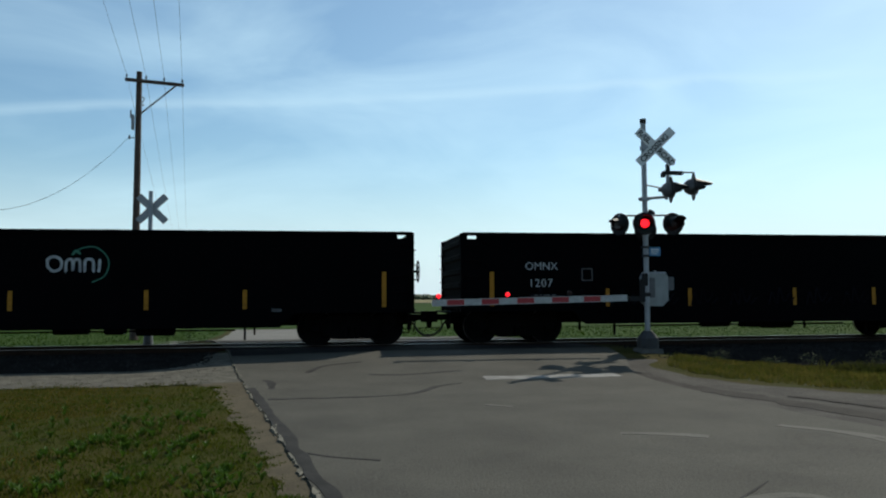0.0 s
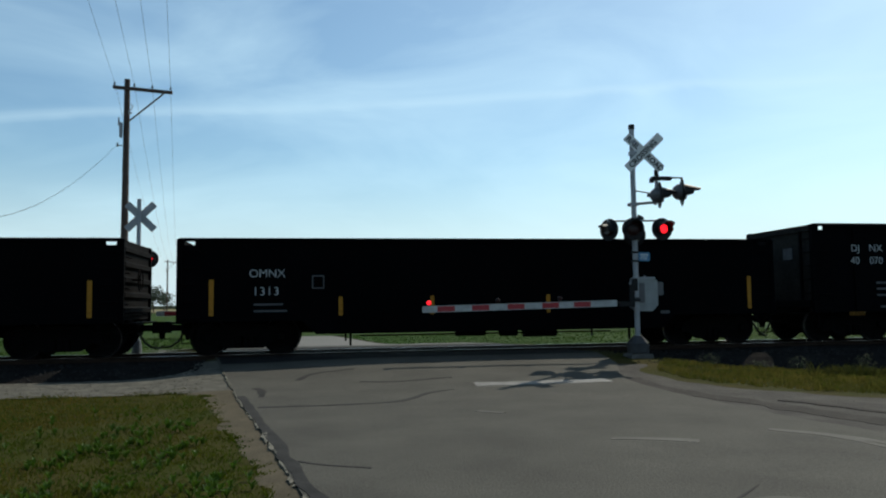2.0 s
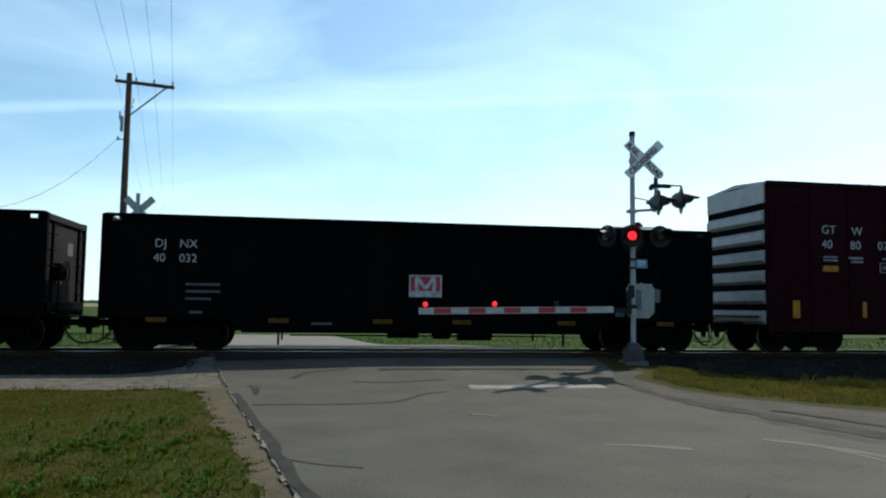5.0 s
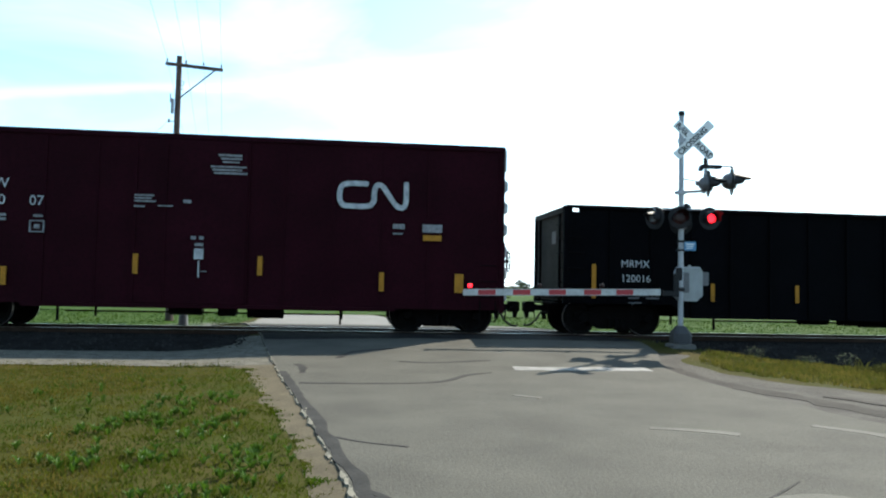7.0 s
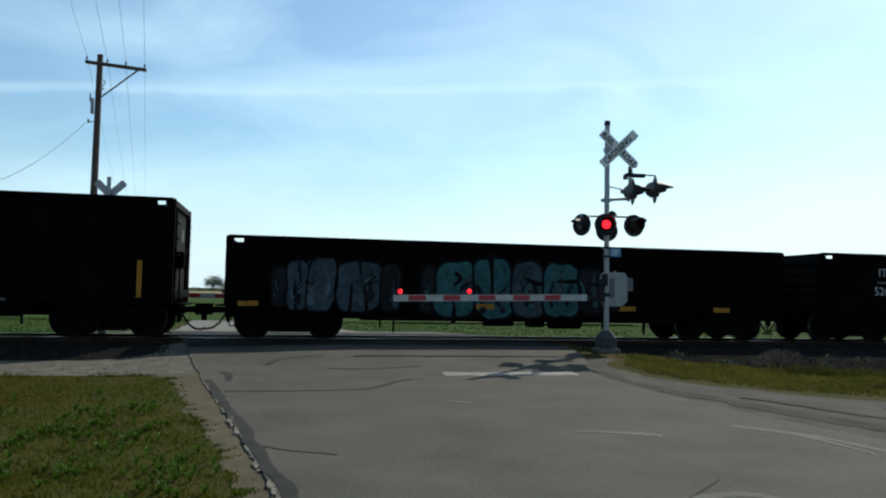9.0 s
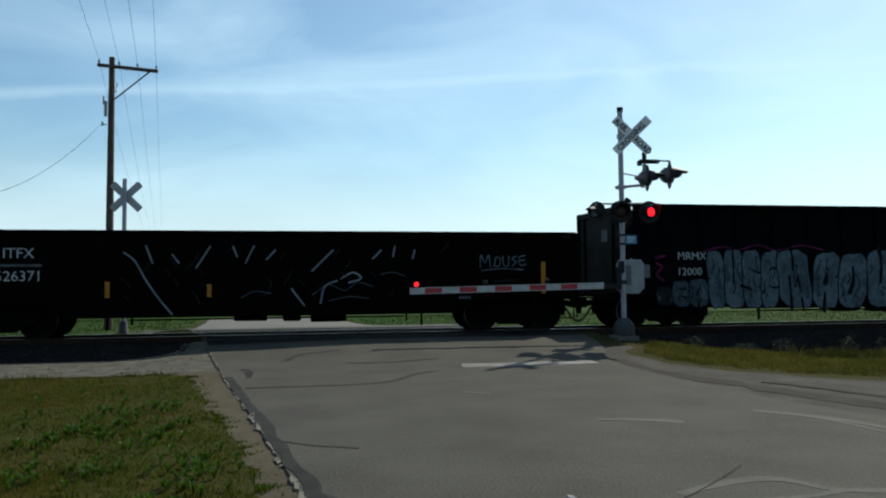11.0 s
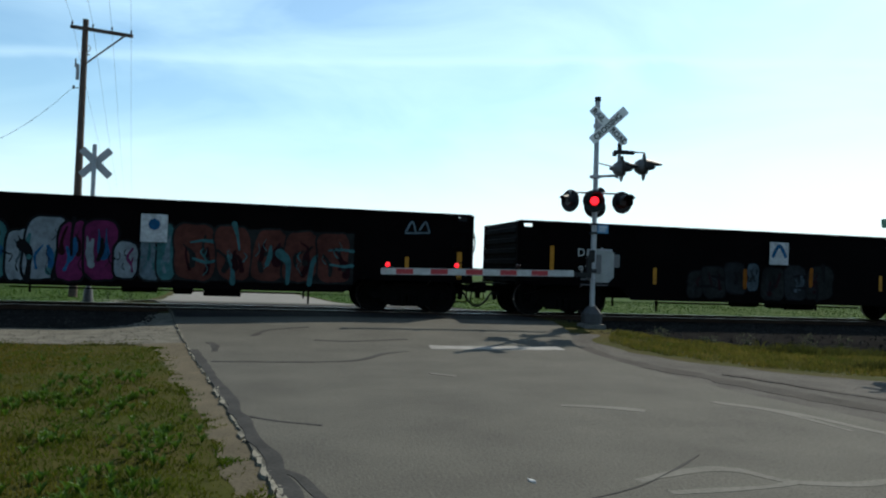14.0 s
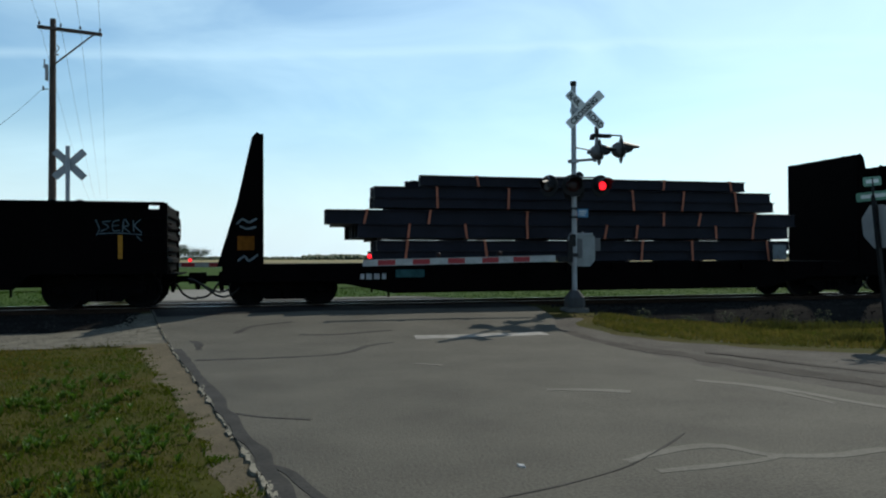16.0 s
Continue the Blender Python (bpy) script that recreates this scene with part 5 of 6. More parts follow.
        stroke(m, [(fx - h + 0.20, 1.60), (fx - h + 0.21, 1.90), (fx - h + 0.42, 1.66), (fx - h + 0.63, 1.90), (fx - h + 0.64, 1.60)], 0.09, -1.614)
        part("logo_zigzag", m.mesh("logo_zigzag", LETTER), car)
        bars(car, h, [(1.9, 1.62, 0.8, 0.06), (1.9, 1.45, 0.8, 0.06), (1.9, 1.28, 0.6, 0.05), (12.8, 0.98, 0.25, 0.12), (2.0, 0.95, 0.3, 0.06), (4.9, 0.70, 0.5, 0.06)])
        enrol(car, k, -0.1 if k == 4 else 0.0)


build_black_gondolas()


def boxcar():
    n = JOINTS[6] - JOINTS[5] - 1.72
    h = n / 2
    top = 4.80
    car = thing("boxcar", "tall oxide-red boxcar with a white worm-shaped logo and steel end", "freight car", "freight cars of the train")
    for sy in (-1, 1):
        out = [(-h, 0.62), (-h + 3.3, 0.62), (-h + 3.3, 0.54), (h - 3.3, 0.54), (h - 3.3, 0.62), (h, 0.62), (h, top - 0.06), (-h, top - 0.06)]
        y0, y1 = (-1.57, -1.5) if sy < 0 else (1.5, 1.57)
        part("side_wall", Solid().prism(out, y0, y1).mesh("side_wall", BOX_RED), car, "red steel side sheet")
        part("roof_rail", Solid().box(-h, h, sy * 1.57 - 0.05, sy * 1.57 + 0.05, top - 0.12, top, 0.02).mesh("roof_rail", BOX_RED), car)
        for x in (0.12, 1.35, 2.55, 3.75, 4.95, 9.4, 10.6, 11.8, 13.0, n - 0.12):
            part("side_seam", cached("seam", lambda: Solid().prism([(-0.035, 0), (0.035, 0), (0.035, 4.06), (-0.035, 4.06)], 0, 0.02).mesh("side_seam", BOX_RED)), car, at=pose(x - h, -1.59 if sy < 0 else 1.57, 0.64))
        if sy < 0:
            for x0, x1 in ((5.75, 8.55), (8.62, 8.9)):
                d = part("plug_door", Solid().box(x0 - h, x1 - h, -1.615, -1.57, 0.66, 4.66, 0.03).mesh("plug_door", BOX_RED), car, "sliding plug door") if x1 - x0 > 1 else None
                if d:
                    for x in (x0 + 0.1, (x0 + x1) / 2 - 0.6, x1 - 0.1):
                        part("door_rib", Solid().box(x - h - 0.04, x - h + 0.04, -1.64, -1.615, 0.7, 4.6, 0.01).mesh("door_rib", BOX_RED), d)
                    part("door_lever", Solid().box(7.28 - h, 7.5 - h, -1.64, -1.616, 1.74, 2.0).rod((7.4 - h, -1.65, 1.3), (7.4 - h, -1.65, 1.7), 0.02).mesh("door_lever", LETTER), d, "pale door lock plate")
            part("door_track", Solid().box(4.6 - h, 12.2 - h, -1.66, -1.57, 0.56, 0.64, 0.01).mesh("door_track", BOX_RED), car)
            seams = Solid()
            for k in range(6):
                seams.box(1.45 - h + k * 0.72, 2.05 - h + k * 0.72, -1.578, -1.570, 4.02, 4.06)
            part("panel_crease", seams.mesh("panel_crease", BOX_RED), car)
    for sx in (-1, 1):
        e = Solid().box(-0.04, 0, -1.54, 1.54, 0.7, top - 0.05)
        ew = part("end_wall", e.mesh("end_wall", CAR_RUSTY), car, "dark steel end with bright ribs", pose(sx * h, 0, 0, 0, 0, 0 if sx > 0 else 180))
        part("end_cap", Solid().box(0.0, 0.05, -1.52, 1.52, top - 0.62, top - 0.06, 0.01).mesh("end_cap", BOX_END), ew, "plain galvanised top panel")
        for k in range(6):
            part("end_rib", cached("box_rib", lambda: Solid().prism([(0.0, -0.19), (0.10, -0.10), (0.10, 0.10), (0.0, 0.19)], -1.48, 1.48).mesh("end_rib", BOX_END)), ew, "galvanised end rib", pose(0, 0, 1.0 + k * 0.56))
        for k in range(4):
            part("end_rung", cached("end_rung", lambda: Solid().mesh("x", TRUCK)), ew, at=pose(0.08, 0, 0.95 + 0.38 * k))
        part("end_platform", cached("platform", lambda: Solid().mesh("x", TRUCK)), ew, at=pose(0, 0, 0.2))
        part("corner_plate", Solid().box(-0.10 if sx > 0 else -0.02, 0.02 if sx > 0 else 0.10, -1.62, -1.57, 0.55, 2.35, 0.01).mesh("corner_plate", BOX_RED), car, at=pose(sx * h, 0, 0))
        side_ladder(car, sx * (h - 0.4), 2.2, 5)
    roof = Solid().prism_x([(-1.6, top - 0.1), (-1.58, top - 0.02), (0, top + 0.10), (1.58, top - 0.02), (1.6, top - 0.1), (0, top)], -h, h)
    for k in range(16):
        x = -h + 0.5 + k * (n - 1.0) / 15
        roof.prism_x([(-1.55, top - 0.03), (0, top + 0.09), (1.55, top - 0.03), (1.55, top + 0.02), (0, top + 0.14), (-1.55, top + 0.02)], x - 0.04, x + 0.04)
    part("roof", roof.mesh("roof", BOX_END), car, "ribbed galvanised roof")
    part("floor", Solid().box(-h, h, -1.5, 1.5, 0.85, 1.0).mesh("floor", TRUCK), car)
    part("brake_wheel", cached("brake", brake_wheel_mesh), car, "hand-brake wheel", pose(h + 0.26, -0.85, 1.9))
    running_gear(car, h)
    marks(car, h, [("GT", 1.66, 3.36, 0.24), ("W", 2.60, 3.34, 0.24), ("40", 1.66, 2.95, 0.24), ("80", 2.55, 2.94, 0.24), ("07", 3.42, 2.94, 0.24)])
    bars(car, h, [(1.70, 2.68, 0.42, 0.05), (1.70, 2.59, 0.42, 0.05), (2.48, 2.66, 0.44, 0.06), (2.55, 2.56, 0.37, 0.06), (3.55, 2.66, 0.2, 0.05), (3.46, 2.29, 0.34, 0.03), (3.46, 2.55, 0.34, 0.03), (3.46, 2.29, 0.03, 0.28),
                  (3.77, 2.29, 0.03, 0.28), (3.57, 2.38, 0.12, 0.1), (7.79, 4.28, 0.56, 0.05), (7.85, 4.20, 0.5, 0.05), (7.89, 4.12, 0.4, 0.04), (7.61, 4.0, 0.86, 0.04), (7.65, 3.92, 0.7, 0.05), (7.69, 3.84, 0.8, 0.05), (5.84, 3.24, 0.46, 0.04),
                  (5.84, 3.17, 0.4, 0.04), (5.84, 3.10, 0.5, 0.04), (5.84, 2.97, 0.25, 0.04), (6.39, 3.0, 0.35, 0.03), (6.99, 3.1, 0.18, 0.08), (7.19, 2.22, 0.12, 0.08), (7.39, 2.22, 0.1, 0.08), (7.29, 2.06, 0.2, 0.07), (7.39, 1.44, 0.2, 0.02),
                  (12.09, 2.62, 0.3, 0.12), (12.09, 2.48, 0.25, 0.04), (12.84, 2.55, 0.5, 0.2)], LETTER_SMALL, "small white stencilled notes", -1.646)
    reflectors(car, h, [(0.82, 1.0, 1.48, 0.20), (2.93, 1.03, 1.47, 0.12), (5.92, 1.36, 1.84, 0.12), (8.86, 1.38, 1.85, 0.12), (11.84, 1.05, 1.52, 0.12), (13.79, 1.05, 1.52, 0.22), (13.09, 2.34, 2.48, 0.46), (1.90, 2.30, 2.46, 0.46)], -1.648)
    s, x = Solid(), 10.71 - h
    for k, pts in enumerate(([(0.70, 0.60), (0.30, 0.60), (0.10, 0.54), (0.04, 0.36), (0.05, 0.20), (0.14, 0.08), (0.34, 0.06), (0.66, 0.06), (0.82, 0.10), (0.90, 0.22)],
                             [(0.90, 0.20), (0.90, 0.42), (0.96, 0.57), (1.08, 0.57), (1.18, 0.46), (1.40, 0.16), (1.52, 0.06), (1.64, 0.07), (1.70, 0.20), (1.70, 0.62)])):
        stroke(s, [(x + a, 3.10 + b * 1.05) for a, b in pts], 0.13, -1.608 - 0.0006 * k, 8)
    part("worm_logo", s.mesh("worm_logo", LETTER), car, "white worm-shaped logo")
    enrol(car, 5)


boxcar()


def build_graffiti_gondolas():
    rng = random.Random(21)
    # tall plain
    car, h = gondola(JOINTS[6] + 0.1, JOINTS[7], 3.38, CAR_DJNX, "tall black ribbed gondola car with white lettering", ribs=15, end_paint=CAR_END_GREY, plain_end=True)
    marks(car, h, [("MRMX", 1.47, 1.80, 0.19), ("120016", 1.47, 1.42, 0.19)])
    bars(car, h, [(1.67, 1.12, 0.35, 0.05), (2.15, 1.12, 0.36, 0.05), (1.67, 0.98, 0.3, 0.05), (2.15, 0.98, 0.36, 0.05), (1.67, 0.86, 0.35, 0.04), (11.8, 0.86, 0.24, 0.07)])
    reflectors(car, h, strips(h, [3.97, 6.33, 9.18, 11.5]))
    enrol(car, 6, 0.05)
    # low, grey and teal pieces
    car, h = gondola(JOINTS[7], JOINTS[8], 2.54, CAR_RUSTY, "low black gondola car sprayed with grey and teal graffiti", brake=0)
    gr, te = ["steel", "silver", "dim"], ["teal", "steel", "dim"]
    piece(car, h, [("I", 1.05, 1.45, 0.85, 1.75, 0.3, ["dim", "steel"]), ("N", 1.40, 1.95, 0.75, 1.95, 0.3, gr), ("I", 1.90, 2.60, 0.72, 2.02, 0.3, ["steel", "silver"]), ("M", 2.62, 3.75, 0.72, 1.95, 0.3, ["steel", "silver", "dim"]), ("I", 3.72, 4.25, 0.75, 1.9, 0.3, ["dim", "steel"])],
          label="grey angular sprayed graffiti", thin=0.8)
    piece(car, h, [("I", 4.75, 5.15, 0.75, 1.85, 0.3, ["dim", "teal"]), ("R", 5.1, 6.2, 0.62, 2.02, 0.3, te), ("U", 6.15, 7.2, 0.60, 2.12, 0.3, te), ("S", 7.15, 8.05, 0.62, 2.05, 0.3, ["steel", "teal", "dim"]), ("E", 8.0, 9.05, 0.66, 2.02, 0.3, te), ("S", 9.0, 9.75, 0.75, 1.9, 0.3, ["dim", "steel", "teal"]), ("I", 9.72, 10.15, 0.85, 1.7, 0.3, ["dim"])],
          edge_w=0.14, label="teal and grey sprayed graffiti with black outlines")
    marks(car, h, [("DJJX", 1.72, 1.80, 0.17)], LETTER_DIM)
    reflectors(car, h, [(x, 0.82, 0.95, 0.48) for x in (0.5, 3.3, 6.45, 10.4, 13.2)])
    enrol(car, 7)
    # low with thin white strokes
    car, h = gondola(JOINTS[8], JOINTS[9], 2.58, CAR_RUSTY, "low black gondola car with thin white sprayed strokes", brake=0)
    marks(car, h, [("ITFX", 1.85, 1.92, 0.24), ("526371", 1.70, 1.39, 0.24)])
    bars(car, h, [(1.8, 1.72, 0.9, 0.06), (12.6, 0.86, 0.3, 0.07)])
    scribble(car, h, [[(4.5, 2.05), (4.75, 1.85), (5.0, 1.4), (5.3, 0.95), (5.6, 0.58)], [(5.0, 2.2), (5.15, 1.8)], [(5.6, 2.0), (5.75, 1.8)], [(6.15, 1.68), (6.47, 2.19)], [(7.0, 2.2), (7.1, 1.95)], [(7.3, 1.8), (7.5, 2.2)]], "white", 0.042)
    scribble(car, h, [[(7.8, 1.88), (8.0, 2.1)], [(8.4, 1.15), (8.7, 0.75)], [(8.9, 1.6), (9.4, 2.1)], [(9.1, 0.8), (9.2, 1.2), (9.5, 1.35)], [(9.6, 1.4), (9.9, 1.55), (10.1, 1.4), (9.8, 1.3)], [(10.4, 1.9), (10.6, 2.1)], [(10.9, 1.95), (10.95, 2.2)], [(11.4, 1.9), (11.45, 2.1)]], "white", 0.045)
    scribble(car, h, [[(13.15, 1.66), (13.18, 1.98), (13.28, 1.78), (13.38, 1.98), (13.42, 1.68)], [(13.52, 1.70), (13.58, 1.92), (13.68, 1.88), (13.66, 1.70), (13.52, 1.70)], [(13.75, 1.95), (13.78, 1.72), (13.90, 1.72), (13.92, 1.95)],
                      [(14.12, 1.95), (14.0, 1.88), (14.12, 1.80), (14.0, 1.70)], [(14.36, 1.97), (14.2, 1.92), (14.22, 1.72), (14.38, 1.74)], [(14.22, 1.84), (14.34, 1.85)], [(13.2, 1.58), (13.7, 1.63), (14.3, 1.60)]], "silver", 0.032)
    scribble(car, h, [[(13.4, 1.1), (13.6, 1.22), (13.8, 1.08), (14.0, 1.2), (14.3, 1.12)], [(13.5, 1.3), (14.1, 1.33)]], "dim", 0.04)
    thin = []
    for k in range(26):
        x, z, a, n = rng.uniform(4.4, 12.2), rng.uniform(0.8, 2.1), rng.choice((0.9, 1.1, 2.1, 2.4)), rng.uniform(0.12, 0.38)
        thin.append([(x, z), (x + n * 0.5 * math.cos(a) + 0.03, z + n * 0.5 * math.sin(a)), (x + n * math.cos(a), z + n * math.sin(a))])
    scribble(car, h, thin, "dim", 0.03, "faint thin sprayed strokes")
    scribble(car, h, [[(8.9, 1.0), (9.3, 1.25), (9.7, 1.1), (10.0, 1.3), (10.4, 1.2)], [(9.3, 0.85), (9.8, 0.95), (10.3, 0.9)], [(7.2, 0.95), (7.5, 1.1), (7.9, 1.05)], [(10.6, 1.5), (10.9, 1.55), (11.2, 1.45)]], "steel", 0.028)
    reflectors(car, h, [(4.14, 0.98, 1.36, 0.10), (6.45, 0.98, 1.28, 0.10), (n_end(h), 0.98, 1.8, 0.11)])
    enrol(car, 8)
    # tall, silver piece
    car, h = gondola(JOINTS[9], JOINTS[10], 3.36, CAR_DJNX, "tall black gondola car covered in silver bubble graffiti", ribs=15, brake=0, end_paint=CAR_END_GREY, plain_end=True)
    sv = ["silver", "steel", "pale"]
    piece(car, h, [("I", 2.45, 2.98, 0.55, 2.06, 0.5, sv), ("U", 2.95, 3.55, 0.55, 2.12, 0.5, sv), ("S", 3.50, 4.10, 0.52, 2.10, 0.4, sv), ("E", 4.05, 4.62, 0.55, 2.08, 0.3, sv), ("M", 4.56, 5.60, 0.52, 2.12, 0.4, sv),
                   ("A", 5.66, 6.50, 0.50, 2.06, 0.3, sv), ("D", 6.44, 7.40, 0.52, 2.02, 0.3, sv), ("U", 7.36, 8.30, 0.50, 2.10, 0.3, sv), ("R", 8.34, 9.30, 0.52, 2.06, 0.4, sv)], edge_w=0.07, label="silver bubble-letter graffiti with dark outlines", thin=0.85)
    piece(car, h, [("S", 9.52, 10.28, 0.58, 1.98, 0.3, sv), ("J", 10.22, 10.85, 0.58, 2.02, 0.3, sv), ("W", 10.86, 12.30, 0.56, 2.00, 0.3, sv), ("E", 12.40, 13.25, 0.64, 2.08, 0.4, sv)], edge="maroon", edge_w=0.12, label="pale silver bubble-letter graffiti", thin=0.85)
    scribble(car, h, [[(0.42, 1.45), (0.52, 1.7), (0.60, 1.42)], [(0.72, 1.72), (0.66, 1.5), (0.82, 1.4)]], "dim", 0.05)
    scribble(car, h, [[(0.98, 1.75), (1.12, 1.65), (0.96, 1.45), (1.15, 1.3)], [(0.95, 1.9), (1.2, 1.95)]], "pink", 0.07, "magenta sprayed squiggle")
    piece(car, h, [("I", 0.95, 1.45, 0.62, 1.10, 0.3, ["dim", "steel"]), ("E", 1.40, 1.95, 0.60, 1.28, 0.3, ["steel", "pale"]), ("A", 1.90, 2.48, 0.58, 1.32, 0.3, ["steel", "pale"])], edge_w=0.05, label="faded silver sprayed letters", thin=0.7)
    s = Solid()
    stroke(s, [(x - h, z) for x, z in ((2.3, 2.05), (2.9, 2.2), (3.4, 2.12), (4.0, 2.25), (4.6, 2.1), (5.3, 2.24), (6.0, 2.12))], 0.05, -1.609)
    part("graffiti_fill", s.mesh("graffiti_fill", SPRAY["pink"]), car, "thin magenta sprayed outline")
    marks(car, h, [("MRMX", 1.58, 1.85, 0.21), ("12000", 1.56, 1.43, 0.21)])
    reflectors(car, h, [(14.64, 1.08, 1.92, 0.11)])
    enrol(car, 9)
    # low, many colours
    car, h = gondola(JOINTS[10], JOINTS[11], 2.60, CAR_RUSTY, "low black gondola car covered in many-coloured graffiti")
    marks(car, h, [("DJJX", 1.60, 1.70, 0.22), ("1963", 1.60, 1.26, 0.22)], None, 1.22)
    bars(car, h, [(1.6, 1.08, 0.35, 0.05), (2.05, 1.08, 0.4, 0.05), (1.6, 0.95, 0.25, 0.04), (2.1, 0.95, 0.35, 0.04), (0.75, 1.1, 0.25, 0.05)])
    piece(car, h, [("I", 2.45, 2.85, 1.05, 1.9, 0.3, ["teal", "white"]), ("S", 2.75, 3.75, 0.95, 2.08, 0.5, ["white", "teal", "steel"]), ("O", 2.70, 3.45, 0.60, 1.30, 0.3, ["pink", "maroon", "orange"]), ("N", 3.55, 4.45, 0.62, 1.95, 0.5, ["teal", "white", "blue"]), ("I", 4.38, 4.90, 0.62, 1.75, 0.5, ["white", "steel"]),
                   ("T", 4.75, 5.65, 0.62, 2.08, 0.5, ["white", "teal", "blue"]), ("U", 5.45, 6.10, 0.62, 1.98, 0.5, ["pink", "maroon", "blue"]), ("O", 6.02, 6.78, 0.66, 2.04, 0.3, ["pink", "blue", "white"]), ("I", 6.68, 7.22, 0.72, 1.55, 0.4, ["white", "pink"])],
          edge_w=0.12, label="pale, blue and magenta bubble-letter graffiti", thin=0.8)
    s = Solid().box(7.3 - h, 12.3 - h, -1.606, -1.602, 0.70, 1.98)
    part("graffiti_panel", s.mesh("graffiti_panel", SPRAY["umber"]), car, "dark rust-brown sprayed ground")
    rd = ["red", "umber", "maroon"]
    piece(car, h, [("I", 7.25, 7.72, 0.68, 1.70, 0.36, ["silver", "teal"]), ("I", 7.62, 8.05, 0.70, 2.02, 0.30, ["teal", "silver"]), ("E", 8.0, 9.0, 0.72, 2.04, 0.34, rd), ("N", 8.95, 9.85, 0.74, 2.02, 0.28, rd), ("O", 9.82, 10.66, 0.74, 1.98, 0.32, rd), ("T", 10.55, 11.42, 0.74, 1.96, 0.30, rd), ("E", 11.36, 12.22, 0.74, 1.95, 0.30, rd)],
          edge="umber", edge_w=0.10, label="rust-red block-letter graffiti cut with teal", cut="teal", thin=0.75)
    s = Solid().box(7.26 - h, 7.86 - h, -1.66, -1.655, 1.58, 2.24)
    part("poster_panel", s.mesh("poster_panel", LETTER), car, "pale square panel with a dark blot")
    part("poster_blot", Solid().turned([(0.10, -0.004), (0.14, 0)], 8, (7.56 - h, -1.661, 2.0)).mesh("poster_blot", SPRAY["blue"]), car)
    scribble(car, h, [[(13.6, 2.1), (13.75, 2.35), (13.85, 2.1)], [(13.95, 2.15), (14.1, 2.35), (14.2, 2.12)], [(13.6, 2.05), (14.2, 2.08)]], "silver", 0.05)
    reflectors(car, h, [(1.46, 1.14, 1.55, 0.10), (4.0, 0.9, 1.35, 0.10), (6.3, 0.9, 1.35, 0.10), (13.65, 1.0, 1.45, 0.10), (h * 2 - 0.3, 0.92, 1.62, 0.13), (0.2, 0.98, 1.8, 0.12)])
    enrol(car, 10)
    # low, dim pieces
    car, h = gondola(JOINTS[11], JOINTS[12], 2.54, CAR_RUSTY, "low black gondola car with faded graffiti and a pale panel")
    marks(car, h, [("DJJX", 1.64, 1.64, 0.21), ("9795", 1.68, 1.18, 0.21)], None, 1.22)
    bars(car, h, [(1.75, 1.0, 0.35, 0.05), (2.2, 1.0, 0.35, 0.05), (1.75, 0.86, 0.3, 0.04), (2.2, 0.86, 0.35, 0.04)])
    dm = ["umber", "dim", "maroon"]
    piece(car, h, [("I", 4.9, 5.4, 0.62, 1.35, 0.3, dm), ("S", 5.35, 6.1, 0.62, 1.5, 0.3, dm), ("O", 6.05, 6.75, 0.75, 1.62, 0.3, ["dim", "umber"]), ("I", 6.75, 7.15, 0.85, 1.6, 0.3, ["steel", "dim"]), ("O", 7.2, 8.0, 0.62, 1.5, 0.3, dm), ("E", 7.95, 8.7, 0.62, 1.6, 0.3, ["dim", "steel"]), ("N", 8.65, 9.6, 0.66, 1.6, 0.3, dm)], edge_w=0.06, label="faded grey bubble-letter graffiti")
    s = Solid().box(7.44 - h, 8.05 - h, -1.66, -1.655, 1.61, 2.25)
    part("poster_panel", s.mesh("poster_panel", LETTER), car, "pale square panel with blue shapes")
    s = Solid()
    stroke(s, [(x - h, z) for x, z in ((7.55, 1.85), (7.65, 2.05), (7.75, 2.15), (7.85, 2.05), (7.95, 1.85))], 0.10, -1.664)
    part("poster_blot", s.mesh("poster_blot", SPRAY["blue"]), car)
    scribble(car, h, [[(14.32, 2.08), (14.15, 2.05), (14.28, 1.94), (14.12, 1.84)], [(14.5, 2.1), (14.38, 2.05), (14.38, 1.86), (14.52, 1.86)], [(14.38, 1.97), (14.5, 1.98)], [(14.58, 1.84), (14.62, 2.12), (14.72, 1.98), (14.6, 1.95), (14.74, 1.82)],
                      [(14.82, 2.1), (14.83, 1.84)], [(14.98, 2.12), (14.85, 1.98), (15.0, 1.82)], [(14.05, 1.78), (14.5, 1.80), (15.0, 1.76)], [(14.0, 2.1), (14.08, 1.9), (14.02, 1.75)], [(14.9, 1.72), (15.0, 1.62)]], "silver", 0.026)
    reflectors(car, h, [(0.92, 1.09, 1.89, 0.11), (3.92, 0.95, 1.4, 0.10), (11.2, 0.95, 1.4, 0.10), (14.53, 1.2, 1.75, 0.10)])
    scribble(car, h, [[(6.69, 0.95), (6.69, 1.4)], [(8.82, 1.05), (8.84, 1.5)]], "orange", 0.12, "orange sprayed dabs")
    enrol(car, 11)


def n_end(h):
    return 2 * h - 0.9


build_graffiti_gondolas()


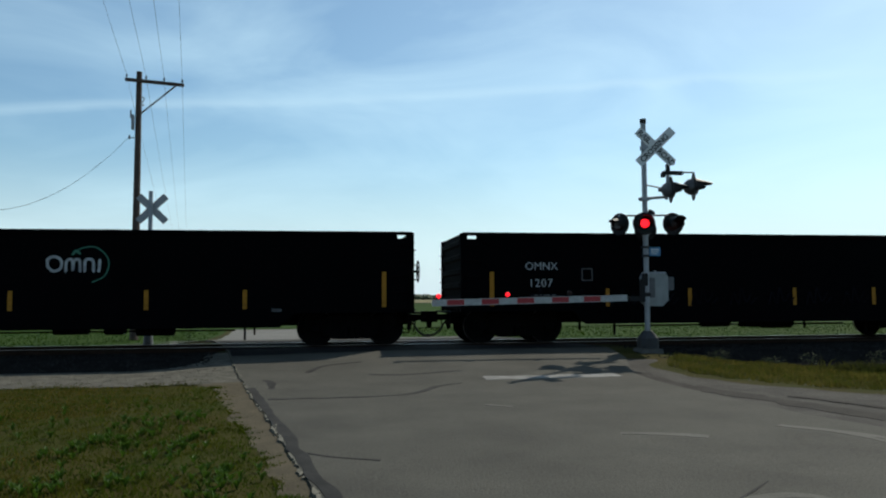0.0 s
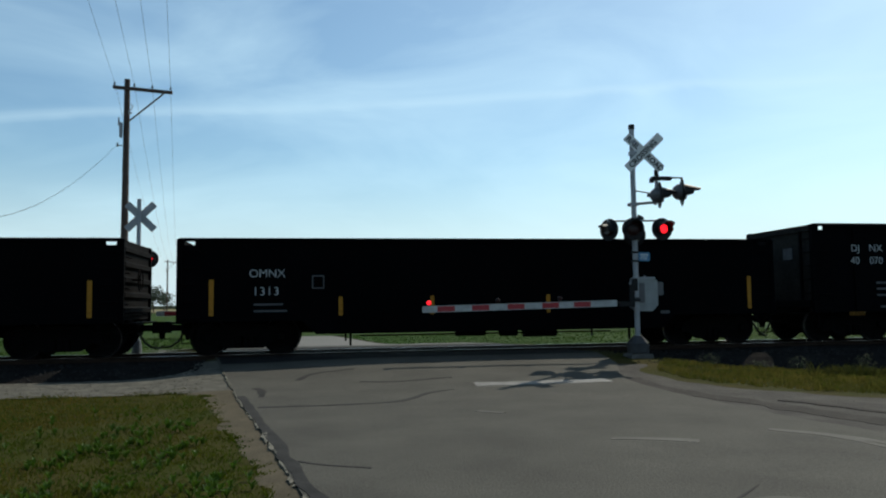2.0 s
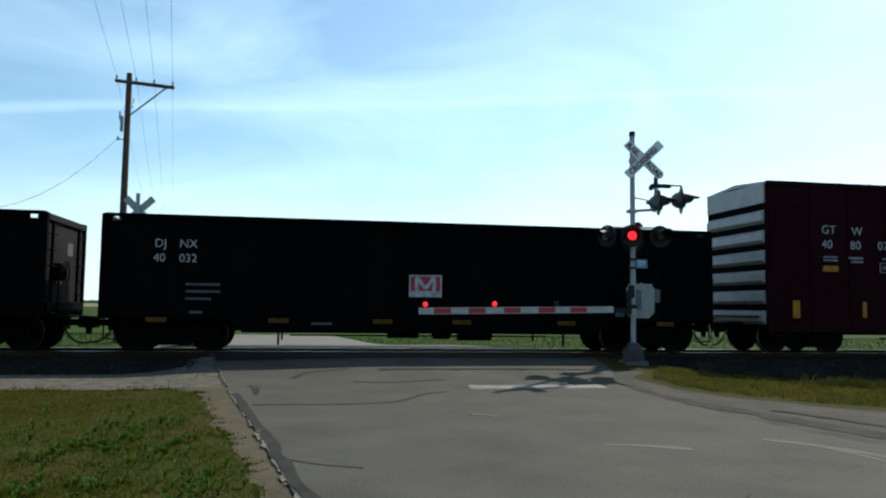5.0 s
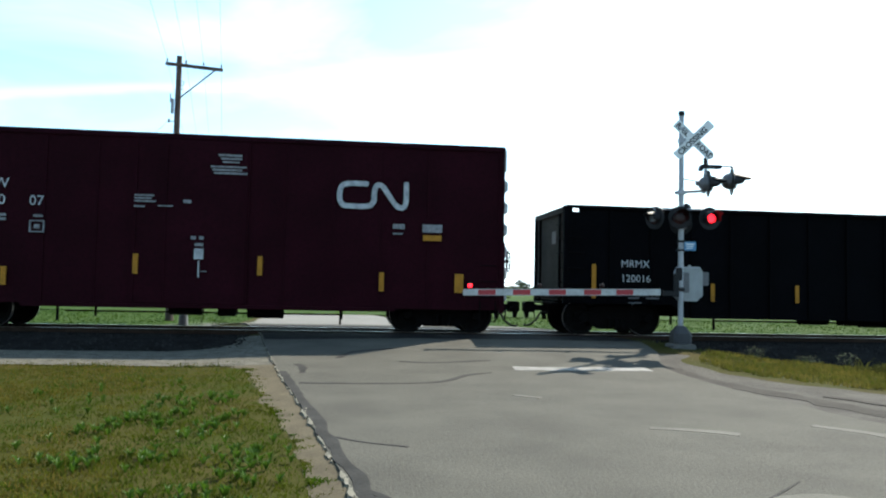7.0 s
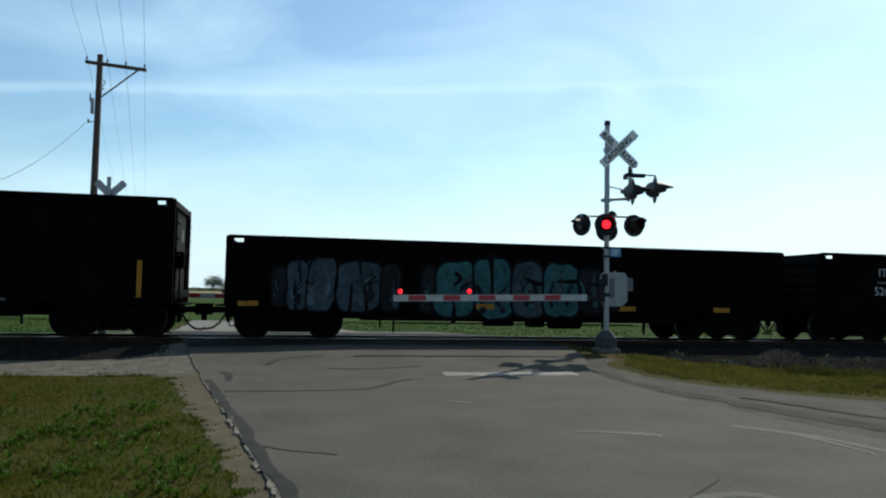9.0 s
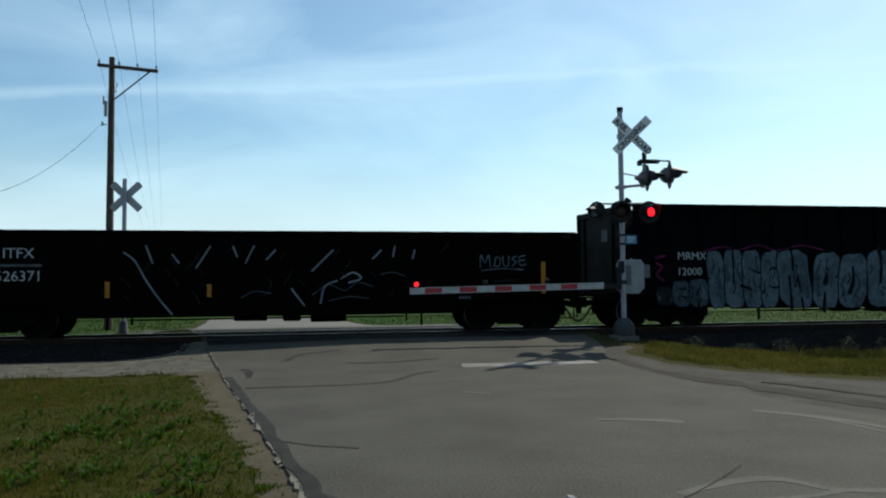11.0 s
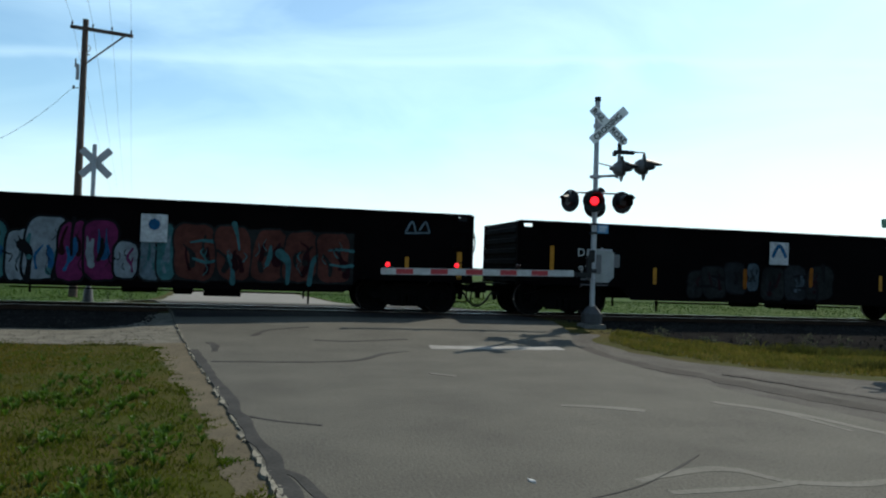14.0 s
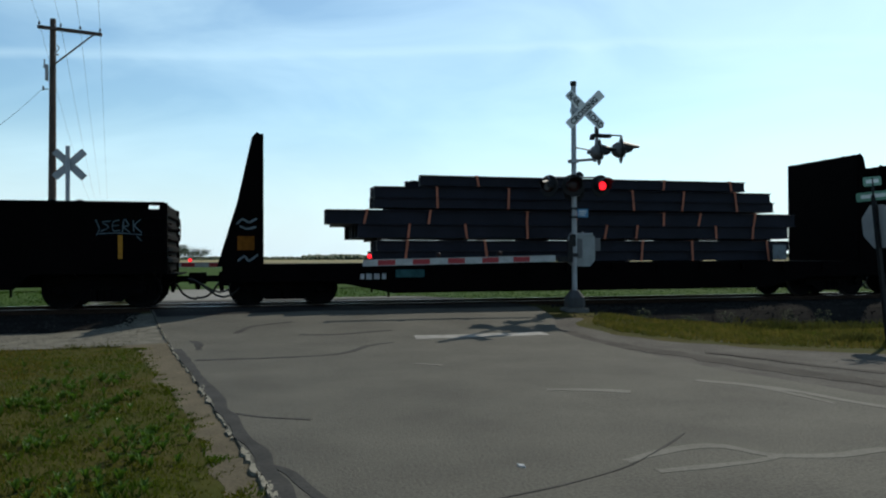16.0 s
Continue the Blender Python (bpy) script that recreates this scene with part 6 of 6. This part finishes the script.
def bulkhead_flat(k, seed):
    rng = random.Random(seed)
    n = JOINTS[k + 1] - JOINTS[k] - 1.30
    h = n / 2
    car = thing("bulkhead_flatcar", "rusty black bulkhead flatcar loaded with dark steel beams", "freight car", "freight cars of the train")
    for sy in (-1, 1):
        out = [(-h, 0.62), (-h + 2.6, 0.62), (-h + 4.2, 0.30), (h - 4.2, 0.30), (h - 2.6, 0.62), (h, 0.62), (h, 1.06), (-h, 1.06)]
        part("side_sill", Solid().prism(out, sy * 1.5 - 0.04, sy * 1.5 + 0.04).mesh("side_sill", CAR_RUSTY), car, "fish-bellied side sill")
    part("deck", Solid().box(-h, h, -1.5, 1.5, 0.98, 1.06).mesh("deck", LUMBER), car, "timber deck")
    for sx in (-1, 1):
        b = Solid()
        b.box(-0.10, 0.0, -1.5, 1.5, 1.06, 4.26, 0.01)
        bk = part("bulkhead", b.mesh("bulkhead", CAR_RUSTY), car, "tall tapered steel bulkhead", pose(-h + 0.98, 0, 0) if sx < 0 else pose(h - 0.98, 0, 0, 0, 0, 180))
        for y in (-1.53, -0.75, 0.0, 0.75, 1.45):
            part("gusset", cached("gusset", lambda: Solid().prism([(-1.10, 1.0), (-0.10, 1.0), (-0.10, 4.26), (-0.16, 4.30), (-0.28, 4.16), (-0.62, 2.6)], 0, 0.07).mesh("gusset", CAR_RUSTY)), bk, at=pose(0, y, 0))
        for z in (1.9, 2.7, 3.5):
            part("stiffener", cached("stiffener", lambda: Solid().box(-0.16, -0.10, -1.45, 1.44, 0, 0.1).mesh("stiffener", CAR_RUSTY)), bk, at=pose(0, 0, z))
        if sx < 0:
            part("bulkhead_patch", Solid().box(-0.62, -0.22, -1.545, -1.535, 1.40, 1.74).mesh("bulkhead_patch", SPRAY["orange"]), bk, "orange painted patch")
            s = Solid()
            for i, pts in enumerate(([(-0.62, 2.05), (-0.5, 2.15), (-0.35, 2.08), (-0.18, 2.16)], [(-0.55, 1.98), (-0.4, 1.92), (-0.2, 1.96)], [(-0.6, 1.15), (-0.45, 1.25), (-0.35, 1.14), (-0.15, 1.28)])):
                stroke(s, pts, 0.05, -1.546 - 0.0005 * i)
            part("tag", s.mesh("tag", SPRAY["white"]), bk, "small white tags")
    for x in spread(-h + 2.2, h - 2.2, 1.4):
        part("stake_pocket", cached("pocket", lambda: Solid().box(-0.07, 0.07, -1.60, -1.54, 0.80, 1.05, 0.01).mesh("stake_pocket", CAR_RUSTY)), car, at=pose(x, 0, 0))
    running_gear(car, h)
    for dx, drop in ((0.15, 0.42), (0.05, 0.30)):
        pts = [(-h - 0.9 + 1.5 * t + dx, -0.55 - 2 * dx, 0.70 - drop * math.sin(math.pi * t) + 0.05 * math.sin(9 * t)) for t in [i / 10 for i in range(11)]]
        part("brake_line", Solid().tube(pts, 0.026, 7).mesh("brake_line", RUBBER), car, "slack black brake line at the car end")
    bars(car, h, [(3.35, 0.66, 0.10, 0.14), (3.5, 0.66, 0.14, 0.14), (3.7, 0.66, 0.14, 0.14), (3.9, 0.66, 0.1, 0.14)], LETTER, "white stencilled figures")
    bars(car, h, [(4.25, 0.70, 0.75, 0.20)], SPRAY["teal"], "pale teal patch")
    bars(car, h, [(15.35, 1.12, 0.45, 0.42)], SPRAY["white"], "pale square placard")
    enrol(car, k)
    mid = (JOINTS[k] + JOINTS[k + 1]) / 2
    tiers = [(1.10, 1.66, 3.75, 16.1), (1.72, 2.08, 3.35, 16.2), (2.08, 2.45, 2.56, 16.5), (2.51, 3.07, 3.82, 15.7), (3.11, 3.39, 5.05, 14.9)]
    for ti, (z0, z1, x0, x1) in enumerate(tiers):
        width = 2.7 - 0.12 * ti
        for c in range(3):
            w = width / 3 - 0.05
            y0 = -width / 2 + c * width / 3
            dx0, dx1 = (rng.uniform(-0.1, 0.5) if c else 0), (rng.uniform(-0.6, 0.1) if c else 0)
            t = thing("beam_bundle", "strapped bundle of dark steel beams on the flatcar", "steel beams", "beam bundles")
            rows = 2 if z1 - z0 > 0.4 else 1
            per = 3
            for r in range(rows):
                for q in range(per):
                    bw, bh = w / per - 0.008, (z1 - z0) / rows - 0.008
                    yy, zz = y0 + q * w / per, z0 + r * (z1 - z0) / rows
                    e0, e1 = rng.uniform(-0.08, 0.08), rng.uniform(-0.08, 0.08)
                    s = Solid()
                    f = 0.02
                    s.prism_x([(yy, zz), (yy + bw, zz), (yy + bw, zz + f), (yy + bw * .65, zz + f), (yy + bw * .65, zz + bh - f), (yy + bw, zz + bh - f), (yy + bw, zz + bh), (yy, zz + bh), (yy, zz + bh - f), (yy + bw * .35 - .01, zz + bh - f), (yy + bw * .35 - .01, zz + f), (yy, zz + f)],
                              x0 - h + dx0 + e0, x1 - h + dx1 + e1)
                    part("beam", s.mesh("beam", STEEL_LOAD), t)
            if c == 0:
                for x in spread(x0 + 1.2, x1 - 1.0, 1.9):
                    x += rng.uniform(-0.5, 0.5)
                    k = rng.uniform(-0.10, 0.10)
                    s = Solid().prism([(x - h - 0.03 + k, z0 - 0.02), (x - h + 0.03 + k, z0 - 0.02), (x - h + 0.03, z1 + 0.01), (x - h - 0.03, z1 + 0.01)], y0 - 0.012, y0 - 0.004).box(x - h - 0.025, x - h + 0.025, y0, y0 + w, z1 + 0.002, z1 + 0.010)
                    part("strap", s.mesh("strap", STRAP), t, "orange tie-down strap", at=pose(0, 0, 0))
            CARS.append((t, mid))
    for x in spread(3.9, 15.5, 2.4):
        t = thing("dunnage_timber", "dark timber spacer under the steel beams", "timber", "timber spacers")
        part("timber", cached("dun", lambda: Solid().box(-0.06, 0.06, -1.35, 1.35, 1.06, 1.10).box(-0.06, 0.06, -1.25, 1.25, 1.66, 1.72).mesh("timber", LUMBER)), t, at=pose(x - h, 0, 0))
        CARS.append((t, mid))


bulkhead_flat(12, 4)
bulkhead_flat(13, 9)


# ---- plants ----
def blades(name, count, area, tall, material, label, seed, width=0.006):
    """A field of grass blades: bent three-sided slivers; area gives a point or None."""
    rng = np.random.default_rng(seed)
    pts = []
    while len(pts) < count:
        p = area(rng)
        if p is not None:
            pts.append(p)
    p = np.array(pts)
    n = len(p)
    a = rng.uniform(0, 6.283, n)
    hgt = tall * rng.uniform(0.45, 1.15, n) * np.array([max(0.25, 0.8 + 0.5 * noise.noise((x * 1.1, y * 1.1, 7.0)) + 0.55 * noise.noise((x * 4.2, y * 3.2, 2.0))) for x, y in p])
    lean = hgt * rng.uniform(0.1, 0.8, n)
    la = rng.uniform(0, 6.283, n)
    z = np.array([height(x, y) - 0.05 for x, y in p])
    w = width * rng.uniform(0.6, 1.5, n)
    c, s = np.cos(a) * w, np.sin(a) * w
    mx, my = np.cos(la) * lean, np.sin(la) * lean
    v = np.empty((n, 5, 3))
    v[:, 0] = np.stack([p[:, 0] - c, p[:, 1] - s, z], 1)
    v[:, 1] = np.stack([p[:, 0] + c, p[:, 1] + s, z], 1)
    v[:, 2] = np.stack([p[:, 0] + mx * .4 + c * .8, p[:, 1] + my * .4 + s * .8, z + hgt * 0.65], 1)
    v[:, 3] = np.stack([p[:, 0] + mx * .4 - c * .8, p[:, 1] + my * .4 - s * .8, z + hgt * 0.65], 1)
    v[:, 4] = np.stack([p[:, 0] + mx, p[:, 1] + my, z + hgt], 1)
    f = [q for i in range(0, 5 * n, 5) for q in ((i, i + 1, i + 2, i + 3), (i + 3, i + 2, i + 4))]
    me = bpy.data.meshes.new(name)
    me.from_pydata(v.reshape(-1, 3).tolist(), [], f)
    me.materials.append(material)
    return tagged(new(name, me), label, "grass", kind="stuff")


def lawn_area(rng):
    y = 3.2 + 11.6 * rng.random() ** 1.5
    x = line(LAWN_R, y) - rng.random() * (2.0 + 0.62 * y)
    edge = line(LAWN_R, y) - x + 0.30 * noise.noise((x * 1.8, y * 3.0, 4.0)) + 0.22 * noise.noise((x * 5.0, y * 7.0, 14.0))
    if edge < -0.16 or (edge < 0.10 and rng.random() < 0.5) or y > 14.55 + 0.4 * noise.noise((x * .8, 0, 2)):
        return None
    return x, y


def lawn_dry(rng):
    q = lawn_area(rng)
    if not q:
        return None
    inward = line(LAWN_R, q[1]) - q[0]
    dry = 0.55 * noise.noise((q[0] * 0.6, q[1] * 0.45, 9.0)) + 0.45 * smooth(7.5, 12.5, q[1]) + 0.30 * smooth(1.2, 3.0, inward) - 0.22
    return q if rng.random() * 0.5 < dry else None


VERGE_LO = [(7.3, 40), (9.9, 13.5), (10.9, 9.8), (11.8, 8.4), (12.9, 7.55), (14.2, 6.95), (15.5, 6.6), (16.4, 7.0), (17.4, 7.9)]


def verge_area(rng):
    x, y = rng.uniform(6.0, 18), rng.uniform(8.2, 17.6)
    top = 16.75 + 0.035 * (x - 3)
    if x < line(VERGE_LO, y) + 0.25 * noise.noise((x, y * 2, 1)) or y > top + 0.25 * noise.noise((x * 1.4, 3, 1)):
        return None
    return x, y


def far_verge(rng):
    x, y = rng.uniform(-30, 34), rng.uniform(25.6, 42)
    if line(ROAD_L, y) - 0.5 < x < line(ROAD_R, y) + 0.4:
        return None
    return x, y


blades("lawn_grass", 90000, lawn_area, 0.050, BLADE, "short green lawn grass with dry patches", 1, 0.0050)
blades("dry_lawn_grass", 34000, lawn_dry, 0.046, BLADE_DRY, "dry yellowed grass in the lawn", 2, 0.0050)
def edge_tufts(rng):
    y = 4.3 + 9.6 * rng.random() ** 1.3
    x = line(LAWN_R, y) + rng.random() ** 1.6 * 0.30
    keep = noise.noise((x * 2.5, y * 4.5, 31.0)) + rng.normal(0, 0.16) - 1.1 * (x - line(LAWN_R, y))
    return (x, y) if keep > 0.12 else None


blades("edge_tuft_grass", 2600, edge_tufts, 0.05, BLADE, "ragged grass tufts creeping over the shoulder", 23, 0.006)
blades("verge_grass", 42000, verge_area, 0.11, BLADE_VERGE, "yellowish grass on the verge below the track", 3, 0.007)
blades("verge_green_grass", 9000, verge_area, 0.10, BLADE, "green grass on the verge below the track", 4, 0.007)


def tuft_area(rng):
    k = int(rng.integers(0, 5))
    cx, cy, r = ((11.4, 14.7, 0.55), (12.3, 14.9, 0.6), (10.6, 14.9, 0.4), (10.2, 12.0, 0.25), (13.2, 14.6, 0.6))[k]
    return cx + rng.normal(0, r), cy + rng.normal(0, r * 0.5)


blades("tall_verge_grass", 3600, tuft_area, 0.26, BLADE_OLIVE, "tufts of taller green grass on the verge", 12, 0.009)
blades("far_verge_grass", 40000, far_verge, 0.10, BLADE_LUSH, "lush green grass beyond the track", 6, 0.012)


def apron_stones():
    rng = random.Random(31)
    s = Solid()
    n = 0
    while n < 900:
        x, y = rng.uniform(5.4, 13), rng.uniform(6.0, 16.2)
        if n % 200 == 0:
            y = rng.uniform(4.5, 14.2)
            x = line(ROAD_L, y) - rng.uniform(0.03, 0.45)
        elif not (line(ROAD_R, y) + 0.1 < x < line(VERGE_LO, y) + 0.3) or noise.noise((x * 1.5, y * 3.0, 6)) < -0.05:
            continue
        n += 1
        z, r = height(x, y) - 0.018, rng.uniform(0.006, 0.02) * (1.5 if rng.random() < 0.06 else 1)
        vs = [(x + r * rng.uniform(.6, 1.2) * dx, y + r * rng.uniform(.6, 1.2) * dy, z + r * rng.uniform(.2, .4) * dz) for dx, dy, dz in ((1, 0, 0), (-1, 0, 0), (0, 1, 0), (0, -1, 0), (0, 0, 1), (0, 0, -1))]
        s.add(vs, [(0, 2, 4), (2, 1, 4), (1, 3, 4), (3, 0, 4), (2, 0, 5), (1, 2, 5), (3, 1, 5), (0, 3, 5)])
    tagged(new("gravel_stones", s.mesh("gravel_stones", mat("gravel_stone", (0.0999, 0.0925, 0.0784), 0.9, var=0.3, scale=9, fine=40, bump=0.2, island=0.4, spec=0.12))), "scattered small gravel stones on the shoulders", "stones", kind="stuff")


apron_stones()


def strip_area(rng):
    x, y = rng.uniform(-13, -2.6), 14.25 + 0.9 * rng.random() ** 2
    return (x, y) if noise.noise((x * 1.3, y * 4.0, 21.0)) > 0.12 else None


blades("gravel_strip_grass", 2600, strip_area, 0.05, BLADE_OLIVE, "sparse dull grass at the edge of the gravel", 17, 0.006)


def strip_stones():
    rng = random.Random(77)
    s = Solid()
    for k in range(1500):
        x, y = rng.uniform(-13, -2.5), rng.uniform(14.7, 18.6)
        if x > line(ROAD_L, y) - 0.1:
            continue
        z, r = height(x, y) - 0.026, rng.uniform(0.008, 0.028)
        vs = [(x + r * rng.uniform(.6, 1.3) * dx, y + r * rng.uniform(.6, 1.3) * dy, z + r * rng.uniform(.2, .45) * dz) for dx, dy, dz in ((1, 0, 0), (-1, 0, 0), (0, 1, 0), (0, -1, 0), (0, 0, 1), (0, 0, -1))]
        s.add(vs, [(0, 2, 4), (2, 1, 4), (1, 3, 4), (3, 0, 4), (2, 0, 5), (1, 2, 5), (3, 1, 5), (0, 3, 5)])
    tagged(new("strip_stones", s.mesh("strip_stones", mat("pale_gravel_stone", (0.1258, 0.1199, 0.0999), 0.9, var=0.3, scale=9, fine=40, bump=0.2, island=0.45, spec=0.1))), "loose pale stones on the gravel strip", "stones", kind="stuff")


strip_stones()


def weeds():
    rng = random.Random(8)
    clumps = [(-1.32, 6.96), (-1.05, 6.8), (-1.0, 6.3), (-2.7, 8.84), (-2.4, 9.0), (-2.04, 10.3), (-2.0, 8.55), (-1.77, 8.17), (-2.8, 8.16), (-2.54, 6.7), (-1.95, 6.82), (-2.56, 10.1), (-1.54, 8.86), (-1.3, 5.6), (-1.0, 5.1), (-1.5, 5.0)]
    for k in range(230):
        cx, cy = clumps[k % len(clumps)] if k % 6 else (rng.uniform(-4.5, -1.0), rng.uniform(4.5, 12))
        x, y = rng.gauss(cx, 0.14), rng.gauss(cy, 0.28)
        if x > line(LAWN_R, y) - 0.08:
            continue
        t = tagged(new("lawn_weed"), "low broad-leaved weed in the lawn", "weed", "lawn weeds")
        t.matrix_basis = pose(x, y, height(x, y) - 0.04, 0, 0, rng.uniform(0, 360))
        for i in range(rng.randint(5, 9)):
            n, w, a, up = rng.uniform(0.035, 0.07), rng.uniform(0.010, 0.018), i * 2.4 + rng.random(), rng.uniform(0.055, 0.10)
            s = Solid()
            s.add([(0, -0.004, 0), (0, 0.004, 0), (n * .45, -w, up * .8), (n * .45, w, up * .8), (n * .5, 0, up * .68), (n, 0, up)], [(0, 4, 2), (1, 3, 4), (0, 1, 4), (2, 4, 5), (4, 3, 5)])
            part("leaf", s.mesh("leaf", WEED), t, at=pose(0, 0, 0, 0, 0, math.degrees(a)))
    for x, y, z, tall in ((8.3, 16.5, 0.02, 0.28), (10.6, 16.7, -0.12, 0.30), (12.2, 16.6, -0.2, 0.42), (13.1, 16.5, -0.22, 0.40), (9.6, 16.6, -0.06, 0.18), (-5.6, 24.9, 0.2, 0.7), (-4.9, 24.6, 0.2, 0.6)):
        t = tagged(new("tall_weed"), "tall dark-green weed at the foot of the ballast", "weed", "tall weeds")
        t.matrix_basis = pose(x, y, z)
        st = Solid()
        for j in range(4):
            st.rod((0, 0, 0), (rng.uniform(-.15, .15), rng.uniform(-.15, .15), tall * rng.uniform(.7, 1)), 0.006, 5, 0.002)
        part("stem", st.mesh("stem", TALL_WEED), t)
        s = Solid()
        for i in range(70):
            a, zz = rng.uniform(0, 6.28), tall * rng.uniform(.1, 1)
            r = rng.uniform(0.02, 0.20)
            px, py = r * math.cos(a), r * math.sin(a)
            n = rng.uniform(.04, .09)
            s.add([(px, py, zz), (px + n * math.cos(a) - .012 * math.sin(a), py + n * math.sin(a) + .012 * math.cos(a), zz + .02), (px + n * 1.6 * math.cos(a), py + n * 1.6 * math.sin(a), zz - .01), (px + n * math.cos(a) + .012 * math.sin(a), py + n * math.sin(a) - .012 * math.cos(a), zz + .02)], [(0, 1, 2, 3)])
        part("leaves", s.mesh("leaves", TALL_WEED), t)


weeds()


def tree(tall, spread_r, seed, leaves=900):
    rng = random.Random(seed)
    t = thing("tree", "dark green field tree far beyond the track", "tree", "distant trees")
    tr = Solid().rod((0, 0, -0.3), (0.1, 0, tall * 0.45), 0.05 * tall ** 0.8, 8, 0.03 * tall ** 0.8)
    tips = []
    for k in range(7):
        a, z = rng.uniform(0, 6.28), tall * rng.uniform(0.3, 0.5)
        q = (spread_r * .6 * math.cos(a), spread_r * .6 * math.sin(a), z + tall * rng.uniform(.1, .35))
        tr.rod((0.05, 0, z), q, 0.02 * tall ** 0.8, 6, 0.006 * tall ** 0.8)
        tips.append(q)
    tips += [(0, 0, tall * .8), (0.1, 0, tall * .6)]
    part("trunk", tr.mesh("trunk", BARK), t)
    s = Solid()
    for k in range(leaves):
        c = tips[rng.randrange(len(tips))]
        p = [c[0] + rng.gauss(0, spread_r * .26), c[1] + rng.gauss(0, spread_r * .26), max(tall * .15, c[2] + rng.gauss(0, tall * .11))]
        r = tall * rng.uniform(.02, .045)
        u = Vector((rng.gauss(0, 1), rng.gauss(0, 1), rng.gauss(0, 1))).normalized()
        v = u.orthogonal().normalized()
        w = u.cross(v)
        P = Vector(p)
        s.add([P + v * r, P + w * r * .7, P - v * r, P - w * r * .7], [(0, 1, 2, 3)])
    part("crown", s.mesh("crown", LEAF), t)
    return t


def place_far(ob, bearing, dist, first=True):
    b = radians(bearing)
    m = pose(math.sin(b) * dist, math.cos(b) * dist, -0.05, 0, 0, bearing * 7)
    if first:
        ob.matrix_basis = m
        return ob
    return copy_thing(ob, m)


tree_a = place_far(tree(9.5, 4.4, 1, 1300), -12.9, 290)
tree_b = place_far(tree(7.5, 4.8, 2, 1100), -12.2, 300)
place_far(tree_b, -6.0, 420, False)
place_far(tree_a, -6.8, 430, False)
place_far(tree_b, -13.8, 330, False)
place_far(tree_a, 10.4, 640, False)
place_far(tree_b, 10.9, 650, False)
place_far(tree_b, 16.5, 520, False)
place_far(tree_a, -21.5, 560, False)
place_far(tree_b, -5.3, 440, False)


def far_woods():
    rng = random.Random(14)
    for b0, b1, dist, tall, count in ((2.2, 8.5, 1100, 9, 700), (-60, 60, 2100, 11, 2600)):
        s = Solid()
        for k in range(count):
            b = radians(rng.uniform(b0, b1))
            d = dist * rng.uniform(0.97, 1.05)
            x, y = math.sin(b) * d, math.cos(b) * d
            hgt = tall * (0.55 + 0.45 * noise.noise((math.degrees(b) * 0.35, dist, 0))) * rng.uniform(.5, 1.1)
            for j in range(4):
                r = tall * rng.uniform(.25, .5)
                px, pz = x + rng.gauss(0, 5), rng.uniform(0, hgt)
                s.add([(px - r, y, pz - r * .6), (px + r * .9, y + 2, pz - r * .5), (px + r * .5, y + 1, pz + r * .6), (px - r * .6, y - 1, pz + r * .7), (px, y - r, pz)],
                      [(0, 1, 4), (1, 2, 4), (2, 3, 4), (3, 0, 4), (3, 2, 1, 0)])
        tagged(new("far_woods", s.mesh("far_woods", LEAF)), "low dark line of far woods on the horizon", "woods", kind="stuff")


far_woods()


# ---- what moves ----
def run(t):
    """How far the train has gone after t seconds."""
    return 11.8033 * t - 0.00747 * t * t / 2 + 0.002141 * t ** 3 / 6


def motions():
    times = [i * 0.5 for i in range(33)]
    for ob, x in CARS:
        walk(ob, [(t, TRACK @ pose(x - run(t), CAR_Y, RAIL_Z)) for t in times])
    start = dict((ob, x) for ob, x in CARS)
    # wheels turn while their car is near
    for w, dx, car in WHEELSETS:
        rows = []
        x0 = start[car]
        near = [i for i in range(481) if abs(x0 - run(i / 30) - 3) < 27]
        i0, i1 = (near[0], near[-1]) if near else (0, 0)
        for i in sorted({0, 480} | set(range(i0, i1 + 1))):
            k = min(max(i, i0), i1)
            rows.append((i / 30, pose(dx, 0, 0.457, 0, -math.degrees(run(k / 30) / 0.457) % 360, 0)))
        walk(w, rows)
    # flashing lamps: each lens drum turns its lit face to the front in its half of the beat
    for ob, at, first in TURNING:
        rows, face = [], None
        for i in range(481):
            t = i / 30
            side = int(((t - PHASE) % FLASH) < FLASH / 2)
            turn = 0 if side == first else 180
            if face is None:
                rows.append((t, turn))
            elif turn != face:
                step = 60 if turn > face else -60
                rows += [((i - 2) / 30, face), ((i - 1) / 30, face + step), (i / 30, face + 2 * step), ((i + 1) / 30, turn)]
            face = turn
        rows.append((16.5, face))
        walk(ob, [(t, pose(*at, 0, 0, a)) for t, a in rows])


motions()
